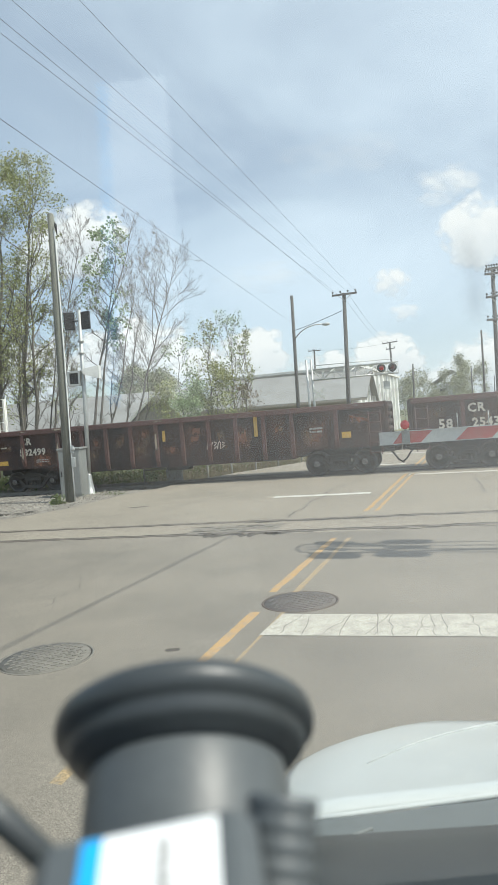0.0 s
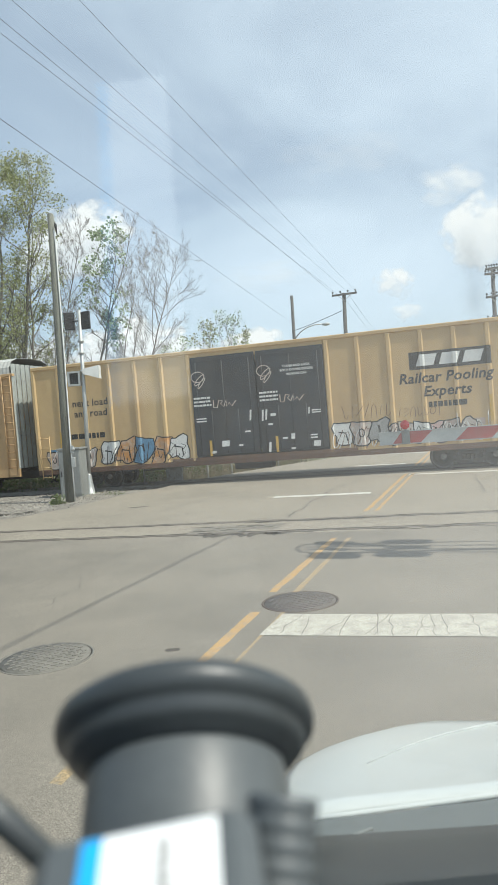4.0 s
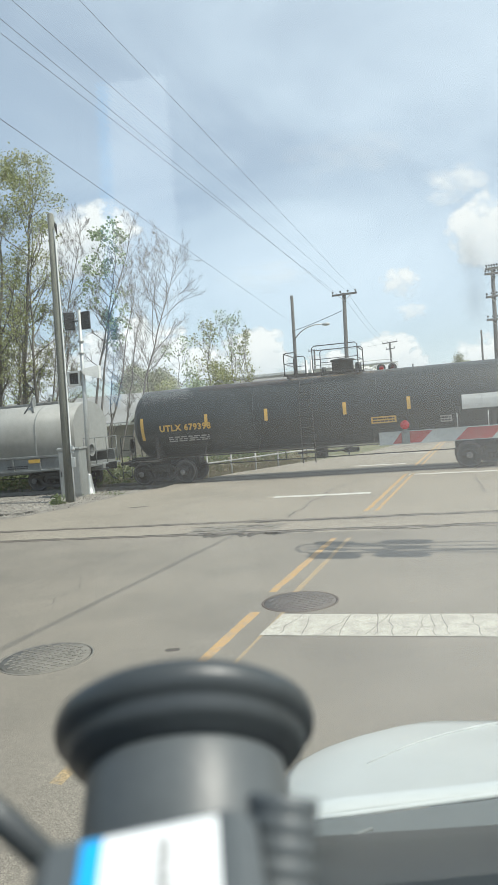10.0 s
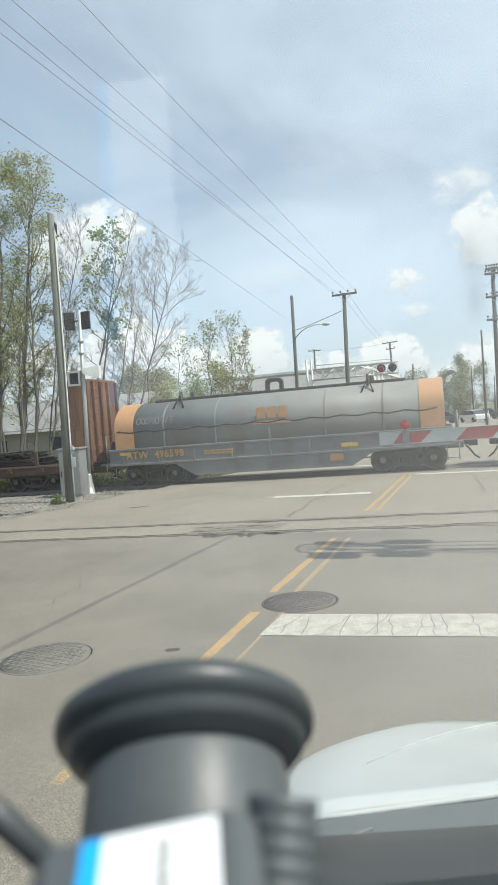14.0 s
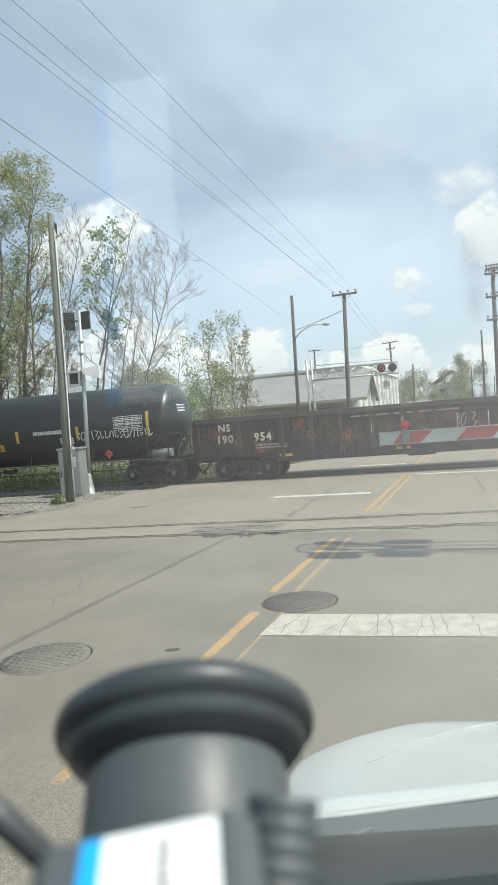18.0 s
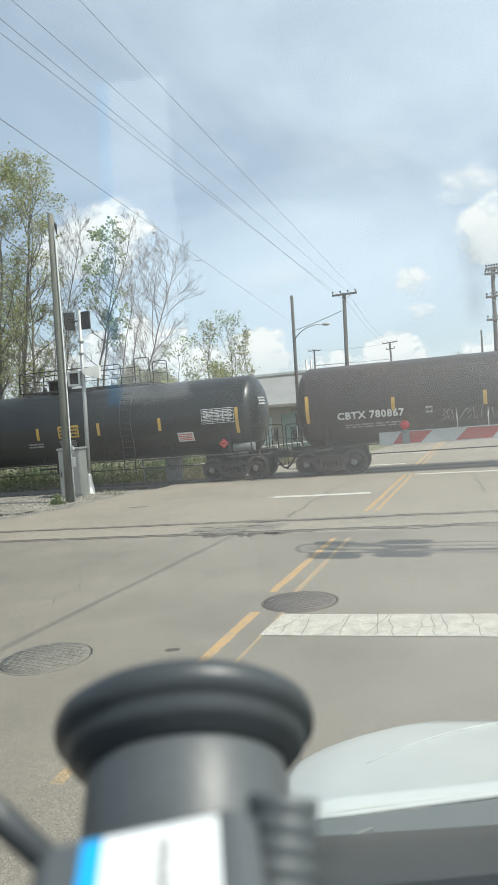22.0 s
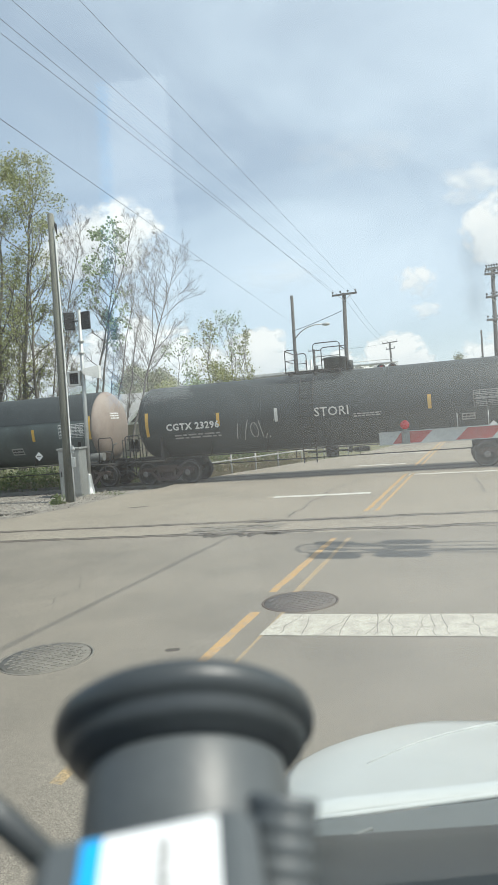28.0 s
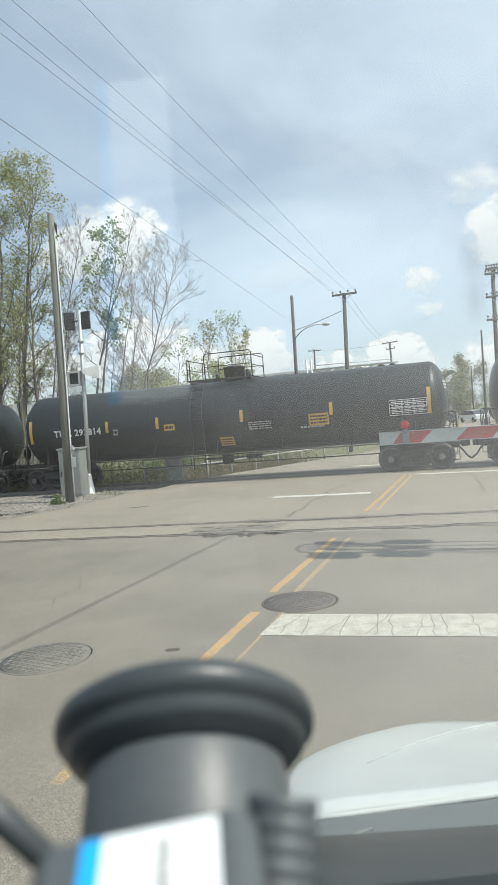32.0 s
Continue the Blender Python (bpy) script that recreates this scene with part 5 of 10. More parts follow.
    for x in (px - pl / 2 + 0.05, px + pl / 2 - 0.05):
        rail_posts(sh, [(x, -0.93, ztop + 0.88), (x, 0.93, ztop + 0.88)], 0.019)
        rail_posts(sh, [(x, -0.93, ztop + 0.5), (x, 0.93, ztop + 0.5)], 0.015)
    part("platform_railing", sh, M[fit], car)
    # ladder that follows the shell
    sh = Mesh()
    lx = px + ladder_at
    path = [(-1.46, 0.55), (-1.46, zc - 0.55 * r)] + [(-(r + 0.13) * math.cos(radians(a)), zc + (r + 0.13) * math.sin(radians(a))) for a in (-14, 4, 22, 38, 52)]
    for dx in (-0.24, 0.24):
        rail_posts(sh, [(lx + dx, p[0], p[1]) for p in path], 0.022)
    for i in range(len(path) - 1):
        (ya, za), (yb, zb) = path[i], path[i + 1]
        k = max(1, round(math.hypot(yb - ya, zb - za) / 0.30))
        for j in range(k):
            f = (j + 0.5) / k
            rail_posts(sh, [(lx - 0.24, ya + (yb - ya) * f, za + (zb - za) * f), (lx + 0.24, ya + (yb - ya) * f, za + (zb - za) * f)], 0.016)
    part("ladder", sh, M[fit], car)
    # yellow conspicuity stripes
    for x, z, h in stripes:
        s2 = Mesh()
        patch(s2, round_put(x, z, zc, r), 0.13, h, n=4)
        part("stripe", s2, M[stripe_mat], shell)
    for kind, *a in marks:
        if kind == "text":
            text, x, z, size, mt = a
            lettering(text, round_put(x, z, zc, r), size, M[mt], shell, bold=0.013, space=1.12)
        elif kind == "bars":
            x, z, w, h, rows, mt = a
            s2 = Mesh()
            bars(s2, round_put(x, z, zc, r), w, h, rows, int(x * 10) + rows)
            part("small_print", s2, M[mt], shell)
        elif kind == "panel":
            x, z, w, h, mt, ink, rows = a
            s2 = Mesh()
            patch(s2, round_put(x, z, zc, r), w, h, n=3)
            pn = part("panel", s2, M[mt], shell)
            if rows:
                s3 = Mesh()
                bars(s3, round_put(x, z, zc, r, 0.020), w * 0.85, h * 0.8, rows, rows)
                part("small_print", s3, M[ink], shell)
        elif kind == "table":
            x, z, w, h, mt = a
            s2 = Mesh()
            for i in range(5):
                patch(s2, round_put(x, z, zc, r), w, 0.018, 0, -h / 2 + h * i / 4, 1)
            for i in range(7):
                patch(s2, round_put(x, z, zc, r), 0.014, h, -w / 2 + w * i / 6, 0, 3)
            bars(s2, round_put(x, z, zc, r), w * 0.9, h * 0.85, 8, 5, 0.55)
            part("data_table", s2, M[mt], shell)
        elif kind == "diamond":
            x, z, mt = a
            s2 = Mesh()
            put = flat_put(x, z - 0.1, -1.475)
            draw(s2, put, [(0, -0.19), (0.19, 0), (0, 0.19), (-0.19, 0)], [(0, 1, 2, 3)])
            pl2 = part("placard", s2, M[mt], car)
            s3 = Mesh()
            bars(s3, flat_put(x, z - 0.1, -1.481), 0.2, 0.09, 1, 3)
            part("small_print", s3, M["dark_mark"], pl2)
        elif kind == "scrawl":
            x, z, w, h, k, mt, th = a
            s2 = Mesh()
            scrawl(s2, round_put(x, z, zc, r), w, h, k, int(x * 7) + k, th)
            part("graffiti", s2, M[mt], shell)
        elif kind == "tag":                          # one line of overlapping loops
            x, z, w, h, mt, th = a
            s2 = Mesh()
            stroke(s2, round_put(x, z, zc, r), [(w * (k / 44 - 0.5) + 0.36 * h * math.cos(k * 0.75), h * 0.5 * math.sin(k * 0.75) * (0.65 + 0.35 * math.sin(k * 0.31 + x))) for k in range(45)], th)
            part("graffiti", s2, M[mt], shell)
        elif kind == "scrawl_text":
            text, x, z, size, mt = a
            lettering(text, round_put(x, z, zc, r), size, M[mt], shell, name="graffiti", bold=0.004)
        elif kind == "band":
            x0, x1, a0, a1, mt = a
            s2 = Mesh()
            steps = 14
            vs, fs = [], []
            for i in range(steps + 1):
                an = radians(a0 + (a1 - a0) * i / steps)
                for xx in (x0, x1):
                    vs.append((xx, -(r + 0.010) * math.cos(an), zc + (r + 0.010) * math.sin(an)))
            fs = [(2 * i, 2 * i + 1, 2 * i + 3, 2 * i + 2) for i in range(steps)]
            s2.add(vs, fs, True)
            part("painted_band", s2, M[mt], shell)
        elif kind == "head":                         # a dished end in its own paint
            end, mt = a
            s2 = Mesh()
            s2.lathe([(0.0, end * (hl + 0.012))] + [((r + 0.010) * math.sin(radians(v)), end * (hl + 0.012 - 0.62 * (1 - math.cos(radians(v))))) for v in range(8, 93, 7)], 48, turn)
            part("painted_head", s2, M[mt], shell)
        elif kind == "head_bars":                    # small writing on the leading end
            y, z, w, h, rows, mt = a
            s2 = Mesh()
            bars(s2, head_put(y, z, zc, r, hl), w, h, rows, rows + int(10 * z))
            part("small_print", s2, M[mt], shell)
    running_gear(car, base, hl + 0.26, (-tx, tx), rusty)
    return car, shell


def side_ladder(sh, x, y, z0, z1, w=0.42, step=0.36):
    n = int((z1 - z0) / step)
    for dx in (-w / 2, w / 2):
        sh.tube([(x + dx, y, z0), (x + dx, y, z1)], 0.02, 5)
    for i in range(n + 1):
        sh.tube([(x - w / 2, y, z0 + 0.08 + (z1 - z0 - 0.16) * i / n), (x + w / 2, y, z0 + 0.08 + (z1 - z0 - 0.16) * i / n)], 0.016, 5)


def gondola(base, length, colour, post_colour, label, ztop, zbot, posts, marks, rusty=False, ribbed=True):
    """An open steel car: floor, sides with posts, corrugated ends, top chord."""
    car = thing("gondola_car", label, "gondola car", group="train cars")
    hl, hw = length / 2, 1.5
    fish = [(-hl, 1.12), (-hl, zbot + 0.30), (-hl + 2.6, zbot + 0.30), (-hl + 3.4, zbot), (hl - 3.4, zbot), (hl - 2.6, zbot + 0.30), (hl, zbot + 0.30), (hl, 1.12)]
    for s in (-1, 1):
        sh = Mesh()
        outline = fish[:-1] + [(hl, 1.12), (hl, ztop - 0.1), (-hl, ztop - 0.1)]
        sh.prism(outline[1:], s * hw - 0.03, s * hw + 0.03)
        side = part("side_wall", sh, M[colour], car)
        near = s * (hw + 0.03)
        at = [-hl + 1.75, hl - 1.75] + [-hl + 3.4 + (length - 6.8) * i / (posts - 3) for i in range(posts - 2)]
        for x in at:
            s2 = Mesh()
            zb = zbot + 0.05 if abs(x) < hl - 3.2 else zbot + 0.36
            y0, y1 = near, near + s * 0.12
            s2.prism([(y0, zb), (y1, zb + 0.25), (y1, ztop - 0.16), (y0, ztop - 0.1)], x - 0.07, x + 0.07, "x")
            part("side_post", s2, M[post_colour], side)
        for e in (-1, 1):
            s2 = Mesh()
            s2.box(min(e * (hl - 0.02), e * (hl + 0.13)), max(e * (hl - 0.02), e * (hl + 0.13)), min(near - s * 0.12, near + s * 0.02), max(near - s * 0.12, near + s * 0.02), zbot + 0.3, ztop - 0.05, 0.01)
            part("corner_post", s2, M[colour], side)
        if s < 0:                                     # rust, scrapes and dents, panel by panel
            rnd = random.Random(int(length * 10 + base))
            edges = sorted(at + [-hl, hl])
            for a, b in zip(edges, edges[1:]):
                for k in range(2):
                    w, h = (b - a) * rnd.uniform(0.55, 0.98), rnd.uniform(0.5, 1.25)
                    s2 = Mesh()
                    patch(s2, flat_put((a + b) / 2 + rnd.uniform(-0.1, 0.1), zbot + 0.62 + rnd.uniform(0.0, 0.75), near - 0.004 - 0.002 * k), w, h, n=1)
                    part("rust_patch", s2, M[rnd.choice(("rust_stain", "rust_light", "rust_deep"))], side)
            for x in rnd.sample(at, 3):
                s2 = Mesh()
                patch(s2, flat_put(x, (zbot + ztop) / 2 + 0.1, near - 0.124), 0.15, 1.25, n=1)
                part("scrape", s2, M["scrape_pale"], side)
                s2 = Mesh()
                patch(s2, flat_put(x + 0.1, ztop - 0.06, near - 0.134), 0.8, 0.13, n=1)
                part("scrape", s2, M["scrape_pale"], side)
        s2 = Mesh()
        s2.box(-hl, hl, min(near - s * 0.09, near + s * 0.13), max(near - s * 0.09, near + s * 0.13), ztop - 0.20, ztop, 0.015)
        part("top_chord", s2, M[post_colour], side)
        s2 = Mesh()
        s2.box(-hl + 0.02, hl - 0.02, min(near, near + s * 0.03), max(near, near + s * 0.03), zbot + 0.30, zbot + 0.38)
        part("side_sill", s2, M[colour], side)
        if s < 0:
            for kind, *a in marks:
                put = flat_put(a[1] if kind in ("text", "graf") else a[0], a[2] if kind in ("text", "graf") else a[1], near - 0.012)
                if kind == "text":
                    lettering(a[0], put, a[3], M[a[4]], side, bold=0.014, space=1.12)
                elif kind == "bars":
                    s2 = Mesh()
                    bars(s2, put, a[2], a[3], a[4], int(a[0] * 9))
                    part("small_print", s2, M[a[5]], side)
                elif kind == "patch":
                    s2 = Mesh()
                    patch(s2, put, a[2], a[3], n=1)
                    part("reflector", s2, M[a[4]], side)
                elif kind == "scrawl":
                    s2 = Mesh()
                    scrawl(s2, put, a[2], a[3], a[4], int(a[0] * 5) + 3, 0.04)
                    part("graffiti", s2, M[a[5]], side)
    for s in (-1, 1):
        sh = Mesh()
        sh.box(s * hl - 0.03, s * hl + 0.03, -hw, hw, zbot + 0.3, ztop - 0.02)
        if ribbed:
            for i in range(5):
                z = zbot + 0.55 + (ztop - zbot - 0.75) * i / 4
                sh.tube([(s * (hl + 0.02), -hw + 0.06, z), (s * (hl + 0.02), hw - 0.06, z)], 0.11, 8)
        sh.box(s * hl - 0.06, s * hl + 0.10, -hw - 0.1, hw + 0.1, ztop - 0.12, ztop + 0.01, 0.01)
        part("end_wall", sh, M[colour], car)
        for y in (-hw - 0.12, hw + 0.12):
            sh = Mesh()
            side_ladder(sh, s * (hl - 0.35), y, zbot, ztop - 0.3)
            part("ladder", sh, M[post_colour], car)
    sh = Mesh()
    sh.box(-hl, hl, -hw, hw, zbot + 0.32, zbot + 0.40)
    sh.box(-hl - 0.2, hl + 0.2, -0.3, 0.3, 0.72, zbot + 0.34, 0.02)
    for i in range(9):
        x = -hl + 1 + (length - 2) * i / 8
        sh.box(x - 0.06, x + 0.06, -hw, hw, zbot + 0.16, zbot + 0.33)
    sh.box(-0.5, 0.5, -0.9, -0.5, 0.55, 0.85, 0.04)
    part("floor", sh, M["under"], car)
    running_gear(car, base, hl + 0.05, (-hl + 1.75, hl - 1.75), rusty)
    return car


def hopper_car(base):
    """A long white covered hopper with four chutes, a running board and a rounded shoulder."""
    length, ztop = 19.75, 4.42
    car = thing("covered_hopper", "long white covered hopper car with four bottom chutes, road-dusted", "hopper car", group="train cars")
    hl = length / 2
    prof = [(-1.58, 1.5)] + [(-1.60, 1.9), (-1.63, 2.6), (-1.62, 3.2), (-1.55, 3.72), (-1.38, 4.02), (-1.0, 4.16), (0, 4.2)]
    outline = prof + [(-y, z) for y, z in prof[-2::-1]]
    sh = Mesh()
    n = len(outline)
    xs = [-hl + 0.42, hl - 0.42]
    vs = [(x, y, z) for x in xs for y, z in outline]
    vs = []
    for x, cut in ((-hl + 0.42, 2.75), (-hl + 1.97, 1.5), (hl - 1.97, 1.5), (hl - 0.42, 2.75)):
        vs += [(x, y, z) if z >= cut else (x, math.copysign(1.63, y), cut) for y, z in outline]
    for k in range(3):
        sh.add([vs[k * n + i] for i in range(2 * n)], [(i, i + 1, n + i + 1, n + i) for i in range(n - 1)], True)
    # slope sheets: the lower half of each end falls inwards
    for s in (-1, 1):
        x0 = s * (hl - 0.42)
        sh.prism([(x0, 4.16), (x0, 2.75), (x0 - s * 1.55, 1.5), (x0 - s * 1.65, 1.5), (x0 - s * 0.08, 2.85), (x0 - s * 0.06, 4.16)], -1.60, 1.60)
    body = part("body", sh, M["hopper_white"], car)
    # end posts under the sloping floor
    for s in (-1, 1):
        sh = Mesh()
        xe = s * hl
        for sy in (-1, 1):
            sh.box(xe - s * 0.40, xe - s * 0.32, sy * 1.50 - 0.05, sy * 1.50 + 0.05, 1.4, 4.15)
            sh.box(xe - s * 0.05, xe + s * 0.03, sy * 1.50 - 0.05, sy * 1.50 + 0.05, 1.0, 4.2)
            for z in (1.75, 2.1):
                sh.tube([(xe - s * 1.0, sy * 1.60, z), (xe, sy * 1.60, z)], 0.025, 6)
            sh.tube([(xe - s * 1.0, sy * 1.60, 1.4), (xe - s * 1.0, sy * 1.60, 2.1)], 0.025, 6)
        side_ladder(sh, xe - s * 0.2, -1.60, 0.5, 4.3, 0.44)
        side_ladder(sh, xe - s * 0.2, 1.60, 0.5, 4.3, 0.44)
        sh.box(xe - s * 1.2, xe + s * 0.02, -1.5, 1.5, 1.26, 1.36)
        part("end_ladder_frame", sh, M["hopper_white"], car)
        sh = Mesh()
        sh.tube([(xe - s * 0.7, -0.35, 1.62), (xe - s * 0.7, 0.75, 1.62)], 0.2, 14)
        sh.box(xe - s * 0.22, xe - s * 0.04, -1.05, -0.7, 1.7, 2.15, 0.03)
        for y in (-0.45, 0.45):
            sh.tube([(xe - s * 0.08, y, 1.3), (xe - s * 0.08, y, 4.15)], 0.035, 6)
        for z in (2.0, 2.6, 3.2, 3.8):
            sh.tube([(xe - s * 0.08, -0.45, z), (xe - s * 0.08, 0.45, z)], 0.02, 6)
        sh.lathe([(0.30, 0), (0.31, 0.04), (0.24, 0.04), (0.24, 0)], 16, Matrix.Translation((xe, -0.9, 1.9)) @ pose(0, 0, 0, 0, 90, 0))
        part("brake_gear", sh, M["hopper_white"], car)
    sh = Mesh()
    for sy in (-1, 1):
        sh.box(-hl, hl, sy * 1.62 - 0.05, sy * 1.62 + 0.05, 1.16, 1.50, 0.015)
        sh.box(-hl, hl, sy * 1.55 - 0.1, sy * 1.55 + 0.1, 1.40, 1.50)
    part("side_sill", sh, M["hopper_white"], car)
    sh = Mesh()
    for sy in (-1, 1):
        sh.box(-hl + 0.3, hl - 0.3, sy * 1.50 - 0.10, sy * 1.50 + 0.06, 4.02, 4.14, 0.02)
    part("roof_edge", sh, M["hopper_white"], car)
    sh = Mesh()
    for sy in (-1, 1):
        sh.box(-hl + 0.1, hl - 0.1, sy * 1.05 - 0.28, sy * 1.05 + 0.28, 4.42, 4.46)
        for i in range(14):
            x = -hl + 0.5 + (length - 1.0) * i / 13
            sh.prism([(sy * 1.34, 4.42), (sy * 1.42, 4.42), (sy * 1.52, 4.05), (sy * 1.44, 4.05)], x - 0.07, x + 0.07, "x")
    part("running_board", sh, M["hopper_board"], car)
    for i in range(9):
        sh = Mesh()
        x = -hl + 1.6 + (length - 3.2) * i / 8
        sh.box(x - 0.94, x + 0.94, -0.33, 0.33, 4.17, 4.34, 0.02)
        sh.box(x - 0.97, x + 0.97, -0.36, 0.36, 4.34, 4.40, 0.02)
        part("hatch", sh, M["hopper_white"], car)
    for x in (-6.15, -2.05, 2.05, 6.15):
        sh = Mesh()
        top = [(x - 1.75, -1.5, 1.3), (x + 1.75, -1.5, 1.3), (x + 1.75, 1.5, 1.3), (x - 1.75, 1.5, 1.3)]
        low = [(x - 0.26, -0.5, 0.40), (x + 0.26, -0.5, 0.40), (x + 0.26, 0.5, 0.40), (x - 0.26, 0.5, 0.40)]
        sh.add(top + low, [(0, 1, 5, 4), (1, 2, 6, 5), (2, 3, 7, 6), (3, 0, 4, 7), (4, 5, 6, 7)])
        ch = part("chute", sh, M["hopper_grey"], car)
        s2 = Mesh()
        s2.box(x - 0.34, x + 0.34, -0.6, 0.6, 0.30, 0.44, 0.02)
        s2.tube([(x - 0.42, -0.66, 0.40), (x + 0.42, -0.66, 0.40)], 0.04, 8)
        s2.box(x - 0.1, x + 0.1, -0.6, -0.3, 0.2, 0.32, 0.02)
        part("outlet_gate", s2, M["hopper_grey"], ch)
    put = lambda x, z: flat_put(x, z, -1.645)
    lettering("TILX", put(-7.35, 2.62), 0.37, M["letter_dark"], body)
    lettering("623019", put(-7.35, 2.12), 0.37, M["letter_dark"], body)
    s2 = Mesh()
    bars(s2, put(-7.35, 1.84), 1.0, 0.26, 2, 4)
    bars(s2, put(5.6, 3.05), 0.75, 0.5, 4, 8)
    bars(s2, put(5.6, 2.35), 0.75, 0.7, 6, 9)
    bars(s2, put(-1.2, 1.62), 2.0, 0.12, 2, 2)
    bars(s2, put(2.4, 1.72), 1.8, 0.16, 2, 3)
    part("small_print", s2, M["faint_mark"], body)
    s2 = Mesh()
    for w, h, x, y in ((0.30, 0.022, 0, 0.15), (0.30, 0.022, 0, -0.15), (0.022, 0.32, -0.15, 0), (0.022, 0.32, 0.15, 0), (0.12, 0.03, 0, 0.06), (0.12, 0.03, 0, -0.05)):
        patch(s2, put(-5.75, 2.55), w, h, x, y, n=1)
    part("small_print", s2, M["grey_mark"], body)
    for x, h in ((-8.3, 0.95), (-5.2, 0.55), (-1.6, 0.55), (1.9, 0.55), (4.9, 0.55), (7.9, 1.0)):
        s2 = Mesh()
        patch(s2, put(x, 1.55 + h / 2), 0.13, h, n=1)
        part("stripe", s2, M["brown_mark"], body)
    s2 = Mesh()
    scrawl(s2, put(-5.6, 1.88), 0.95, 0.34, 8, 5, 0.022)
    scrawl(s2, put(-5.55, 1.84), 0.8, 0.26, 7, 15, 0.018)
    part("graffiti", s2, M["dark_mark"], body)
    running_gear(car, base, hl + 0.0, (-hl + 1.75, hl - 1.75))


def follow_posts(side, near, lifted, posts):
    """Lays the painted marks of a side onto the wall and over its posts."""
    for ob in side.children:
        if ob.name.split(".")[0] not in ("graffiti", "lettering", "emblem", "emblem_panel", "small_print", "reflector"):
            continue
        bm = bmesh.new()
        bm.from_mesh(ob.data)
        lo, hi = min(v.co.x for v in bm.verts), max(v.co.x for v in bm.verts)
        for c in posts:
            for dx in (-0.11, -0.05, 0.05, 0.11):
                if lo < c + dx < hi:
                    bmesh.ops.bisect_plane(bm, geom=bm.verts[:] + bm.edges[:] + bm.faces[:], plane_co=(c + dx, 0, 0), plane_no=(1, 0, 0))
        for v in bm.verts:
            d = min(abs(v.co.x - c) for c in posts)
            rise = 0.06 if d <= 0.051 else 0.06 * max(0.0, (0.11 - d) / 0.06)
            v.co.y = near - 0.006 - rise - max(0.0, lifted - v.co.y)
        bm.to_mesh(ob.data)
        bm.free()


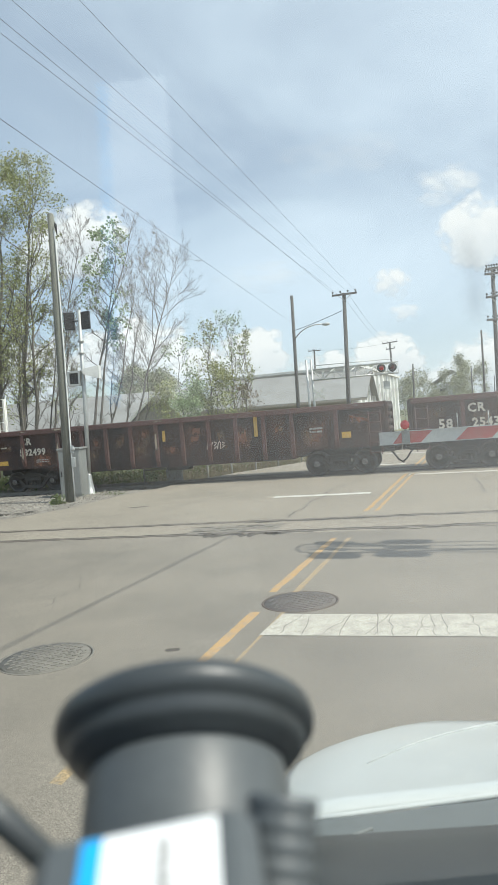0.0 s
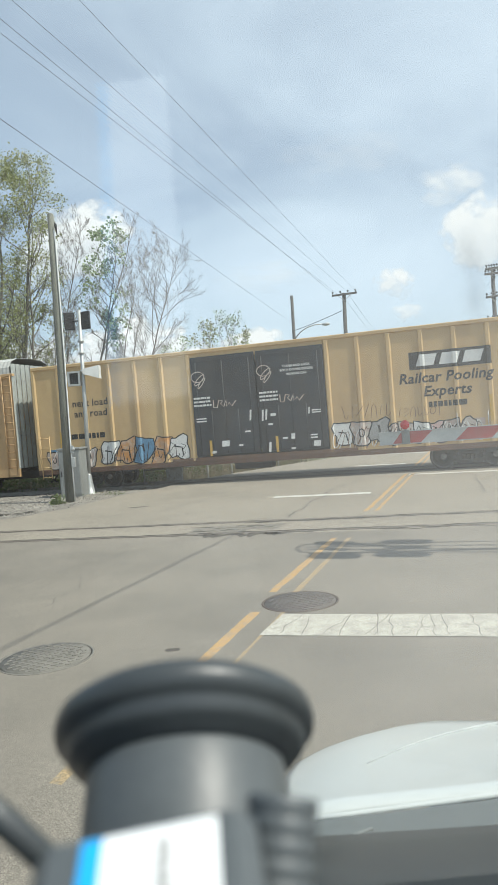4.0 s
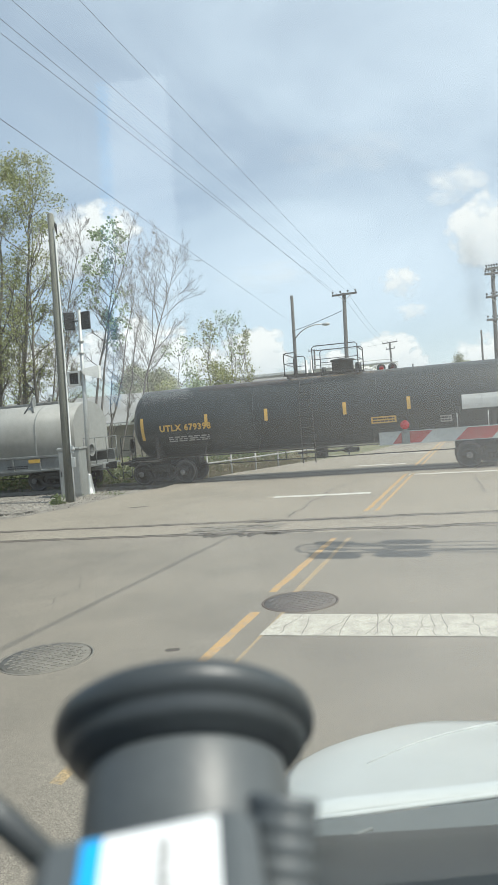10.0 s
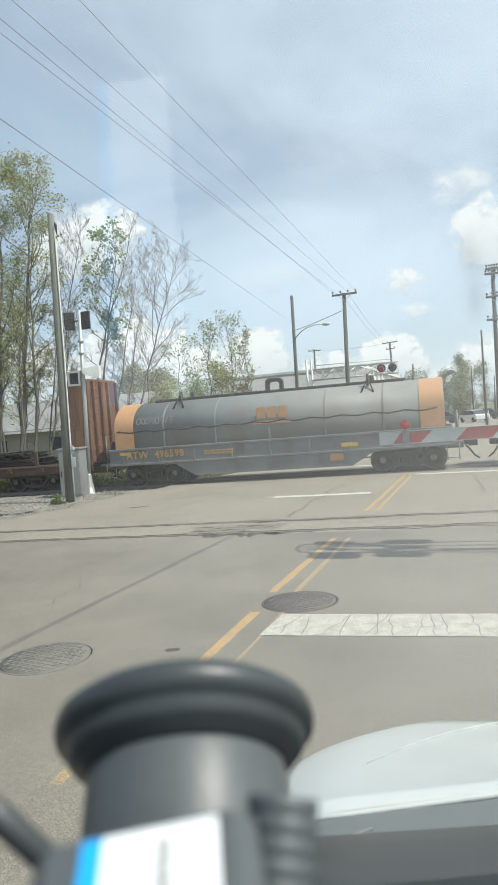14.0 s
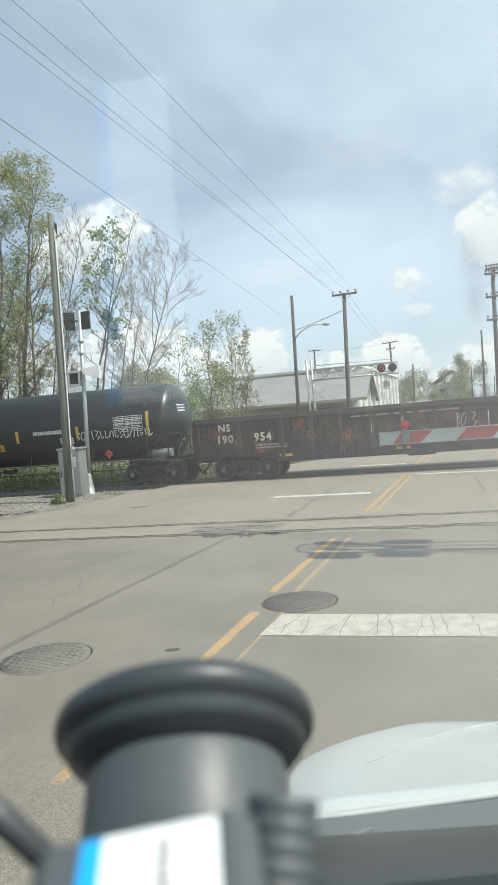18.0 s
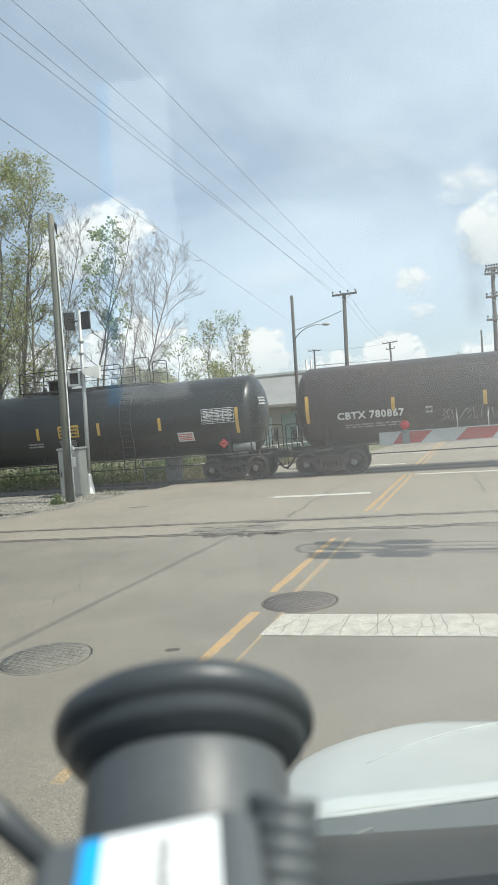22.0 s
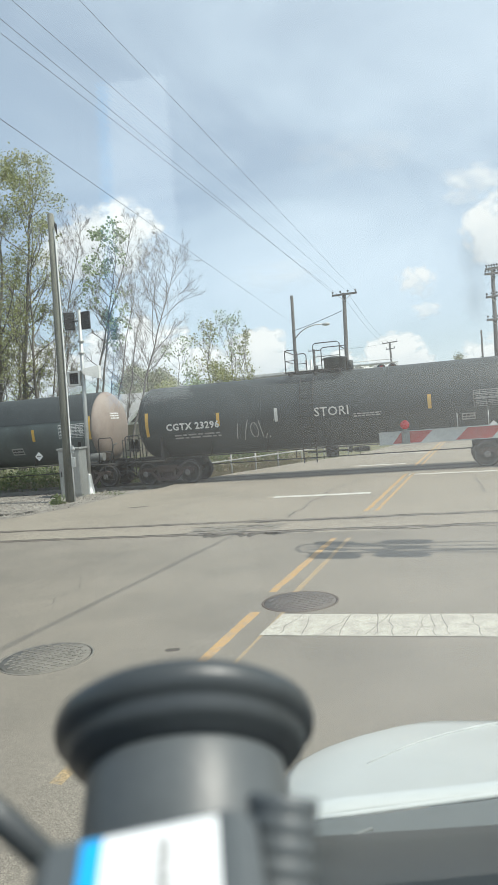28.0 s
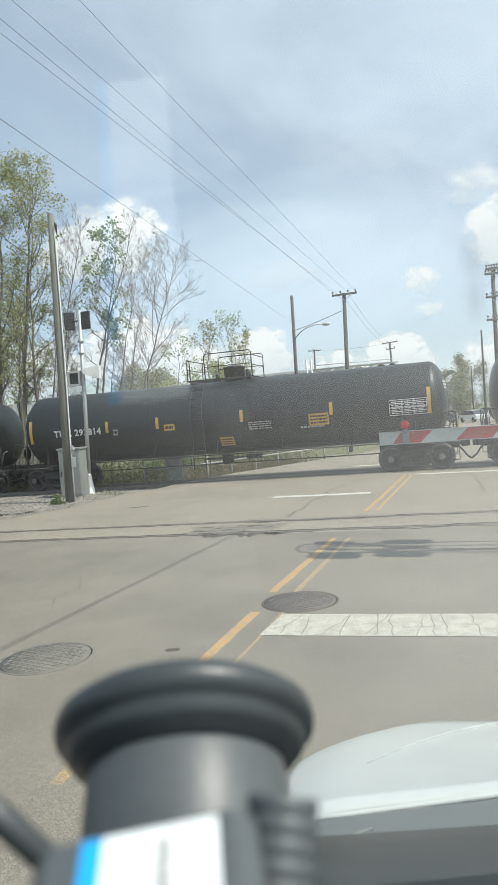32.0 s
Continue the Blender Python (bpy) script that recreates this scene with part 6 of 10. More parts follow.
def boxcar(base):
    """A tan boxcar with side posts, a wide dark double door and sprayed marks along its foot."""
    length, z0, z1, hw = 19.0, 0.78, 5.05, 1.60
    car = thing("boxcar", "tan double-door boxcar with dark doors and graffiti along its foot", "boxcar", group="train cars")
    hl = length / 2
    d0, d1 = -2.55, 2.65
    for s in (-1, 1):
        sh = Mesh()
        sh.box(-hl, d0, s * hw - 0.03, s * hw + 0.03, z0 + 0.12, z1)
        sh.box(d1, hl, s * hw - 0.03, s * hw + 0.03, z0 + 0.12, z1)
        sh.box(d0, d1, s * hw - 0.03, s * hw + 0.03, z1 - 0.3, z1)
        side = part("side_wall", sh, M["tan_paint"], car)
        near = s * (hw + 0.03)
        for seg0, seg1, n in ((-hl, d0, 6), (d1, hl, 6)):
            for i in range(n + 1):
                x = seg0 + 0.08 + (seg1 - seg0 - 0.16) * i / n
                s2 = Mesh()
                s2.prism([(x - 0.10, near), (x - 0.05, near + s * 0.06), (x + 0.05, near + s * 0.06), (x + 0.10, near)], z0 + 0.14, z1 - 0.05, "z")
                part("side_post", s2, M["tan_paint"], side)
        for a, b in ((d0, 0.05), (0.05, d1)):
            sh = Mesh()
            y0, y1 = near - s * 0.06, near + s * 0.05
            sh.box(a + 0.03, b - 0.03, min(y0, y1), max(y0, y1), z0 + 0.30, z1 - 0.18, 0.01)
            for i in range(7):
                z = z0 + 0.45 + (z1 - z0 - 0.8) * i / 6
                sh.box(a + 0.06, b - 0.06, min(y1, y1 + s * 0.03), max(y1, y1 + s * 0.03), z, z + 0.05)
            for i in range(5):
                x = a + 0.25 + (b - a - 0.5) * i / 4
                sh.tube([(x, y1 + s * 0.05, z0 + 0.35), (x, y1 + s * 0.05, z0 + 2.0 if i % 2 else z1 - 0.4)], 0.022, 6)
            door = part("sliding_door", sh, M["door_dark"], car)
            if s < 0:
                yd = y1 - 0.078
                if a > 0:
                    for k, words in enumerate(("CLOSE AND LOCK", "BOTH DOORS BEFORE", "MOVING CAR")):
                        lettering(words, flat_put(1.62, 4.16 - 0.15 * k, yd), 0.118, M["white_mark"], door, bold=0.004)
                    spots = [(1.98, 2.50, 0.05, 0.24), (2.25, 2.42, 0.34, 0.04), (2.25, 2.50, 0.34, 0.04), (1.32, 1.60, 0.14, 0.2), (1.02, 1.55, 0.2, 0.06), (2.1, 1.50, 0.26, 0.05), (2.1, 1.60, 0.26, 0.05), (2.2, 1.28, 0.26, 0.2), (1.3, 1.15, 0.16, 0.07), (0.22, 2.45, 0.07, 0.42), (0.36, 2.47, 0.07, 0.38), (0.62, 2.45, 0.2, 0.1), (0.5, 2.1, 0.18, 0.07), (0.42, 1.25, 0.09, 0.36)]
                else:
                    spots = [(-2.2, 2.5, 0.4, 0.05), (-2.2, 2.4, 0.4, 0.05), (-1.3, 1.5, 0.3, 0.22), (-0.7, 1.4, 0.16, 0.07), (-0.4, 1.9, 0.22, 0.06), (-1.8, 1.2, 0.2, 0.1), (-0.25, 2.5, 0.07, 0.4)]
                s2 = Mesh()
                for x, z, w, h in spots:
                    patch(s2, flat_put(x, z, yd), w, h, n=1, lean=0.1)
                bars(s2, flat_put(a + 0.45, 3.15, yd), 0.7, 0.42, 3, int(a * 10), 0.5)
                part("small_print", s2, M["white_mark"], door)
                s2 = Mesh()
                for q in range(3):                    # a looping sprayed knot and a short tag
                    stroke(s2, flat_put(a + 0.32 + 0.07 * q, 4.1 - 0.12 * q, yd), [(0.26 * math.cos(k * 0.5) * (1 - 0.2 * q), 0.2 * math.sin(k * 0.5 + q)) for k in range(13)], 0.035)
                stroke(s2, flat_put(a + 1.3, 3.02, yd), [(-0.42, 0.16), (-0.42, -0.12), (-0.28, -0.14), (-0.2, 0.14), (-0.05, 0.1), (-0.14, 0.0), (-0.02, -0.12), (0.1, 0.15), (0.1, -0.12), (0.22, 0.02), (0.3, -0.12), (0.48, 0.08)], 0.04)
                part("graffiti", s2, M["pale_spray"], door)
                s2 = Mesh()
                patch(s2, flat_put(a + 0.65, 1.35, yd), 0.10, 0.6, n=1)
                part("reflector", s2, M["yellow_mark"], door)
        sh = Mesh()
        sh.box(-hl, hl, s * (hw - 0.06), s * (hw + 0.05), z0 - 0.06, z0 + 0.14, 0.01)
        sh.box(d0 - 1, d1 + 1, s * (hw - 0.02), s * (hw + 0.09), z0 + 0.10, z0 + 0.24, 0.01)
        sill = part("side_sill", sh, M["sill_rust"], car)
        sh = Mesh()
        sh.box(-hl, hl, s * (hw - 0.08), s * (hw + 0.09), z1 - 0.04, z1 + 0.10, 0.02)
        part("top_chord", sh, M["tan_paint"], car)
        if s < 0:
            yy = near - 0.075
            xr, xl = (d1 + hl) / 2 + 0.95, (-hl + d0) / 2
            s2 = Mesh()
            patch(s2, flat_put(xr, 3.92, yy), 2.75, 0.62, n=1)
            pn = part("emblem_panel", s2, M["dark_mark"], side)
            s2 = Mesh()
            for dx in (-0.78, 0.0, 0.78):
                patch(s2, flat_put(xr + dx, 3.93, yy - 0.006), 0.60, 0.40, n=1, lean=0.35)
            part("emblem", s2, M["white_mark"], side)
            lettering("Railcar Pooling", flat_put(xr - 0.2, 3.15, yy), 0.50, M["dark_mark"], side, bold=0.012, slant=0.2)
            lettering("Experts", flat_put(xr - 0.15, 2.66, yy), 0.50, M["dark_mark"], side, bold=0.012, slant=0.2)
            s2 = Mesh()
            bars(s2, flat_put(xr - 0.15, 2.36, yy), 1.3, 0.24, 1, 4, 0.2)
            part("small_print", s2, M["dark_mark"], side)
            lettering("next load", flat_put(xl - 0.9, 3.4, yy), 0.40, M["dark_mark"], side, bold=0.006)
            lettering("any road", flat_put(xl - 0.9, 2.98, yy), 0.40, M["dark_mark"], side, bold=0.006)
            s2 = Mesh()
            bars(s2, flat_put(xl - 1.1, 2.2, yy), 1.5, 0.26, 1, 6, 0.2)
            part("small_print", s2, M["dark_mark"], side)
            # sprayed pieces along the foot
            bubbles(side, yy, hl - 4.9, hl - 1.75, 1.42, 0.85, 3, ("pale_spray", "white_mark", "pink_spray", "pale_spray"))
            bubbles(side, yy - 0.012, d1 + 0.2, hl - 4.7, 1.52, 0.95, 6, ("white_mark", "pale_spray", "grey_mark"))
            bubbles(side, yy, -hl + 2.9, d0 - 0.3, 1.50, 1.15, 9, ("orange_spray", "white_mark", "orange_spray", "blue_spray"))
            bubbles(side, yy - 0.012, -hl + 0.5, -hl + 2.7, 1.30, 0.8, 12, ("pale_spray", "blue_spray", "pink_spray"))
            s2 = Mesh()
            scrawl(s2, flat_put(hl - 3.6, 2.15, yy), 1.6, 0.4, 6, 21, 0.02)
            scrawl(s2, flat_put(d1 + 1.4, 2.3, yy), 1.8, 0.5, 7, 22, 0.02)
            part("graffiti", s2, M["sill_rust"], side)
            for x, w, mt, sd in ((hl - 3.3, 3.6, "dark_mark", 31), (hl - 2.8, 2.6, "white_mark", 32), (d1 + 1.4, 2.4, "sill_rust", 33), (d1 + 1.2, 2.2, "white_mark", 34), (d0 - 2.4, 4.0, "dark_mark", 35), (-hl + 1.6, 2.0, "white_mark", 36)):
                s2 = Mesh()
                scrawl(s2, flat_put(x, 1.35, yy - 0.016), w, 0.75, int(w * 4), sd, 0.028)
                part("graffiti", s2, M[mt], side)
            for x, z, w, h, mt in ((hl - 0.9, 1.75, 0.2, 0.75, "blue_spray"), (hl - 1.6, 1.65, 0.34, 0.24, "pale_spray"), (hl - 1.5, 1.05, 0.4, 0.2, "yellow_mark"), (hl - 1.2, 2.1, 0.12, 0.9, "yellow_mark"), (-hl + 1.15, 2.0, 0.12, 0.9, "yellow_mark"), (-hl + 0.85, 1.55, 0.42, 0.36, "blue_spray"), (4.1, 1.5, 0.12, 0.5, "yellow_mark"), (-5.4, 1.5, 0.12, 0.5, "yellow_mark")):
                s2 = Mesh()
                patch(s2, flat_put(x, z, near - 0.068), w, h, n=1)
                part("reflector", s2, M[mt], side)
            follow_posts(side, near, yy, [seg0 + 0.08 + (seg1 - seg0 - 0.16) * i / 6 for seg0, seg1 in ((-hl, d0), (d1, hl)) for i in range(7)])
    for s in (-1, 1):
        sh = Mesh()
        sh.box(s * hl - 0.03, s * hl + 0.03, -hw, hw, z0 + 0.12, z1 + 0.06)
        for i in range(8):
            z = z0 + 0.5 + (z1 - z0 - 0.6) * i / 7
            sh.prism([(s * hl, z - 0.17), (s * (hl + 0.10), z - 0.07), (s * (hl + 0.10), z + 0.07), (s * hl, z + 0.17)], -hw + 0.12, hw - 0.12)
        part("end_wall", sh, M["tan_paint"], car)
        for y in (-hw - 0.14, hw + 0.14):
            sh = Mesh()
            side_ladder(sh, s * (hl - 0.45), y, 0.55, 2.3)
            part("ladder", sh, M["tan_paint"], car)
        for z in (1.0, 1.5, 2.0):
            sh = Mesh()
            sh.tube([(s * (hl + 0.14), -1.45, z), (s * (hl + 0.14), -0.9, z)], 0.018, 5)
            part("grab_iron", sh, M["tan_paint"], car)
    sh = Mesh()
    sh.prism([(-hw - 0.05, z1 + 0.02), (-hw + 0.1, z1 + 0.12), (0, z1 + 0.2), (hw - 0.1, z1 + 0.12), (hw + 0.05, z1 + 0.02)], -hl, hl, "x")
    part("roof", sh, M["galv"], car)
    sh = Mesh()
    sh.box(-hl - 0.25, hl + 0.25, -0.35, 0.35, 0.66, 0.95)
    sh.box(-hl, hl, -hw + 0.05, hw - 0.05, 0.86, 0.94)
    sh.box(-1.2, 0.3, -1.2, -0.5, 0.45, 0.8, 0.05)
    part("underframe", sh, M["under"], car)
    running_gear(car, base, hl + 0.15, (-hl + 2.0, hl - 2.0))


def autorack(base):
    """A tall car carrier: flat car, side posts, corrugated screens, ribbed roof, yellow ends."""
    length = 27.6
    car = thing("autorack_car", "tall car carrier with grey corrugated screens and yellow posts", "autorack", group="train cars")
    hl, hw = length / 2, 1.50
    zs, ze = 1.06, 4.95
    posts = [1.9, 4.7, 6.6, 9.45, 12.35, 15.25, 18.15, 21.0, 22.9, 25.7]
    posts = [-hl + p for p in posts]
    for s in (-1, 1):
        edges = posts
        for i in range(len(edges) - 1):
            a, b = edges[i] + 0.06, edges[i + 1] - 0.06
            rows = 4
            for k in range(rows):
                sh = Mesh()
                za, zb = zs + 0.10 + (ze - zs - 0.12) * k / rows, zs + 0.10 + (ze - zs - 0.12) * (k + 1) / rows - 0.012
                flat = 0.32
                n = 7
                vs, fs = [], []
                levels = []
                for j in range(2 * n + 1):
                    levels.append((za + (zb - flat - za) * j / (2 * n), 0.055 if j % 2 else 0.0))
                levels += [(zb - flat + 0.004, 0.004), (zb, 0.004)]
                for z, o in levels:
                    vs += [(a, s * (hw + o), z), (b, s * (hw + o), z)]
                fs = [(2 * j, 2 * j + 1, 2 * j + 3, 2 * j + 2) for j in range(len(levels) - 1)]
                sh.add(vs, fs)
                part("side_screen", sh, M["rack_panel"], car)
        for i, x in enumerate(posts):
            sh = Mesh()
            y0, y1 = s * (hw + 0.02), s * (hw + 0.14)
            sh.prism([(x - 0.09, ze), (x + 0.09, ze), (x + 0.10, zs + 0.55), (x + 0.24, zs - 0.05), (x - 0.24, zs - 0.05), (x - 0.10, zs + 0.55)], y0, y1)
            sh.box(x - 0.34, x + 0.34, min(y0, y1 + s * 0.02), max(y0, y1 + s * 0.02), ze - 0.02, ze + 0.07, 0.01)
            part("side_post", sh, M["rack_yellow"], car)
        sh = Mesh()
        y0, y1 = s * (hw - 0.05), s * (hw + 0.10)
        sh.prism([(-hl, zs), (-hl, 0.72), (-hl + 3.6, 0.72), (-hl + 4.6, 0.58), (hl - 4.6, 0.58), (hl - 3.6, 0.72), (hl, 0.72), (hl, zs)], y0, y1)
        sill = part("side_sill", sh, M["rack_yellow"], car)
        if s < 0:
            yy = y1 - 0.012
            s2 = Mesh()
            patch(s2, flat_put(-hl + 8.0, 0.84, yy), 2.5, 0.34, n=1)
            part("number_panel", s2, M["dark_mark"], sill)
            lettering("TTGX 981272", flat_put(-hl + 8.0, 0.73, yy - 0.006), 0.34, M["white_mark"], sill, bold=0.004)
            s2 = Mesh()
            for dx in (-0.32, 0.0, 0.32):
                patch(s2, flat_put(5.7 + dx, 0.85, yy), 0.24, 0.24, n=1, lean=0.2)
            part("emblem", s2, M["red_dull"], sill)
            for x in (hl - 2.2, -hl + 2.0, hl - 5.0, -hl + 4.4):
                s2 = Mesh()
                patch(s2, flat_put(x, 0.86, yy), 0.36, 0.2, n=1)
                part("reflector", s2, M["pale_spray"], sill)
            # a big sprayed piece: black letters over a white halo
            s2, s3 = Mesh(), Mesh()
            for ch, dx, sz, dz in (("T", -1.40, 1.60, -0.04), ("W", -0.45, 1.45, 0.02), ("5", 0.52, 1.65, 0.06), ("K", 1.42, 1.80, 0.12)):
                vs, fs = glyphs(ch, sz, 1.0, 0.105)
                draw(s2, flat_put(2.65 + dx, 0.72 + dz, y1 - s * -0.055), vs, fs)
                vs, fs = glyphs(ch, sz, 1.0, 0.025)
                draw(s3, flat_put(2.65 + dx, 0.72 + dz, y1 - s * -0.062), vs, fs)
            stroke(s2, flat_put(2.65, 0.9, y1 - 0.05), [(-1.5, -0.22), (-0.5, -0.27), (0.6, -0.22), (1.9, -0.28)], 0.05)
            stroke(s3, flat_put(2.65, 0.9, y1 - 0.058), [(1.35, 0.2), (1.7, 0.16), (2.0, -0.05)], 0.14)
            part("graffiti", s2, M["white_mark"], car, "white outline of sprayed letters")
            part("graffiti", s3, M["dark_mark"], car, "black sprayed letters")
        # end bay panels, from the last post to the end
        for e in (-1, 1):
            sh = Mesh()
            xa, xb = e * (hl - 1.86), e * hl
            sh.box(min(xa, xb), max(xa, xb), s * (hw - 0.02) - 0.03, s * (hw - 0.02) + 0.03, zs - 0.3, ze + 0.02)
            sh.box(min(xa, xa + e * 0.16), max(xa, xa + e * 0.16), s * hw - 0.08, s * hw + 0.08, zs - 0.2, ze)
            sh.box(e * (hl - 0.62) - 0.05, e * (hl - 0.62) + 0.05, s * hw - 0.06, s * hw + 0.10, zs - 0.2, ze)
            sh.box(min(e * (hl - 2.1), e * (hl + 0.04)), max(e * (hl - 2.1), e * (hl + 0.04)), s * hw - 0.1, s * hw + 0.13, ze - 0.02, ze + 0.09, 0.01)
            end = part("end_panel", sh, M["rack_yellow"], car)
            sh = Mesh()
            side_ladder(sh, e * (hl - 0.30), s * (hw + 0.10), 0.75, ze, 0.42, 0.32)
            part("ladder", sh, M["rack_yellow"], end)
            if s < 0:
                s2 = Mesh()
                bars(s2, flat_put(e * (hl - 1.2), 3.95, -hw - 0.06), 0.5, 0.28, 4, 7 + e, 0.7)
                part("small_print", s2, M["sill_rust"], end)
                lettering("NKCR", flat_put(e * (hl - 1.12), 2.40, -hw - 0.06), 0.20, M["dark_mark"], end, bold=0.006)
                lettering("5253", flat_put(e * (hl - 1.12), 2.20, -hw - 0.06), 0.20, M["dark_mark"], end, bold=0.006)
    # ribbed roof
    sh = Mesh()
    prof = [(-1.56, ze + 0.05), (-1.54, ze + 0.35), (-1.36, ze + 0.62), (-0.95, ze + 0.76), (0, ze + 0.82)]
    prof = prof + [(-y, z) for y, z in prof[-2::-1]]
    ribs = 152
    vs, fs = [], []
    k = len(prof)
    for i in range(2 * ribs + 1):
        x = -hl + 0.1 + (length - 0.2) * i / (2 * ribs)
        o = 0.014 if i % 2 else 0.0
        vs += [(x, y * (1 + o / 1.5), z + o) for y, z in prof]
    for i in range(2 * ribs):
        fs += [(i * k + j, i * k + j + 1, (i + 1) * k + j + 1, (i + 1) * k + j) for j in range(k - 1)]
    sh.add(vs, fs)
    part("roof", sh, M["rack_roof"], car)
    for e in (-1, 1):
        sh = Mesh()
        for i in range(9):
            y = -1.4 + 2.8 * i / 8
            sh.prism([(y - 0.16, e * (hl - 0.02)), (y, e * (hl + 0.05)), (y + 0.16, e * (hl - 0.02))], zs, ze + 0.5, "z", m=Matrix(((0, 1, 0, 0), (1, 0, 0, 0), (0, 0, 1, 0), (0, 0, 0, 1))))
        part("end_door", sh, M["rack_panel"], car)
    sh = Mesh()
    sh.box(-hl, hl, -hw + 0.04, hw - 0.04, 0.9, 1.02)
    sh.box(-hl - 0.6, hl + 0.6, -0.38, 0.38, 0.55, 0.95, 0.02)
    for z in (2.4,):
        sh.box(-hl + 0.3, hl - 0.3, -hw + 0.1, hw - 0.1, z, z + 0.1)
    sh.box(-1.5, 0.6, -1.2, -0.5, 0.36, 0.62, 0.05)
    sh.box(3.0, 4.6, -1.3, -0.9, 0.34, 0.58, 0.05)
    part("deck", sh, M["under"], car)
    running_gear(car, base, hl + 0.45, (-hl + 3.85, hl - 3.85))


def coil_car(base, length, hood, frame_mat, label, zroof, zside, number, ends=None, cradle=0.0, lift="single", marks=(), text_mat="dark_mark"):
    """A coil car: a long rounded hood over a trough frame."""
    car = thing("coil_car", label, "coil car", group="train cars")
    hl = length / 2
    inset = 0.25
    r = 1.42
    sh = Mesh()
    prof = [(-1.46, zside), (-1.46, zroof - 1.05)] + [(-1.46 * math.cos(radians(a)), zroof - 1.05 + 1.05 * math.sin(radians(a))) for a in (12, 24, 36, 48, 60, 72, 81, 90)]
    prof = prof + [(-y, z) for y, z in prof[-2::-1]]
    sh.prism(prof, -hl + inset, hl - inset, "x")
    sh.smooth = [len(f) == 4 for f in sh.f]
    hd = part("hood", sh, M[hood], car)
    nrib = 6
    for i in range(1, nrib):
        x = -hl + inset + (length - 2 * inset) * i / nrib
        s2 = Mesh()
        pr = [(y * 1.006, z + 0.004) for y, z in prof]
        inner = [(y * 0.99, z - 0.012) for y, z in prof]
        s2.prism(pr + inner[::-1], x - 0.03, x + 0.03, "x")
        part("hood_seam", s2, M[hood], hd)
    if ends:
        for e in (-1, 1):
            xa, xb = e * (hl - inset - 0.85), e * (hl - inset - 0.02)
            s2 = Mesh()
            pr = [(y * 1.008, z + 0.010) for y, z in prof]
            vs = [(x, y, z) for x in (xa, xb) for y, z in pr]
            n = len(pr)
            s2.add(vs, [(i, i + 1, n + i + 1, n + i) for i in range(n - 1)], True)
            part("painted_band", s2, M[ends], hd)
    # lifting bail and stacking brackets
    sh = Mesh()
    sh.prism([(-0.75, zroof - 0.05), (-0.35, zroof + 0.14), (-0.35, zroof + 0.46), (-0.22, zroof + 0.56), (0.22, zroof + 0.56), (0.35, zroof + 0.46), (0.35, zroof + 0.14), (0.75, zroof - 0.05), (0.22, zroof + 0.06), (0.22, zroof + 0.34), (0.14, zroof + 0.42), (-0.14, zroof + 0.42), (-0.22, zroof + 0.34), (-0.22, zroof + 0.06)], -0.12, 0.12)
    if lift != "none":
        sh.box(-hl + 1.6, hl - 1.6, -0.22, 0.22, zroof - 0.02, zroof + 0.10, 0.02)
    part("lifting_bail", sh, M[frame_mat if lift == "plain" else "under"], hd)
    for x in (-length * 0.28, length * 0.28):
        for sy in (-1, 1):
            sh = Mesh()
            sh.prism([(sy * 0.85, zroof - 0.10), (sy * 0.70, zroof + 0.34), (sy * 0.60, zroof + 0.34), (sy * 0.55, zroof - 0.02)], x - 0.05, x + 0.05, "x")
            sh.tube([(x - 0.22, sy * 1.08, zroof - 0.34), (x, sy * 0.72, zroof + 0.22), (x + 0.22, sy * 1.08, zroof - 0.34)], 0.035, 5)
            part("bracket", sh, M[frame_mat if lift == "plain" else "under"], hd)
    # trough frame
    sh = Mesh()
    zb = 0.78
    belly = zb - cradle
    outline = [(-hl, zside + 0.02), (-hl, zb + 0.12), (-hl + 2.8, zb + 0.05), (-hl + 3.6, belly), (hl - 3.6, belly), (hl - 2.8, zb + 0.05), (hl, zb + 0.12), (hl, zside + 0.02)]
    for s in (-1, 1):
        sh.prism(outline, s * 1.52 - 0.03, s * 1.52 + 0.03)
        sh.box(-hl, hl, s * 1.52 - 0.09, s * 1.52 + 0.09, zside - 0.04, zside + 0.05, 0.01)
        sh.box(-hl, hl, s * 1.55 - 0.06, s * 1.55 + 0.06, zb + 0.10, zb + 0.18, 0.01)
        for i in range(9):
            x = -hl + 0.6 + (length - 1.2) * i / 8
            sh.box(x - 0.04, x + 0.04, s * 1.56 - 0.05, s * 1.56 + 0.05, zb + 0.16, zside)
    sh.box(-hl, hl, -1.5, 1.5, zb + 0.2, zb + 0.3)
    sh.box(-hl - 0.35, hl + 0.35, -0.3, 0.3, 0.7, 0.98, 0.02)
    fr = part("frame", sh, M[frame_mat], car)
    # end platforms with railings
    for e in (-1, 1):
        sh = Mesh()
        xe = e * (hl + 0.15)
        for y in (-1.45, -0.5, 0.5, 1.45):
            sh.tube([(xe, y, 0.95), (xe, y, 2.1)], 0.024, 6)
        sh.tube([(xe, -1.45, 2.1), (xe, 1.45, 2.1)], 0.024, 6)
        sh.tube([(xe, -1.45, 1.55), (xe, 1.45, 1.55)], 0.02, 6)
        sh.box(xe - 0.3, xe + 0.12, -1.5, 1.5, 0.92, 0.99)
        side_ladder(sh, xe - e * 0.2, -1.55, 0.36, 0.95, 0.4, 0.3)
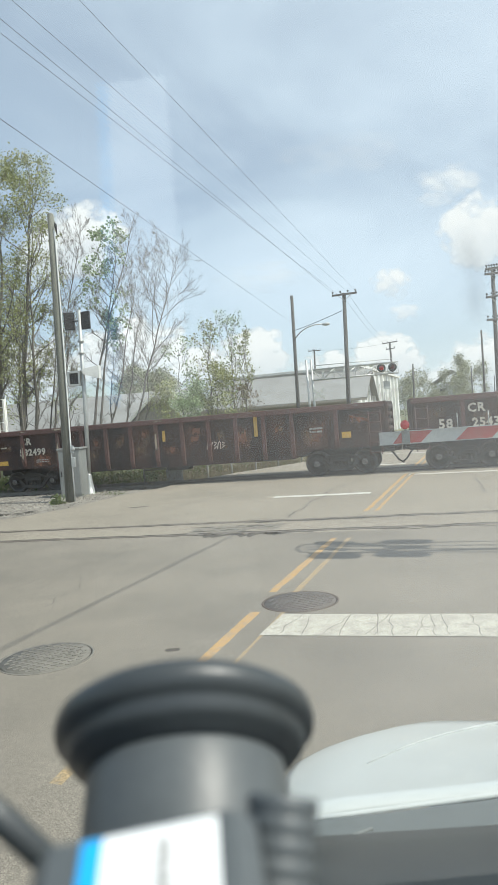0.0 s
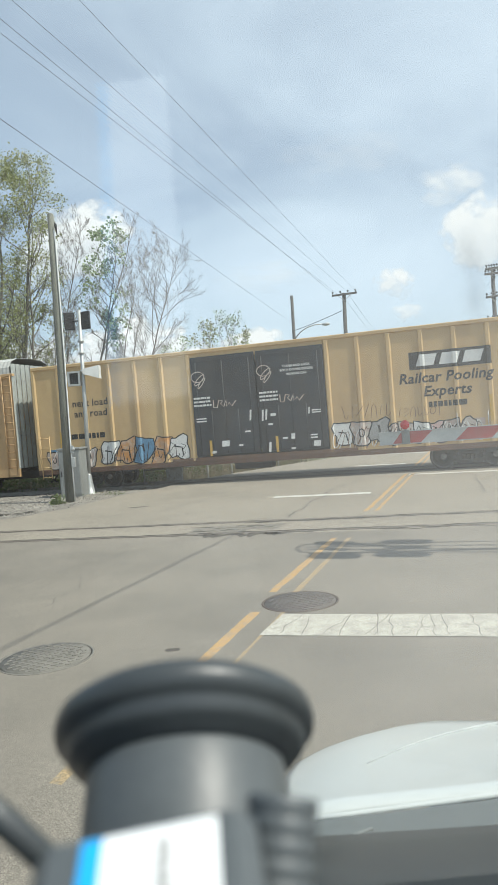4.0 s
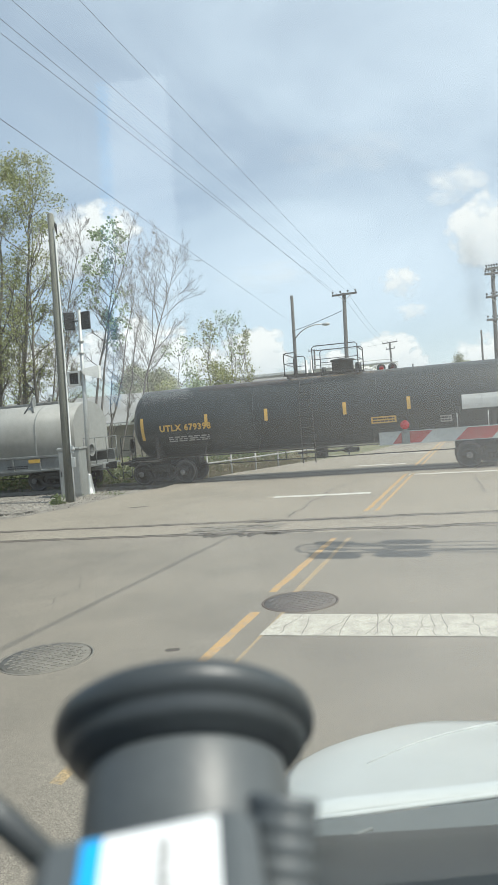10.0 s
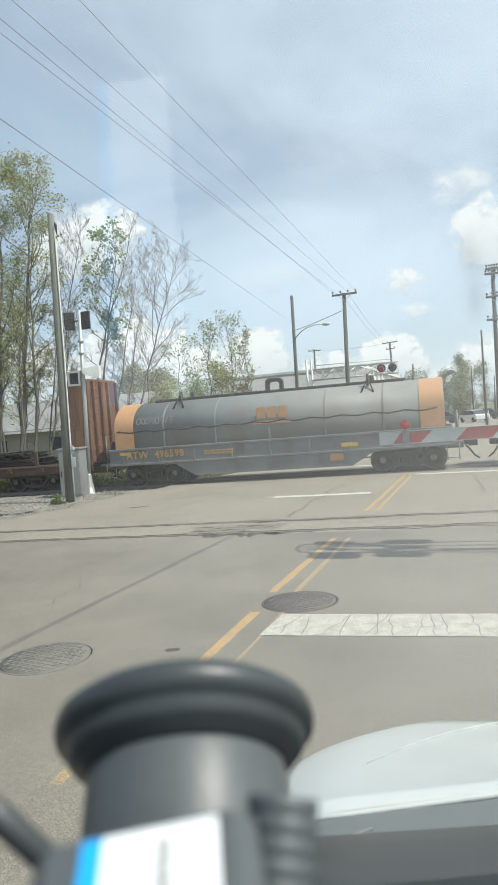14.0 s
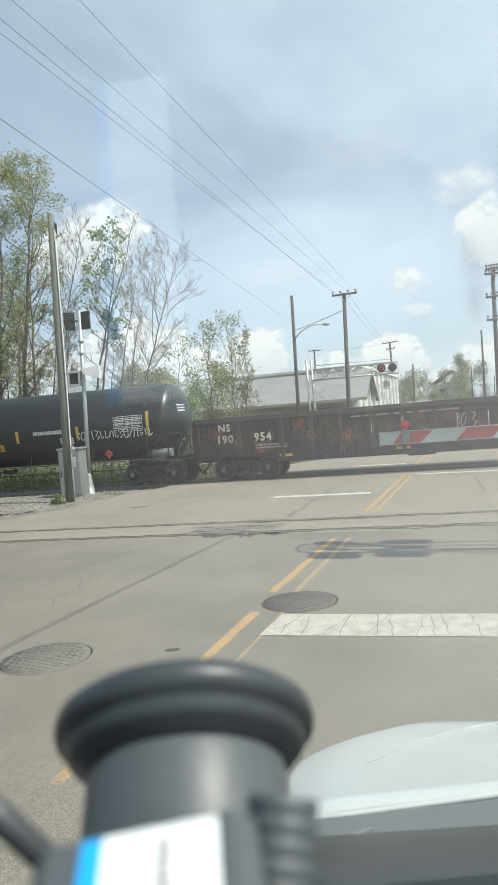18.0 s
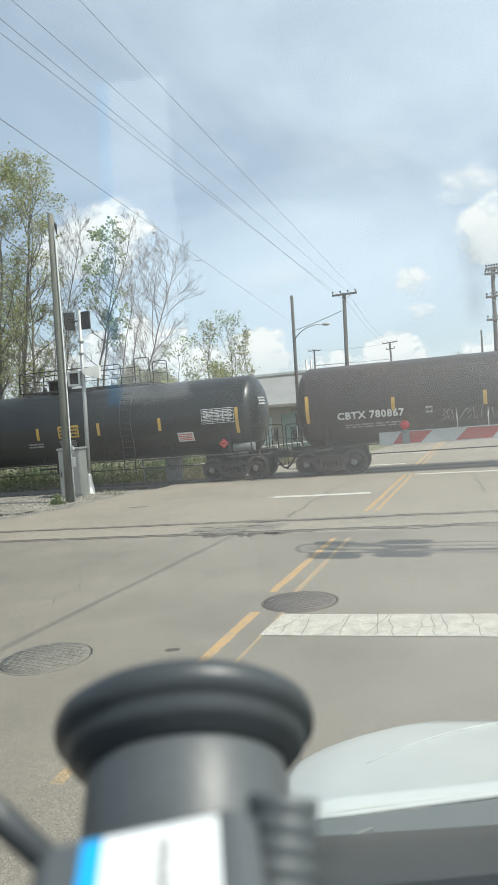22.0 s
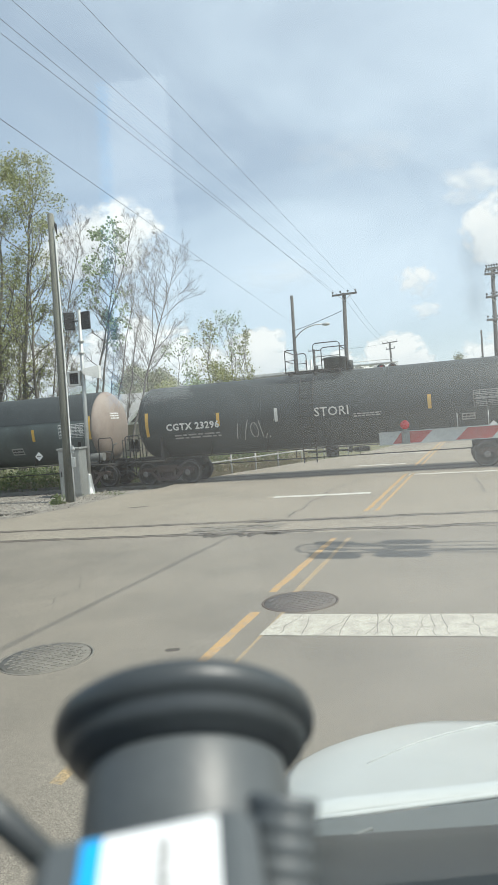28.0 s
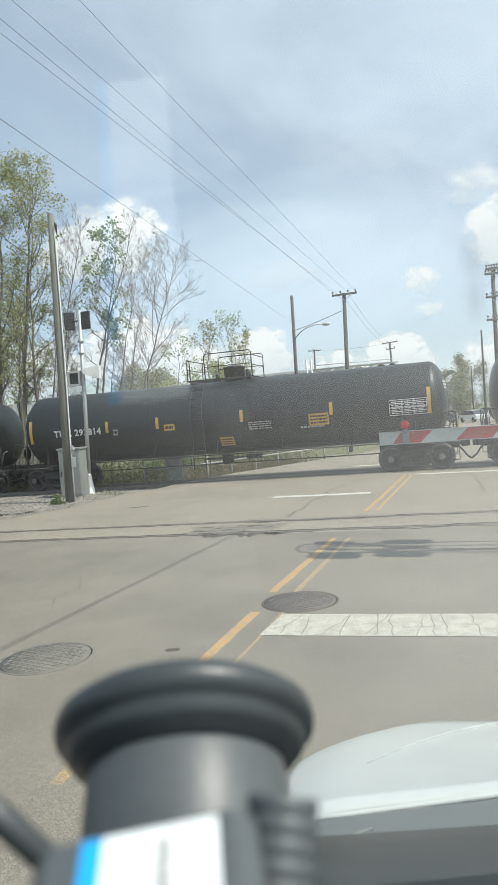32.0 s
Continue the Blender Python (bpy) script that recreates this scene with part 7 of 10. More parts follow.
        sh.lathe([(0.28, 0), (0.29, 0.04), (0.22, 0.04), (0.22, 0)], 16, Matrix.Translation((xe, -0.9, 1.6)) @ pose(0, 0, 0, 0, 90, 0))
        part("end_railing", sh, M[frame_mat], car)
    sh = Mesh()
    for i in range(7):
        x = -length * 0.36 + length * 0.72 * i / 6
        sh.tube([(x, -0.7, 0.7), (x, -0.7, 0.46)], 0.02, 5)
    sh.tube([(-length * 0.36, -0.7, 0.58), (length * 0.36, -0.7, 0.58)], 0.025, 6)
    sh.box(-1.6, -0.6, -1.1, -0.5, 0.42, 0.74, 0.05)
    part("brake_rigging", sh, M["under"], car)
    yy = -1.565
    lettering(number, flat_put(-hl + 2.0, zb + 0.30 if cradle == 0 else zb + 0.36, -1.625), 0.40, M[text_mat], fr, bold=0.004)
    for kind, *a in marks:
        s2 = Mesh()
        if kind == "bubbles":
            bubbles(hd, -1.474, a[0], a[1], a[2], a[3], a[4], ("spray_fade",), "spray_line")
        elif kind == "patch":
            patch(s2, flat_put(a[0], a[1], -1.628), a[2], a[3], n=1)
            part("reflector", s2, M[a[4]], fr)
        elif kind == "hood_patch":
            patch(s2, flat_put(a[0], a[1], -1.474), a[2], a[3], n=1)
            part("panel", s2, M[a[4]], hd)
        elif kind == "bars":
            bars(s2, flat_put(a[0], a[1], -1.628), a[2], a[3], a[4], 4)
            part("small_print", s2, M[a[5]], fr)
        elif kind == "scrawl":
            scrawl(s2, flat_put(a[0], a[1], -1.478), a[2], a[3], a[4], a[4] + 1, a[6])
            part("graffiti", s2, M[a[5]], hd)
        elif kind == "cable":
            pts = []
            for i in range(12):
                x = -hl + 0.5 + (length - 1.0) * i / 11
                s2.tube([(x, -1.50, a[0] + 0.16), (x - 0.06, -1.64, a[0] + 0.10)], 0.02, 5)
                pts += [(x, -1.64, a[0] + 0.12), (x + (length - 1) / 22, -1.64, a[0] + 0.05)]
            s2.tube(pts[:-1], 0.028, 5)
            part("hand_line", s2, M["under"], hd)
        elif kind == "emblem":
            for dx in (-0.42, 0.0, 0.42):
                patch(s2, flat_put(a[0] + dx, a[1], -1.480), 0.34, 0.42, n=1)
            patch(s2, flat_put(a[0], a[1] - 0.36, -1.480), 1.5, 0.12, n=1)
            part("emblem", s2, M[a[2]], hd)
    running_gear(car, base, hl + 0.42, (-hl + 1.65, hl - 1.65))
    return car


def bulkhead_flat(base):
    """A flat car with tall rusty bulkheads, loaded with dark flat steel."""
    length = 21.4
    car = thing("bulkhead_flatcar", "rusty bulkhead flatcar carrying stacked dark steel bars", "flatcar", group="train cars")
    hl = length / 2
    sh = Mesh()
    for s in (-1, 1):
        sh.prism([(-hl, 1.08), (-hl, 0.76), (-hl + 3.6, 0.72), (-hl + 6.2, 0.46), (hl - 6.2, 0.46), (hl - 3.6, 0.72), (hl, 0.76), (hl, 1.08)], s * 1.42 - 0.04, s * 1.42 + 0.04)
        sh.box(-hl, hl, s * 1.42 - 0.09, s * 1.42 + 0.09, 1.02, 1.10, 0.01)
        for i in range(14):
            x = -hl + 0.8 + (length - 1.6) * i / 13
            sh.box(x - 0.10, x + 0.10, s * 1.50 - 0.05, s * 1.50 + 0.05, 0.84, 1.02, 0.01)
    sh.box(-hl - 0.3, hl + 0.3, -0.35, 0.35, 0.6, 0.95, 0.02)
    fr = part("frame", sh, M["flat_rust"], car)
    sh = Mesh()
    for i in range(60):
        x = -hl + length * (i + 0.5) / 60
        sh.box(x - length / 120 + 0.01, x + length / 120 - 0.01, -1.40, 1.40, 1.05, 1.12)
    part("deck", sh, M["flat_deck"], car)
    for e in (-1, 1):
        sh = Mesh()
        x0 = e * (hl - 0.15)
        xi = e * (hl - 1.30)
        for s in (-1, 1):
            sh.prism([(x0, 1.1), (xi, 1.1), (e * (hl - 0.88), 4.46), (e * (hl - 0.15), 4.46)], s * 1.40 - 0.03, s * 1.40 + 0.03)
        m = Mesh()
        sh.add([(xi, -1.40, 1.1), (xi, 1.40, 1.1), (e * (hl - 0.88), 1.40, 4.46), (e * (hl - 0.88), -1.40, 4.46)], [(0, 1, 2, 3)])
        sh.box(min(e * (hl - 0.12), e * (hl - 0.16)), max(e * (hl - 0.12), e * (hl - 0.16)), -1.40, 1.40, 1.1, 4.46)
        sh.box(min(e * (hl - 0.92), e * (hl - 0.1)), max(e * (hl - 0.92), e * (hl - 0.1)), -1.44, 1.44, 4.44, 4.54, 0.01)
        bk = part("bulkhead", sh, M["flat_bulkhead"], car)
        for y in (-1.34, -0.75, -0.1, 0.55, 1.34):
            s2 = Mesh()
            s2.box(min(x0, x0 + e * 0.16), max(x0, x0 + e * 0.16), y - 0.06, y + 0.06, 1.1, 4.44, 0.01)
            part("stiffener", s2, M["flat_bulkhead"], bk)
        s2 = Mesh()
        for i in range(9):
            s2.tube([(x0 + e * 0.2, -1.0, 1.4 + 0.34 * i), (x0 + e * 0.2, -0.55, 1.4 + 0.34 * i)], 0.02, 5)
        part("ladder", s2, M["flat_bulkhead"], bk)
        s2 = Mesh()
        patch(s2, flat_put(e * (hl - 0.75), 0.92, -1.475 - 0.05), 0.75, 0.34, n=1)
        part("reflector", s2, M["yellow_mark"], fr)
    s2 = Mesh()
    scrawl(s2, flat_put(-hl + 0.75, 1.65, -1.44), 0.6, 0.34, 4, 6, 0.04)
    part("graffiti", s2, M["pale_spray"], car)
    # the load: bundles of flat bars, tapering at the ends, with stakes
    rnd = random.Random(4)
    for k in range(9):
        sh = Mesh()
        z = 1.16 + 0.065 * k
        a, b = -hl + 2.4 + 0.28 * k + rnd.uniform(0, 0.5), hl - 2.4 - 0.20 * k - rnd.uniform(0, 0.5)
        y = -1.22 + 0.02 * (k % 3)
        while y < 1.1:
            w = rnd.uniform(0.28, 0.42)
            sh.box(a + rnd.uniform(-0.3, 0.3), b + rnd.uniform(-0.3, 0.3), y, y + w - 0.02, z, z + 0.05)
            y += w
        part("steel_bar_layer", sh, M["load_dark"], car)
    for i in range(9):
        x = -hl + 2.6 + (length - 5.2) * i / 8
        for s in (-1, 1):
            sh = Mesh()
            sh.box(x - 0.06, x + 0.06, s * 1.38 - 0.05, s * 1.38 + 0.05, 1.0, 1.72)
            part("stake", sh, M["flat_rust"], car)
    lettering("TTPX", flat_put(-3.2 - 2.9, 0.78, -1.475), 0.36, M["white_mark"], fr, bold=0.003)
    lettering("82428", flat_put(-3.4, 0.78, -1.475), 0.36, M["white_mark"], fr, bold=0.003)
    sh = Mesh()
    sh.box(-1.2, 0.2, -1.1, -0.5, 0.4, 0.7, 0.04)
    sh.tube([(-6, -0.2, 0.6), (6, -0.2, 0.6)], 0.03, 6)
    part("brake_rigging", sh, M["under"], car)
    running_gear(car, base, hl + 0.2, (-hl + 3.0, hl - 3.0))


def even_stripes(length, n, z, h, end_h):
    """Yellow stripes: tall ones by the heads, short ones between."""
    out = [(-length / 2 + 0.72, z + 0.1, end_h), (length / 2 - 0.72, z + 0.1, end_h)]
    return out + [(-length / 2 + length * (i + 1) / (n + 1), z, h) for i in range(n)]


M["tank_grey"] = surface("tank_grey", (0.168, 0.192, 0.19), 0.40, worn=(0.115, 0.118, 0.112), amount=0.7, scale=0.5, streak=0.45, fine=5, bump=0.0, spread=0.05)
M["tank_pale"] = surface("tank_pale", (0.235, 0.258, 0.252), 0.45, worn=(0.18, 0.170, 0.15), amount=0.8, scale=0.45, streak=0.3, fine=5, bump=0.0, spread=0.05)
M["tank_black"] = surface("tank_black", (0.015, 0.018, 0.0185), 0.36, worn=(0.030, 0.030, 0.029), amount=0.7, scale=0.5, streak=0.4, fine=6, bump=0.0, spread=0.06)
M["tank_sooty"] = surface("tank_sooty", (0.021, 0.026, 0.027), 0.45, worn=(0.028, 0.029, 0.028), amount=0.7, scale=0.45, streak=0.4, fine=5, bump=0.0, spread=0.06)
M["tank_brown"] = surface("tank_brown", (0.030, 0.026, 0.025), 0.45, worn=(0.075, 0.046, 0.038), amount=0.85, scale=0.4, streak=0.4, fine=6, bump=0.0, spread=0.08)
M["tank_white"] = surface("tank_white", (0.80, 0.765, 0.69), 0.45, worn=(0.52, 0.46, 0.38), amount=0.5, scale=0.7, streak=0.4, fine=14, bump=0.03)
M["tank_slate"] = surface("tank_slate", (0.108, 0.130, 0.127), 0.5, worn=(0.062, 0.067, 0.066), amount=0.85, scale=0.6, streak=0.3, fine=6, bump=0.0, spread=0.08)
M["matt_black"] = surface("matt_black", (0.046, 0.053, 0.054), 0.6, amount=0.4, scale=1, fine=10, bump=0.0, spread=0.06)
M["fresh_black"] = surface("fresh_black", (0.020, 0.021, 0.022), 0.35, amount=0.3, scale=1, fine=14, bump=0.03)
M["gon_red"] = surface("gon_red", (0.030, 0.022, 0.021), 0.8, worn=(0.095, 0.046, 0.034), amount=0.9, scale=1.1, streak=0.45, fine=14, bump=0.15, spread=0.2)
M["gon_post"] = surface("gon_post", (0.115, 0.057, 0.051), 0.8, worn=(0.075, 0.045, 0.04), amount=0.7, scale=1.6, streak=0.5, fine=14, bump=0.15, spread=0.2)
M["gon_dark"] = surface("gon_dark", (0.026, 0.024, 0.0235), 0.8, worn=(0.065, 0.042, 0.034), amount=0.85, scale=0.9, streak=0.45, fine=14, bump=0.15, spread=0.2)
M["gon_dark_post"] = surface("gon_dark_post", (0.050, 0.042, 0.040), 0.8, worn=(0.085, 0.058, 0.048), amount=0.7, scale=1.2, streak=0.5, fine=14, bump=0.15)
M["hopper_white"] = surface("hopper_white", (0.80, 0.785, 0.735), 0.5, worn=(0.69, 0.67, 0.62), amount=0.7, scale=0.35, streak=0.35, fine=3, bump=0.0, spread=0.03)
M["hopper_board"] = surface("hopper_board", (0.36, 0.36, 0.35), 0.7, amount=0.5, scale=2, fine=20)
M["hopper_grey"] = surface("hopper_grey", (0.44, 0.425, 0.385), 0.7, worn=(0.24, 0.225, 0.20), amount=0.8, scale=1.2, streak=0.5, fine=12)
M["tan_paint"] = surface("tan_paint", (0.60, 0.42, 0.21), 0.6, worn=(0.43, 0.28, 0.14), amount=0.75, scale=0.4, streak=0.3, fine=5, bump=0.0, spread=0.05)
M["door_dark"] = surface("door_dark", (0.028, 0.034, 0.042), 0.6, worn=(0.06, 0.05, 0.04), amount=0.6, scale=1, streak=0.4, fine=16)
M["sill_rust"] = surface("sill_rust", (0.16, 0.09, 0.06), 0.85, worn=(0.08, 0.06, 0.05), amount=0.7, scale=1.6, fine=16)
M["rack_panel"] = surface("rack_panel", (0.42, 0.455, 0.435), 0.5, 0.0, worn=(0.28, 0.275, 0.25), amount=0.8, scale=0.6, streak=0.5, fine=9, bump=0.0)
M["rack_roof"] = surface("rack_roof", (0.47, 0.462, 0.43), 0.6, 0.0, worn=(0.38, 0.37, 0.335), amount=0.7, scale=0.7, fine=8, bump=0.0)
M["rack_yellow"] = surface("rack_yellow", (0.53, 0.345, 0.175), 0.55, worn=(0.36, 0.22, 0.11), amount=0.7, scale=0.9, streak=0.3, fine=9, bump=0.0, spread=0.08)
M["coil_grey"] = surface("coil_grey", (0.31, 0.312, 0.295), 0.55, worn=(0.22, 0.215, 0.20), amount=0.75, scale=0.5, streak=0.3, fine=5, bump=0.0, spread=0.06)
M["coil_frame"] = surface("coil_frame", (0.20, 0.21, 0.205), 0.7, worn=(0.10, 0.09, 0.08), amount=0.7, scale=1.2, streak=0.5, fine=14)
M["coil_brown"] = surface("coil_brown", (0.195, 0.132, 0.118), 0.7, worn=(0.12, 0.09, 0.08), amount=0.8, scale=0.5, streak=0.35, fine=6, bump=0.0, spread=0.08)
M["coil_brown_frame"] = surface("coil_brown_frame", (0.075, 0.055, 0.05), 0.8, worn=(0.13, 0.075, 0.055), amount=0.6, scale=1.4, fine=14)
M["coil_blue"] = surface("coil_blue", (0.235, 0.245, 0.235), 0.6, worn=(0.18, 0.155, 0.135), amount=0.7, scale=0.6, streak=0.3, fine=6, bump=0.0, spread=0.06)
M["band_orange"] = surface("band_orange", (0.53, 0.29, 0.14), 0.6, worn=(0.36, 0.21, 0.12), amount=0.5, scale=2, fine=16)
M["flat_rust"] = surface("flat_rust", (0.085, 0.055, 0.045), 0.85, worn=(0.17, 0.095, 0.05), amount=0.7, scale=1.3, fine=16, bump=0.2)
M["flat_deck"] = surface("flat_deck", (0.12, 0.10, 0.085), 0.9, amount=0.5, scale=2, fine=18)
M["flat_bulkhead"] = surface("flat_bulkhead", (0.125, 0.060, 0.042), 0.85, worn=(0.30, 0.165, 0.095), amount=0.95, scale=2.2, streak=0.14, fine=14, bump=0.2, spread=0.3)
M["load_dark"] = surface("load_dark", (0.04, 0.037, 0.035), 0.6, 0.3, worn=(0.10, 0.06, 0.045), amount=0.7, scale=2, fine=18)
M["cream_mark"] = surface("cream_mark", (0.68, 0.63, 0.54), 0.7, worn=(0.4, 0.33, 0.26), amount=0.6, scale=8, fine=30)
M["brown_mark"] = surface("brown_mark", (0.40, 0.23, 0.11), 0.6, amount=0.3, scale=4)
M["pale_spray"] = surface("pale_spray", (0.50, 0.45, 0.40), 0.7, worn=(0.42, 0.27, 0.22), amount=0.8, scale=2.5, fine=8)
M["orange_spray"] = surface("orange_spray", (0.55, 0.26, 0.08), 0.7, worn=(0.50, 0.46, 0.40), amount=0.9, scale=2.5, fine=8)
M["pink_spray"] = surface("pink_spray", (0.58, 0.36, 0.33), 0.7, worn=(0.5, 0.45, 0.42), amount=0.8, scale=2.5, fine=8)
M["blue_spray"] = surface("blue_spray", (0.12, 0.26, 0.40), 0.7, amount=0.4, scale=2.5, fine=8)
M["rust_stain"] = stain("rust_stain", (0.23, 0.105, 0.065))
M["rust_light"] = stain("rust_light", (0.20, 0.13, 0.085), 0.35)
# tan dust on tank tops that also paints in their brighter, sunlit crown
M["crown_dust"] = stain("crown_dust", (0.27, 0.215, 0.165), 0.30)
M["rust_pale"] = stain("rust_pale", (0.27, 0.19, 0.155), 0.95)
M["rust_head"] = surface("rust_head", (0.30, 0.25, 0.215), 0.7, worn=(0.20, 0.15, 0.125), amount=0.8, scale=0.9, streak=0.4, fine=8, bump=0.0, spread=0.08)
M["rust_deep"] = stain("rust_deep", (0.21, 0.10, 0.05), 0.15)
M["scrape_pale"] = stain("scrape_pale", (0.42, 0.35, 0.27), 0.45)
M["spray_fade"] = stain("spray_fade", (0.40, 0.36, 0.32), 0.85)
M["spray_line"] = stain("spray_line", (0.50, 0.47, 0.43), 1.2)
M["red_dull"] = surface("red_dull", (0.33, 0.06, 0.05), 0.7, amount=0.5, scale=4)

# car by car, from the head of the part that passes
gondola(5.05 + 8.3, 16.6, "gon_red", "gon_post", "worn dark red open gondola car with rusty posts", 2.62, 0.72, 12,
        [("text", "CR", -6.1, 2.0, 0.42, "cream_mark"), ("text", "58", -7.15, 1.48, 0.46, "cream_mark"), ("text", "2543", -5.80, 1.48, 0.42, "cream_mark"), ("patch", 2.0, 1.7, 1.1, 1.1, "rust_stain"), ("patch", -3.9, 1.5, 1.0, 0.9, "rust_light"), ("patch", 4.9, 1.6, 1.0, 1.0, "rust_light"), ("bars", -5.9, 1.3, 1.0, 0.12, 1, "grey_mark")])
gondola(-4.2, 16.6, "gon_red", "gon_post", "worn dark red open gondola car with stencilled number", 2.62, 0.72, 12,
        [("text", "CR", -6.45, 2.02, 0.38, "cream_mark"), ("text", "582499", -6.15, 1.58, 0.37, "cream_mark"), ("patch", 2.9, 1.7, 1.1, 1.2, "rust_stain"), ("patch", 5.5, 1.6, 1.1, 1.2, "rust_light"), ("patch", -1.3, 1.5, 1.1, 1.0, "rust_light"), ("bars", -5.7, 1.32, 0.6, 0.16, 2, "grey_mark"),
         ("bars", 5.8, 1.75, 0.5, 0.24, 2, "faint_mark"), ("patch", -7.6, 1.3, 0.5, 0.18, "yellow_mark"), ("patch", 6.9, 1.5, 0.34, 0.22, "yellow_mark"), ("patch", 3.5, 2.05, 0.14, 0.75, "yellow_mark"), ("patch", -0.25, 1.95, 0.12, 0.42, "yellow_mark"),
         ("scrawl", 1.85, 1.45, 0.8, 0.34, 5, "pale_spray"), ("bars", -7.5, 1.95, 0.3, 0.1, 1, "cream_mark")])
hopper_car(-23.5)
boxcar(-44.15)
autorack(-68.4)
WHITE_TXT = "white_mark"
tank_car(-90.94, 15.65, 1.44, "tank_grey", "dusty grey tank car with orange lettering, on a moving train",
         [("text", "UTLX649791", -5.35, 2.09, 0.31, "gold_mark"), ("bars", -5.3, 1.84, 1.6, 0.2, 2, "sill_rust"), ("panel", 2.87, 2.07, 0.85, 0.32, "yellow_mark", "dark_mark", 3), ("table", 6.2, 2.32, 1.25, 0.55, "white_mark"),
          ("diamond", 5.9, 1.60, "white_mark"), ("band", -7.1, 7.1, 48, 104, "crown_dust"), ("band", -4.2, -0.6, 30, 100, "crown_dust"), ("head_bars", -0.5, 3.0, 0.62, 0.3, 3, "grey_mark"), ("bars", 0.3, 2.1, 0.4, 0.08, 1, "dark_mark")], ladder=0.45, platform=2.7, ladder_at=0.45, dome_at=-0.6, fit="coil_frame", stripes=[(-7.07, 2.25, 0.9), (-4.1, 2.22, 0.45), (-1.43, 2.24, 0.45), (1.58, 2.24, 0.45), (3.9, 2.26, 0.45), (7.07, 2.3, 0.95)], rusty=True)
tank_car(-107.5, 15.2, 1.39, "tank_sooty", "black tank car with yellow number stencils and white panel",
         [("text", "UTLX 679398", -5.1, 2.13, 0.335, "yellow_mark"), ("bars", -5.0, 1.80, 1.7, 0.26, 3, "grey_mark"), ("band", -4.6, -1.2, 58, 104, "tank_brown"), ("panel", 2.56, 1.95, 0.9, 0.26, "yellow_mark", "dark_mark", 2), ("panel", 5.92, 2.36, 1.25, 0.50, "white_mark", "grey_mark", 0), ("panel", 4.74, 1.83, 0.40, 0.26, "grey_mark", "dark_mark", 2),
          ("head_bars", -0.5, 3.0, 0.6, 0.5, 4, "gold_mark"), ("band", -7.0, 7.0, 62, 104, "crown_dust")], ladder=0.35, platform=2.9, ladder_at=-0.6, dome_at=0.7, stripes=[(-6.9, 2.25, 0.9), (-4.2, 2.45, 0.45), (-1.8, 2.47, 0.45), (1.18, 2.47, 0.45), (3.48, 2.48, 0.45), (6.71, 2.5, 0.95)])
coil_car(-122.85, 11.4, "coil_grey", "coil_frame", "grey covered coil car with a plain rounded hood", 3.68, 1.48, "ATW  33582",
         marks=[("patch", -5.3, 1.30, 0.5, 0.2, "yellow_mark"), ("patch", 3.6, 1.32, 0.55, 0.15, "yellow_mark"), ("patch", 5.3, 1.30, 0.5, 0.2, "yellow_mark"), ("bars", 2.8, 1.1, 1.0, 0.16, 2, "dark_mark"), ("hood_patch", 4.7, 1.75, 0.16, 0.1, "white_mark"), ("hood_patch", -5.0, 1.75, 0.16, 0.1, "white_mark")], lift="plain")
coil_car(-137.2, 13.7, "coil_brown", "coil_brown_frame", "brown covered coil car with orange ends and graffiti", 3.42, 1.55, "LW 600294", ends="band_orange", text_mat="gold_mark",
         marks=[("patch", -6.3, 1.28, 0.42, 0.2, "yellow_mark"), ("patch", -4.0, 0.95, 0.42, 0.12, "yellow_mark"), ("patch", 0.2, 0.98, 0.45, 0.12, "yellow_mark"), ("patch", 4.0, 1.05, 0.5, 0.14, "yellow_mark"), ("patch", 6.3, 1.3, 0.5, 0.24, "yellow_mark"), ("patch", 0.5, 1.45, 0.6, 0.2, "white_mark"),
                ("hood_patch", 0.5, 2.28, 0.7, 0.14, "yellow_mark"), ("hood_patch", -6.2, 1.9, 0.9, 0.55, "fresh_black"), ("hood_patch", 5.85, 2.15, 0.9, 0.9, "fresh_black"), ("bubbles", -5.5, 0.2, 2.02, 0.92, 4), ("scrawl", 3.1, 2.25, 2.0, 0.36, 8, "white_mark", 0.04), ("scrawl", -1.8, 2.35, 2.4, 0.3, 9, "white_mark", 0.03)])
coil_car(-152.8, 13.3, "coil_blue", "coil_frame", "grey covered coil car with orange ends and emblem", 3.34, 1.50, "ATW  496598", ends="band_orange", cradle=0.42, text_mat="gold_mark",
         marks=[("cable", 2.12), ("emblem", 0.15, 2.55, "band_orange"), ("patch", 3.0, 1.15, 0.6, 0.14, "yellow_mark"), ("patch", -5.9, 1.35, 0.5, 0.12, "yellow_mark"), ("bars", -2.0, 1.22, 1.2, 0.2, 2, "gold_mark"), ("scrawl", -4.6, 2.6, 1.6, 0.34, 7, "pale_spray", 0.035), ("patch", 2.5, 0.72, 0.5, 0.25, "brown_mark")])
bulkhead_flat(-171.0)
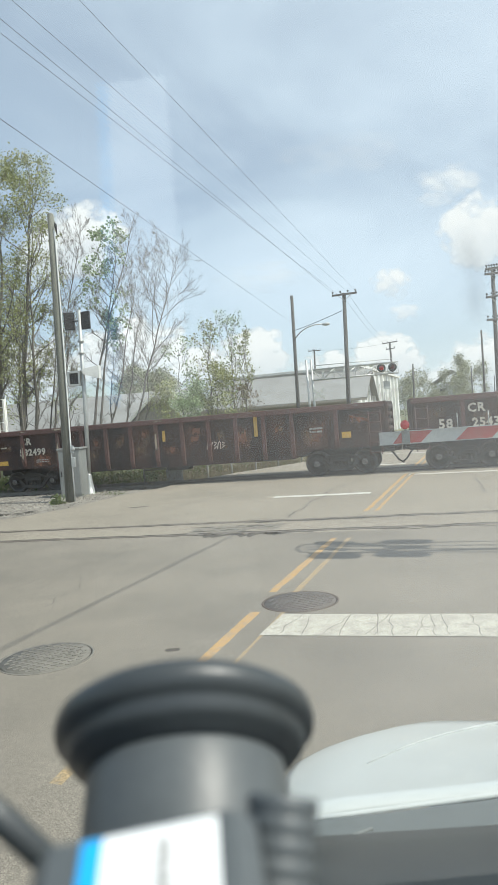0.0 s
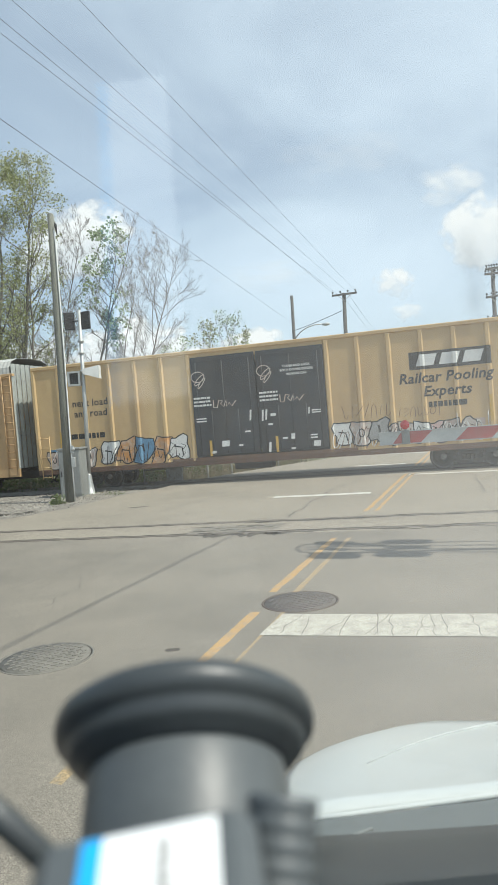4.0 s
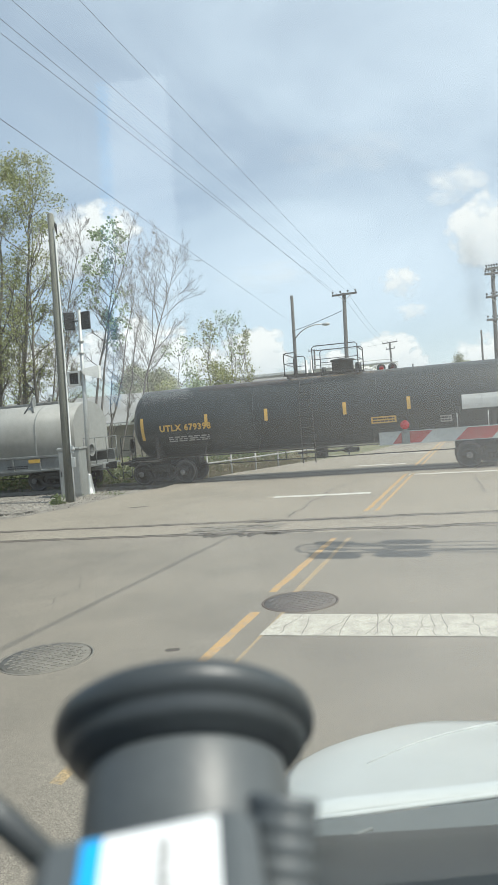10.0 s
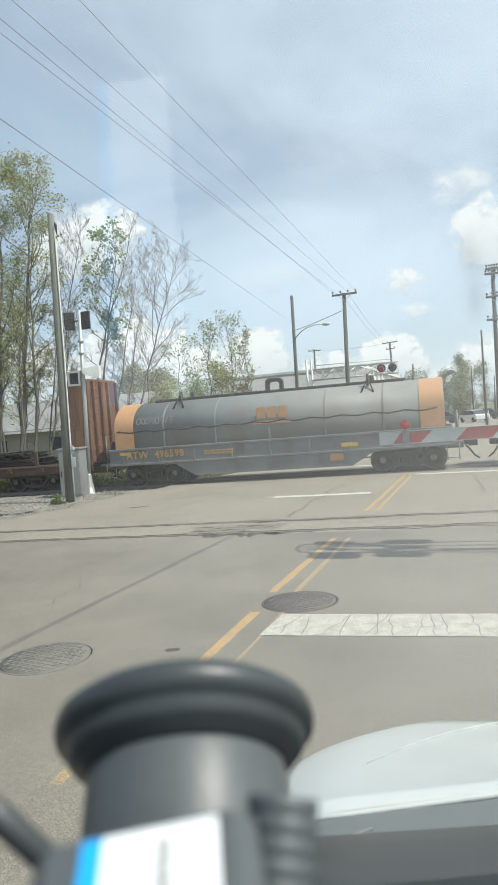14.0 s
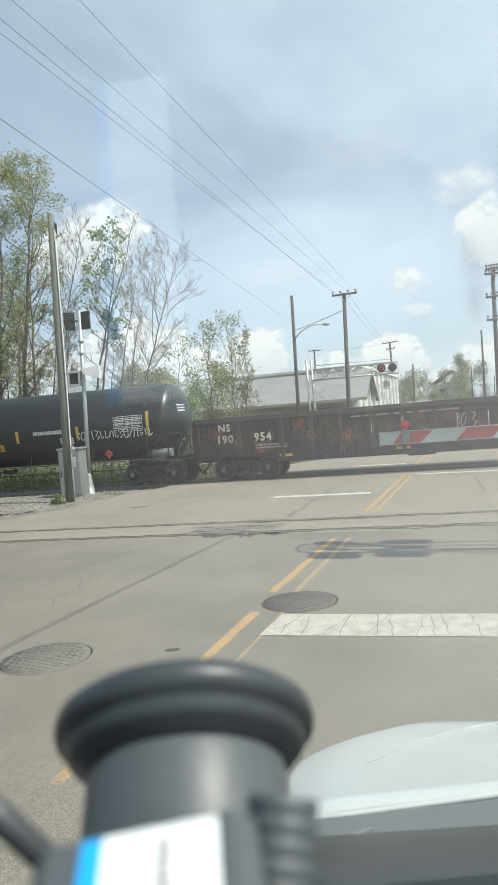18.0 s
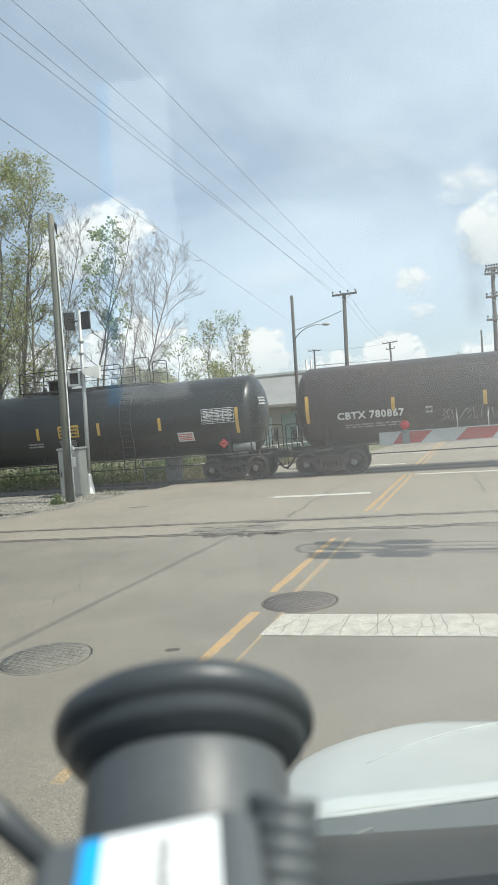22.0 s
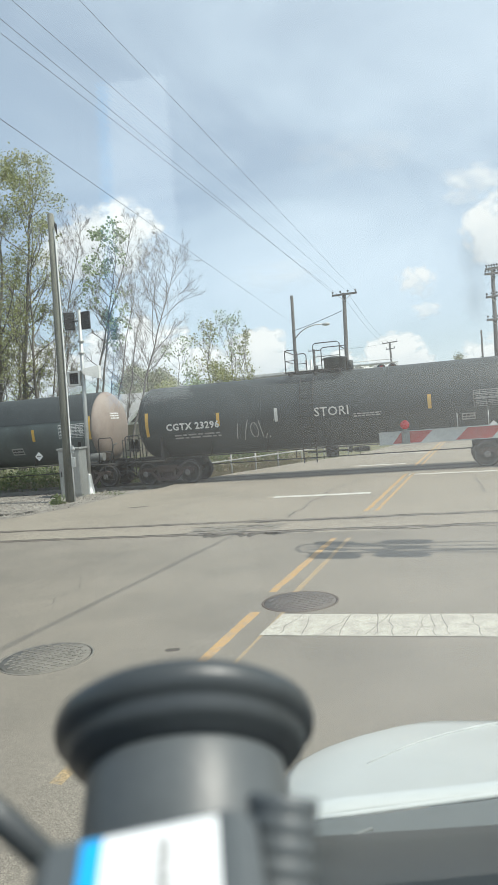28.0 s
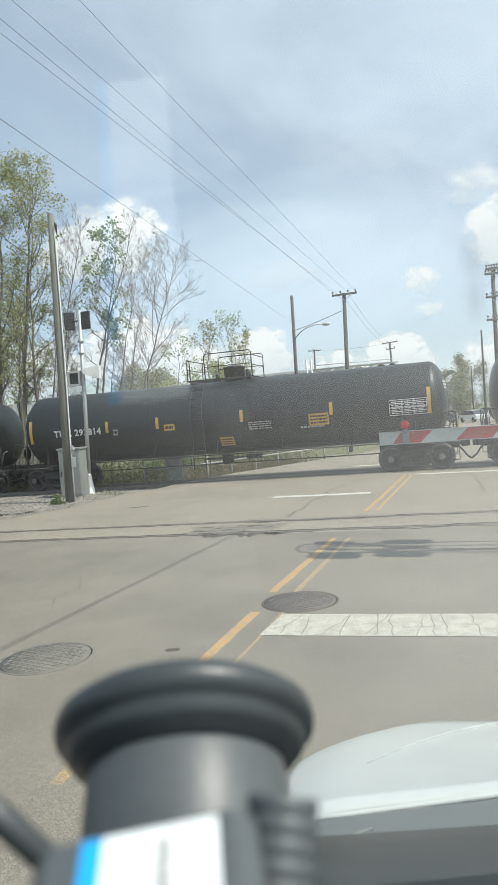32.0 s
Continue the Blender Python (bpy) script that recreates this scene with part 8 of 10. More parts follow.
gondola(-190.9, 16.8, "gon_dark", "gon_dark_post", "blackened open gondola car with rust patches", 2.48, 0.66, 12,
        [("text", "NS", -7.25, 1.95, 0.38, "cream_mark"), ("text", "190", -7.25, 1.50, 0.42, "cream_mark"), ("text", "954", -5.75, 1.52, 0.42, "cream_mark"), ("patch", -2.7, 1.5, 1.2, 1.2, "rust_stain"), ("patch", 0.1, 1.6, 1.2, 1.0, "rust_light"), ("patch", 4.0, 1.6, 1.2, 1.1, "rust_stain"), ("patch", 6.8, 1.5, 1.0, 1.2, "rust_light"), ("bars", -5.45, 1.30, 1.2, 0.2, 2, "grey_mark"), ("patch", 6.5, 1.35, 0.4, 0.16, "yellow_mark"), ("patch", 2.9, 0.92, 0.5, 0.13, "yellow_mark"), ("patch", -0.6, 0.92, 0.5, 0.13, "yellow_mark"), ("patch", -4.9, 0.92, 0.5, 0.13, "yellow_mark"),
         ("patch", 5.3, 1.50, 0.5, 0.34, "grey_mark"), ("scrawl", 1.6, 1.75, 0.7, 0.6, 4, "pale_spray"), ("bars", -0.5, 2.15, 3.8, 0.10, 1, "grey_mark"), ("patch", -6.8, 1.5, 1.0, 0.8, "rust_stain"), ("patch", -3.9, 1.65, 0.9, 0.6, "rust_stain")])
big = 1.53
tank_car(-209.7, 19.0, big, "tank_black", "clean black tank car with white lettering and red placard",
         [("text", "NBTX 780775", -6.65, 2.15, 0.37, "white_mark"), ("bars", -6.6, 1.88, 2.0, 0.2, 2, "grey_mark"), ("text", "NON-ODORIZED", 4.05, 2.38, 0.19, "white_mark"), ("panel", 1.3, 1.95, 0.85, 0.32, "yellow_mark", "dark_mark", 3), ("panel", 4.75, 2.05, 0.6, 0.3, "white_mark", "red_mark", 3), ("table", 7.55, 2.56, 1.25, 0.6, "white_mark"),
          ("diamond", 6.6, 1.5, "red_mark"), ("head_bars", -0.45, 3.05, 0.62, 0.34, 3, "white_mark"), ("panel", -4.05, 2.28, 0.22, 0.26, "grey_mark", "dark_mark", 1), ("scrawl", 6.9, 2.2, 3.4, 0.42, 16, "white_mark", 0.04), ("scrawl", -4.3, 2.1, 0.8, 0.3, 6, "grey_mark", 0.015)], ladder=-2.9, platform=7.0, dome_at=2.35, ladder_at=-2.25,
         stripes=[(-8.65, 2.42, 1.0), (-5.33, 2.4, 0.5), (-2.72, 2.4, 0.5), (0.0, 2.42, 0.5), (2.47, 2.34, 0.5), (5.28, 2.36, 0.5), (8.4, 2.5, 1.0)])
tank_car(-229.63, 18.95, big, "tank_brown", "black tank car weathered brown, with red placard",
         [("text", "CBTX 780867", -6.57, 2.06, 0.37, "white_mark"), ("bars", -6.5, 1.80, 2.0, 0.2, 2, "grey_mark"), ("panel", 0.58, 1.64, 0.8, 0.32, "gold_mark", "dark_mark", 2), ("table", 7.42, 2.6, 1.35, 0.6, "white_mark"), ("panel", 7.08, 1.88, 0.66, 0.36, "white_mark", "red_mark", 3), ("diamond", 7.1, 1.5, "red_mark"), ("head_bars", -0.45, 3.05, 0.62, 0.34, 3, "white_mark"),
          ("panel", -4.5, 2.2, 0.24, 0.24, "grey_mark", "dark_mark", 1), ("scrawl", -2.0, 1.95, 4.2, 0.5, 20, "grey_mark", 0.018), ("scrawl", 5.6, 3.05, 1.0, 0.5, 7, "white_mark", 0.035)], ladder=2.2, platform=7.3, dome_at=-1.95, ladder_at=2.55,
         stripes=[(-8.85, 2.5, 1.0), (-5.73, 2.48, 0.5), (-2.6, 2.46, 0.5), (0.18, 2.49, 0.5), (2.6, 2.5, 0.5), (5.83, 2.5, 0.5), (8.62, 2.6, 1.0)], rusty=True)
tank_car(-249.72, 18.65, big, "tank_black", "glossy black tank car with white number and yellow panel",
         [("text", "CBTX 787236", -7.05, 2.25, 0.38, "white_mark"), ("bars", -6.8, 1.95, 2.0, 0.2, 2, "grey_mark"), ("panel", 1.3, 2.42, 0.95, 0.5, "yellow_mark", "dark_mark", 3), ("bars", 1.2, 1.95, 0.75, 0.3, 3, "grey_mark"), ("bars", -0.3, 1.95, 0.7, 0.24, 2, "grey_mark"), ("table", 7.74, 2.58, 1.3, 0.55, "white_mark"), ("panel", 6.34, 1.86, 0.66, 0.4, "white_mark", "red_mark", 4), ("diamond", 7.9, 1.6, "red_mark"), ("head_bars", -0.45, 3.05, 0.62, 0.34, 3, "white_mark"), ("panel", -4.75, 2.36, 0.24, 0.24, "grey_mark", "dark_mark", 1)],
         ladder=1.85, platform=6.1, dome_at=-1.7, ladder_at=2.05, stripes=[(-8.66, 2.2, 1.0), (-5.47, 2.4, 0.5), (-2.81, 2.4, 0.5), (-0.12, 2.4, 0.5), (2.66, 2.42, 0.5), (5.32, 2.42, 0.5), (8.5, 2.35, 1.0)])
tank_car(-269.0, 17.2, 1.46, "tank_pale", "pale grey tank car with rust streaks and gold number",
         [("text", "UTLX 663485", -5.75, 2.11, 0.34, "gold_mark"), ("bars", -5.7, 1.86, 1.6, 0.2, 2, "grey_mark"), ("table", 7.0, 2.3, 1.3, 0.55, "faint_mark"), ("diamond", 6.7, 1.6, "white_mark"), ("band", -7.9, 7.9, 50, 104, "crown_dust"), ("panel", -4.31, 2.02, 0.13, 0.34, "dark_mark", "dark_mark", 0), ("panel", -1.38, 2.01, 0.13, 0.34, "dark_mark", "dark_mark", 0), ("panel", 1.34, 2.05, 0.13, 0.34, "dark_mark", "dark_mark", 0), ("panel", 4.35, 2.01, 0.13, 0.34, "dark_mark", "dark_mark", 0), ("band", 6.2, 7.1, 28, 88, "rust_deep")],
         ladder=-0.05, platform=3.0, ladder_at=-0.45, dome_at=0.85, fit="coil_frame", stripes=[(-7.85, 2.62, 1.0), (-4.31, 2.45, 0.5), (-1.38, 2.44, 0.5), (1.34, 2.48, 0.5), (4.35, 2.44, 0.5), (7.86, 2.64, 1.0)], rusty=True)
tank_car(-286.55, 15.3, 1.46, "tank_sooty", "black tank car with gold data panel and small graffiti",
         [("bars", -4.7, 2.2, 1.8, 0.3, 1, "grey_mark"), ("table", 6.0, 2.55, 1.2, 0.55, "gold_mark"), ("panel", 5.0, 1.85, 0.4, 0.28, "grey_mark", "dark_mark", 2), ("scrawl", 3.7, 1.8, 1.1, 0.5, 7, "white_mark", 0.045), ("diamond", 5.6, 1.6, "white_mark"), ("head_bars", -0.45, 3.05, 0.62, 0.34, 3, "gold_mark")], ladder=-0.2, stripes=[(-6.87, 2.5, 0.95), (-3.4, 2.45, 0.45), (0.2, 2.45, 0.45), (3.55, 2.48, 0.45), (6.87, 2.65, 0.95)], rusty=True)
tank_car(-303.3, 15.6, 1.44, "matt_black", "matt black tank car with white number and drawn face-like scribble",
         [("text", "CGTX 23296", -5.17, 2.15, 0.36, "white_mark"), ("bars", -5.0, 1.88, 1.9, 0.24, 2, "grey_mark"), ("panel", -1.8, 2.43, 0.13, 0.5, "faint_mark", "dark_mark", 0), ("scrawl", -2.7, 1.92, 1.7, 0.9, 5, "grey_mark", 0.03), ("scrawl_text", "STORI", 0.3, 2.26, 0.46, "faint_mark"), ("bars", 1.6, 2.2, 1.0, 0.16, 2, "grey_mark"), ("table", 5.9, 2.45, 1.2, 0.55, "grey_mark"), ("panel", 5.1, 1.85, 0.45, 0.26, "grey_mark", "dark_mark", 2), ("diamond", 5.9, 1.55, "white_mark"), ("head_bars", -0.45, 3.05, 0.62, 0.34, 3, "grey_mark")],
         ladder=-0.35, platform=2.2, ladder_at=-0.25, dome_at=0.7, stripes=[(-7.07, 2.42, 0.95), (-4.1, 2.44, 0.5), (3.8, 2.47, 0.5), (7.07, 2.5, 0.95)], rusty=True)
tank_car(-320.2, 16.0, 1.47, "tank_slate", "grey tank car half repainted black with rusty middle",
         [("band", -7.4, -0.94, 13, 104, "matt_black"), ("band", 1.41, 7.4, 13, 104, "matt_black"), ("band", -0.94, 1.41, 8, 100, "rust_pale"), ("head", 1, "rust_head"), ("head_bars", -0.4, 2.95, 0.6, 0.3, 3, "white_mark"), ("text", "SHQX 6400", -5.19, 1.97, 0.36, "white_mark"), ("bars", -5.9, 1.72, 0.4, 0.22, 2, "grey_mark"), ("bars", -5.1, 1.72, 0.45, 0.22, 2, "grey_mark"), ("bars", -4.35, 1.72, 0.45, 0.22, 2, "grey_mark"), ("table", 6.5, 2.44, 1.2, 0.55, "white_mark"), ("panel", 3.8, 1.75, 0.55, 0.34, "grey_mark", "dark_mark", 2), ("diamond", 4.9, 1.6, "white_mark"),
          ("tag", -2.4, 1.85, 1.7, 0.62, "white_mark", 0.022), ("tag", -0.9, 1.82, 0.6, 0.2, "white_mark", 0.018), ("tag", 1.3, 1.95, 0.9, 0.4, "faint_mark", 0.03)], ladder=0.6, platform=2.8, ladder_at=0.03, dome_at=-0.6, fit="coil_frame", stripes=[(-7.3, 2.5, 0.95), (-4.75, 2.32, 0.5), (-1.1, 2.34, 0.5), (1.88, 2.34, 0.5), (4.7, 2.37, 0.5), (7.29, 2.52, 0.95)], rusty=True)
tank_car(-335.0, 12.0, 1.46, "fresh_black", "black and cream tank car with stencilled chemical name",
         [("band", -5.62, -1.75, -26, 104, "tank_white"), ("band", 1.22, 5.45, -26, 104, "tank_white"), ("head", 1, "tank_white"), ("head_bars", -0.35, 2.9, 0.6, 0.3, 3, "grey_mark"), ("text", "UTLX", -4.50, 2.08, 0.40, "dark_mark"), ("text", "632069", -3.38, 2.08, 0.38, "dark_mark"), ("bars", -3.7, 1.66, 1.6, 0.24, 2, "white_mark"), ("text", "SODIUM", 2.6, 2.38, 0.165, "dark_mark"), ("text", "HYDROXIDE", 2.72, 2.22, 0.165, "dark_mark"), ("text", "SOLUTION", 2.66, 2.06, 0.165, "dark_mark"), ("table", 4.35, 2.60, 1.05, 0.5, "grey_mark"), ("panel", 0.82, 2.04, 0.75, 0.4, "yellow_mark", "dark_mark", 3), ("bars", -0.1, 2.1, 0.4, 0.2, 3, "white_mark"), ("diamond", 4.3, 1.55, "white_mark"), ("bars", 2.6, 2.95, 1.1, 0.24, 2, "grey_mark")],
         ladder=-0.05, platform=2.9, ladder_at=-0.9, dome_at=0.5, stripes=[(-5.5, 2.5, 0.95), (-2.8, 2.22, 0.5), (-1.29, 2.2, 0.5), (0.28, 2.2, 0.5), (2.15, 2.2, 0.5), (5.2, 2.45, 0.95)], rusty=True)
tank_car(-351.15, 17.4, 1.46, "tank_sooty", "black tank car with orange panel and white number",
         [("text", "TILX 293814", -5.9, 2.24, 0.36, "white_mark"), ("panel", 4.06, 2.15, 0.75, 0.45, "yellow_mark", "dark_mark", 3), ("panel", -1.87, 2.28, 0.45, 0.25, "yellow_mark", "dark_mark", 1), ("panel", 0.38, 1.56, 0.55, 0.45, "gold_mark", "dark_mark", 3), ("bars", 1.8, 2.1, 0.9, 0.34, 4, "grey_mark"), ("bars", 3.8, 1.9, 0.9, 0.14, 1, "grey_mark"), ("table", 7.3, 2.34, 1.3, 0.55, "white_mark"), ("panel", -4.2, 2.25, 0.22, 0.24, "grey_mark", "dark_mark", 1), ("head_bars", -0.45, 3.05, 0.62, 0.34, 3, "white_mark")],
         ladder=0.2, platform=2.75, ladder_at=-0.9, dome_at=0.35, stripes=[(-8.05, 2.49, 0.95), (-4.56, 2.48, 0.45), (-2.37, 2.48, 0.45), (1.1, 2.5, 0.45), (4.54, 2.5, 0.45), (8.04, 2.52, 0.95)])
tank_car(-368.6, 15.2, 1.44, "tank_black", "black tank car with gold end lettering, on a moving train",
         [("bars", 6.6, 2.3, 0.5, 0.5, 4, "gold_mark")], ladder=-0.3, stripes=even_stripes(15.2, 4, 2.3, 0.45, 0.95))
# ---- trees and weeds ----
def limb(sh, tips, base, direction, length, r, level, rnd, lift, angle, kids, thin, bend):
    """A tapering limb that curves upwards and carries side shoots along its outer part."""
    p, d = Vector(base), Vector(direction).normalized()
    n = 5 if level else 4
    pts = [p.copy()]
    for i in range(n):
        d = (d + Vector((rnd.uniform(-bend, bend), rnd.uniform(-bend, bend), rnd.uniform(-bend, bend) * 0.7 + lift))).normalized()
        p = p + d * length / n
        pts.append(p.copy())
    sh.tube(pts, max(r, thin), 5 if level > 1 else 3, max(thin * 0.6, r * 0.35), cap=False)
    tips.append((p, d))
    if level <= 0:
        tips.append((pts[2], d))
        return
    k = max(2, round(kids * rnd.uniform(0.75, 1.25)))
    for j in range(k):
        t = 0.22 + 0.74 * (j + rnd.uniform(0.1, 0.9)) / k
        i = min(n - 1, int(t * n))
        q = pts[i].lerp(pts[i + 1], t * n - i)
        along = (pts[i + 1] - pts[i]).normalized()
        side = along.cross(Vector((rnd.uniform(-1, 1), rnd.uniform(-1, 1), rnd.uniform(-1, 1)))).normalized()
        a = radians(angle * rnd.uniform(0.7, 1.3))
        limb(sh, tips, q, along * math.cos(a) + side * math.sin(a), length * rnd.uniform(0.38, 0.62) * (1.15 - 0.6 * t), r * 0.5 * (1.1 - 0.4 * t), level - 1, rnd, lift, angle, kids, thin, bend)


def grow(sh, tips, height, r, rnd, tip, bow, low, wide, boughs, level, lift, angle, kids, thin, bend, rise):
    """A leading stem that bows towards its tip, with boughs from its lower part upwards."""
    n = 14
    pts = []
    wx = wy = 0.0
    for i in range(n + 1):
        t = i / n
        pts.append(Vector((tip * t + bow * 4 * t * (1 - t) + wx, wy, height * t)))
        wx, wy = 0.8 * wx + rnd.uniform(-0.12, 0.12), 0.8 * wy + rnd.uniform(-0.12, 0.12)
    sh.tube(pts, r, 8, max(thin, r * 0.10), cap=False)
    tips.append((pts[-1], Vector((0, 0, 1))))
    for j in range(boughs):
        t = low + (0.98 - low) * (j + rnd.uniform(0.0, 1.0)) / boughs
        i = min(n - 1, int(t * n))
        q = pts[i].lerp(pts[i + 1], t * n - i)
        f = (t - low) / (1 - low)
        ln = height * wide * (0.55 + 0.9 * f if f < 0.5 else 1.0 - 1.3 * (f - 0.5)) * rnd.uniform(0.6, 1.25)
        a = rnd.uniform(0, 6.283)
        up = rise + 0.5 * f + rnd.uniform(-0.2, 0.2)
        limb(sh, tips, q, (math.cos(a), math.sin(a), up), ln, max(thin * 2.0, r * (1 - 0.8 * t) * 0.5), level, rnd, lift, angle, kids, thin, bend)


def leaves(tips, rnd, per, size, cloud, keep=1.0, broad=0.5):
    vs, fs = [], []
    for p, d in tips:
        if rnd.random() > keep:
            continue
        for i in range(per):
            c = p + Vector((rnd.gauss(0, cloud), rnd.gauss(0, cloud), rnd.gauss(0, cloud * 0.8)))
            u = Vector((rnd.uniform(-1, 1), rnd.uniform(-1, 1), rnd.uniform(-1, 1))).normalized()
            w = u.cross(Vector((rnd.uniform(-1, 1), rnd.uniform(-1, 1), rnd.uniform(-1, 1)))).normalized()
            s = size * rnd.uniform(0.6, 1.3)
            k = len(vs)
            vs += [c - u * s, c + w * s * broad, c + u * s, c - w * s * broad]
            fs.append((k, k + 1, k + 2, k + 3))
    sh = Mesh()
    sh.add(vs, fs)
    return sh


def tree(x, y, height, seed, label, leaf=None, per=5, size=0.08, cloud=0.3, keep=1.0, r=None, low=0.3, wide=0.22, boughs=12, level=2, tip=0.0, bow=0.0, lift=0.06, angle=42, kids=4, bark="bark", z=-0.3, thin=0.008, bend=0.18, rise=0.7, broad=0.5):
    rnd = random.Random(seed)
    t = thing("tree", label, "tree", pose(x, y, z), group="trees beyond the tracks")
    wood, tips = Mesh(), []
    grow(wood, tips, height, r or height * 0.009, rnd, tip, bow, low, wide, boughs, level, lift, angle, kids, thin, bend, rise)
    k = height / max(p[2] for p in wood.v)           # grown to its true height
    wood.v = [(p[0] * k, p[1] * k, p[2] * k) for p in wood.v]
    tips = [(p * k, d) for p, d in tips]
    part("trunk", wood, M[bark], t)
    if leaf:
        part("crown", leaves(tips, rnd, per, size, cloud, keep, broad), M[leaf], t)
    return t


# the tall leafing trees on the left, then the bare ones, then the shrubs by the warehouse
LEAFY, SPARSE, BARE = "tall tree in thin yellow-green spring leaf", "slender tree with sparse opening leaves", "slender bare tree with fine branching twigs"
tree(-15.0, 45.0, 20.9, 1, LEAFY, "leaf", 7, 0.085, 0.28, 0.78, r=0.20, low=0.22, wide=0.20, boughs=26, kids=5, tip=2.5)
tree(-16.2, 44.2, 20.8, 2, LEAFY, "leaf", 7, 0.085, 0.30, 0.8, r=0.20, low=0.22, wide=0.21, boughs=24, kids=5, tip=1.9)
tree(-18.6, 45.5, 19.0, 3, LEAFY, "leaf", 8, 0.09, 0.34, 0.85, r=0.19, low=0.2, wide=0.2, boughs=18, kids=4)
tree(-15.6, 47.5, 15.0, 24, LEAFY, "leaf", 7, 0.08, 0.28, 0.75, r=0.12, low=0.25, wide=0.18, boughs=14, kids=4, tip=0.6)
tree(-14.4, 43.5, 12.5, 25, SPARSE, "leaf", 4, 0.075, 0.22, 0.6, r=0.09, low=0.3, wide=0.22, boughs=12, tip=0.9)
tree(-16.4, 42.8, 11.0, 30, SPARSE, "leaf", 4, 0.075, 0.22, 0.6, r=0.09, low=0.25, wide=0.22, boughs=12)
tree(-13.2, 45.5, 11.5, 26, SPARSE, "leaf", 3, 0.07, 0.20, 0.4, r=0.08, low=0.3, wide=0.22, boughs=12, tip=1.0)
tree(-12.6, 46.5, 12.4, 4, SPARSE, "leaf", 3, 0.07, 0.20, 0.4, r=0.08, low=0.3, wide=0.22, boughs=12, tip=1.4)
FINE = dict(bark="twig", thin=0.0052, level=3, kids=5, bend=0.24, lift=0.09, angle=40)
tree(-13.4, 45.0, 17.2, 5, BARE, None, r=0.095, low=0.45, wide=0.20, boughs=26, tip=4.0, bow=-0.1, rise=0.9, **FINE)
tree(-12.0, 44.0, 11.5, 31, BARE, None, r=0.08, low=0.3, wide=0.22, boughs=12, tip=1.6, rise=0.9, **FINE)
tree(-10.0, 45.0, 16.3, 6, "slender tree with round pale green new leaves", "leaf_round", 4, 0.10, 0.18, 0.55, r=0.10, low=0.48, wide=0.17, boughs=18, kids=4, tip=2.6, rise=1.0, broad=0.85)
tree(-10.7, 45.4, 17.0, 7, BARE, None, r=0.11, low=0.40, wide=0.18, boughs=20, tip=4.6, bow=-0.3, rise=1.0, **FINE)
tree(-9.8, 45.8, 14.5, 8, BARE, None, r=0.085, low=0.40, wide=0.22, boughs=24, tip=4.0, bow=0.1, rise=0.7, **FINE)
tree(-8.0, 45.0, 16.0, 9, "slender bare tree with a wide crown of twigs", None, r=0.105, low=0.36, wide=0.36, boughs=32, tip=5.2, bow=-0.2, rise=0.5, **FINE)
tree(-9.0, 46.8, 11.2, 33, "slender bare tree with a wide crown of twigs", None, r=0.09, low=0.30, wide=0.26, boughs=14, tip=2.4, rise=0.8, **FINE)
tree(-14.0, 44.6, 17.5, 34, SPARSE, "leaf", 4, 0.08, 0.26, 0.5, r=0.14, low=0.28, wide=0.18, boughs=16, kids=4, tip=1.2)
tree(-13.0, 50.0, 11.0, 10, "young tree with sparse opening leaves", "leaf", 3, 0.08, 0.25, 0.5, low=0.3, wide=0.22)
for x, y, h, sd, tp in ((-13.6, 43.2, 9.5, 41, 1.2), (-12.4, 44.8, 9.8, 42, 1.5), (-11.4, 46.0, 8.8, 43, -0.6), (-14.8, 46.2, 9.6, 44, 0.4), (-15.6, 43.6, 8.6, 45, 0.8)):
    tree(x, y, h, sd, "young bare tree with crooked dark twigs", None, r=0.08, low=0.22, wide=0.30, boughs=14, tip=tp, rise=0.7, level=3, kids=3, thin=0.0075, bend=0.24, lift=0.08)
tree(-9.6, 48.0, 9.0, 28, "young bare tree with crooked twigs", None, low=0.25, wide=0.26, boughs=12, tip=1.0, **FINE)
tree(-7.4, 49.0, 8.0, 29, "young bare tree with crooked twigs", None, low=0.2, wide=0.30, boughs=12, tip=0.8, **FINE)
tree(-18.5, 52.0, 13.0, 11, "young tree with sparse opening leaves", "leaf", 5, 0.10, 0.4, 0.8, low=0.25, wide=0.25)
tree(-4.3, 46.0, 8.4, 12, "small leafing tree beside the warehouse", "leaf_round", 3, 0.09, 0.20, 0.55, low=0.3, wide=0.30, boughs=13, kids=4, tip=0.3)
tree(-2.2, 46.0, 9.6, 13, "slim leafing tree with upright shoots", "leaf", 3, 0.08, 0.14, 0.6, low=0.25, wide=0.30, boughs=16, kids=4, bark="twig", rise=1.5, lift=0.14)
tree(-0.7, 46.5, 10.2, 14, "slim leafing tree with upright shoots", "leaf_round", 3, 0.08, 0.14, 0.55, low=0.25, wide=0.30, boughs=16, kids=4, bark="twig", rise=1.5, lift=0.14)
tree(-0.2, 46.0, 8.8, 35, "slim leafing tree with upright shoots", "leaf", 3, 0.08, 0.14, 0.5, low=0.3, wide=0.24, boughs=13, kids=4, bark="twig", rise=1.6, lift=0.14, tip=0.5)
tree(-0.2, 45.5, 5.2, 15, "small red-leaved tree in front of the warehouse", "leaf_red", 4, 0.07, 0.2, 0.6, low=0.3, wide=0.35, boughs=12)
tree(-1.9, 45.0, 6.4, 36, "bushy green shrub beside the warehouse", "leaf", 7, 0.085, 0.26, 0.8, low=0.1, wide=0.36, boughs=16, kids=4)
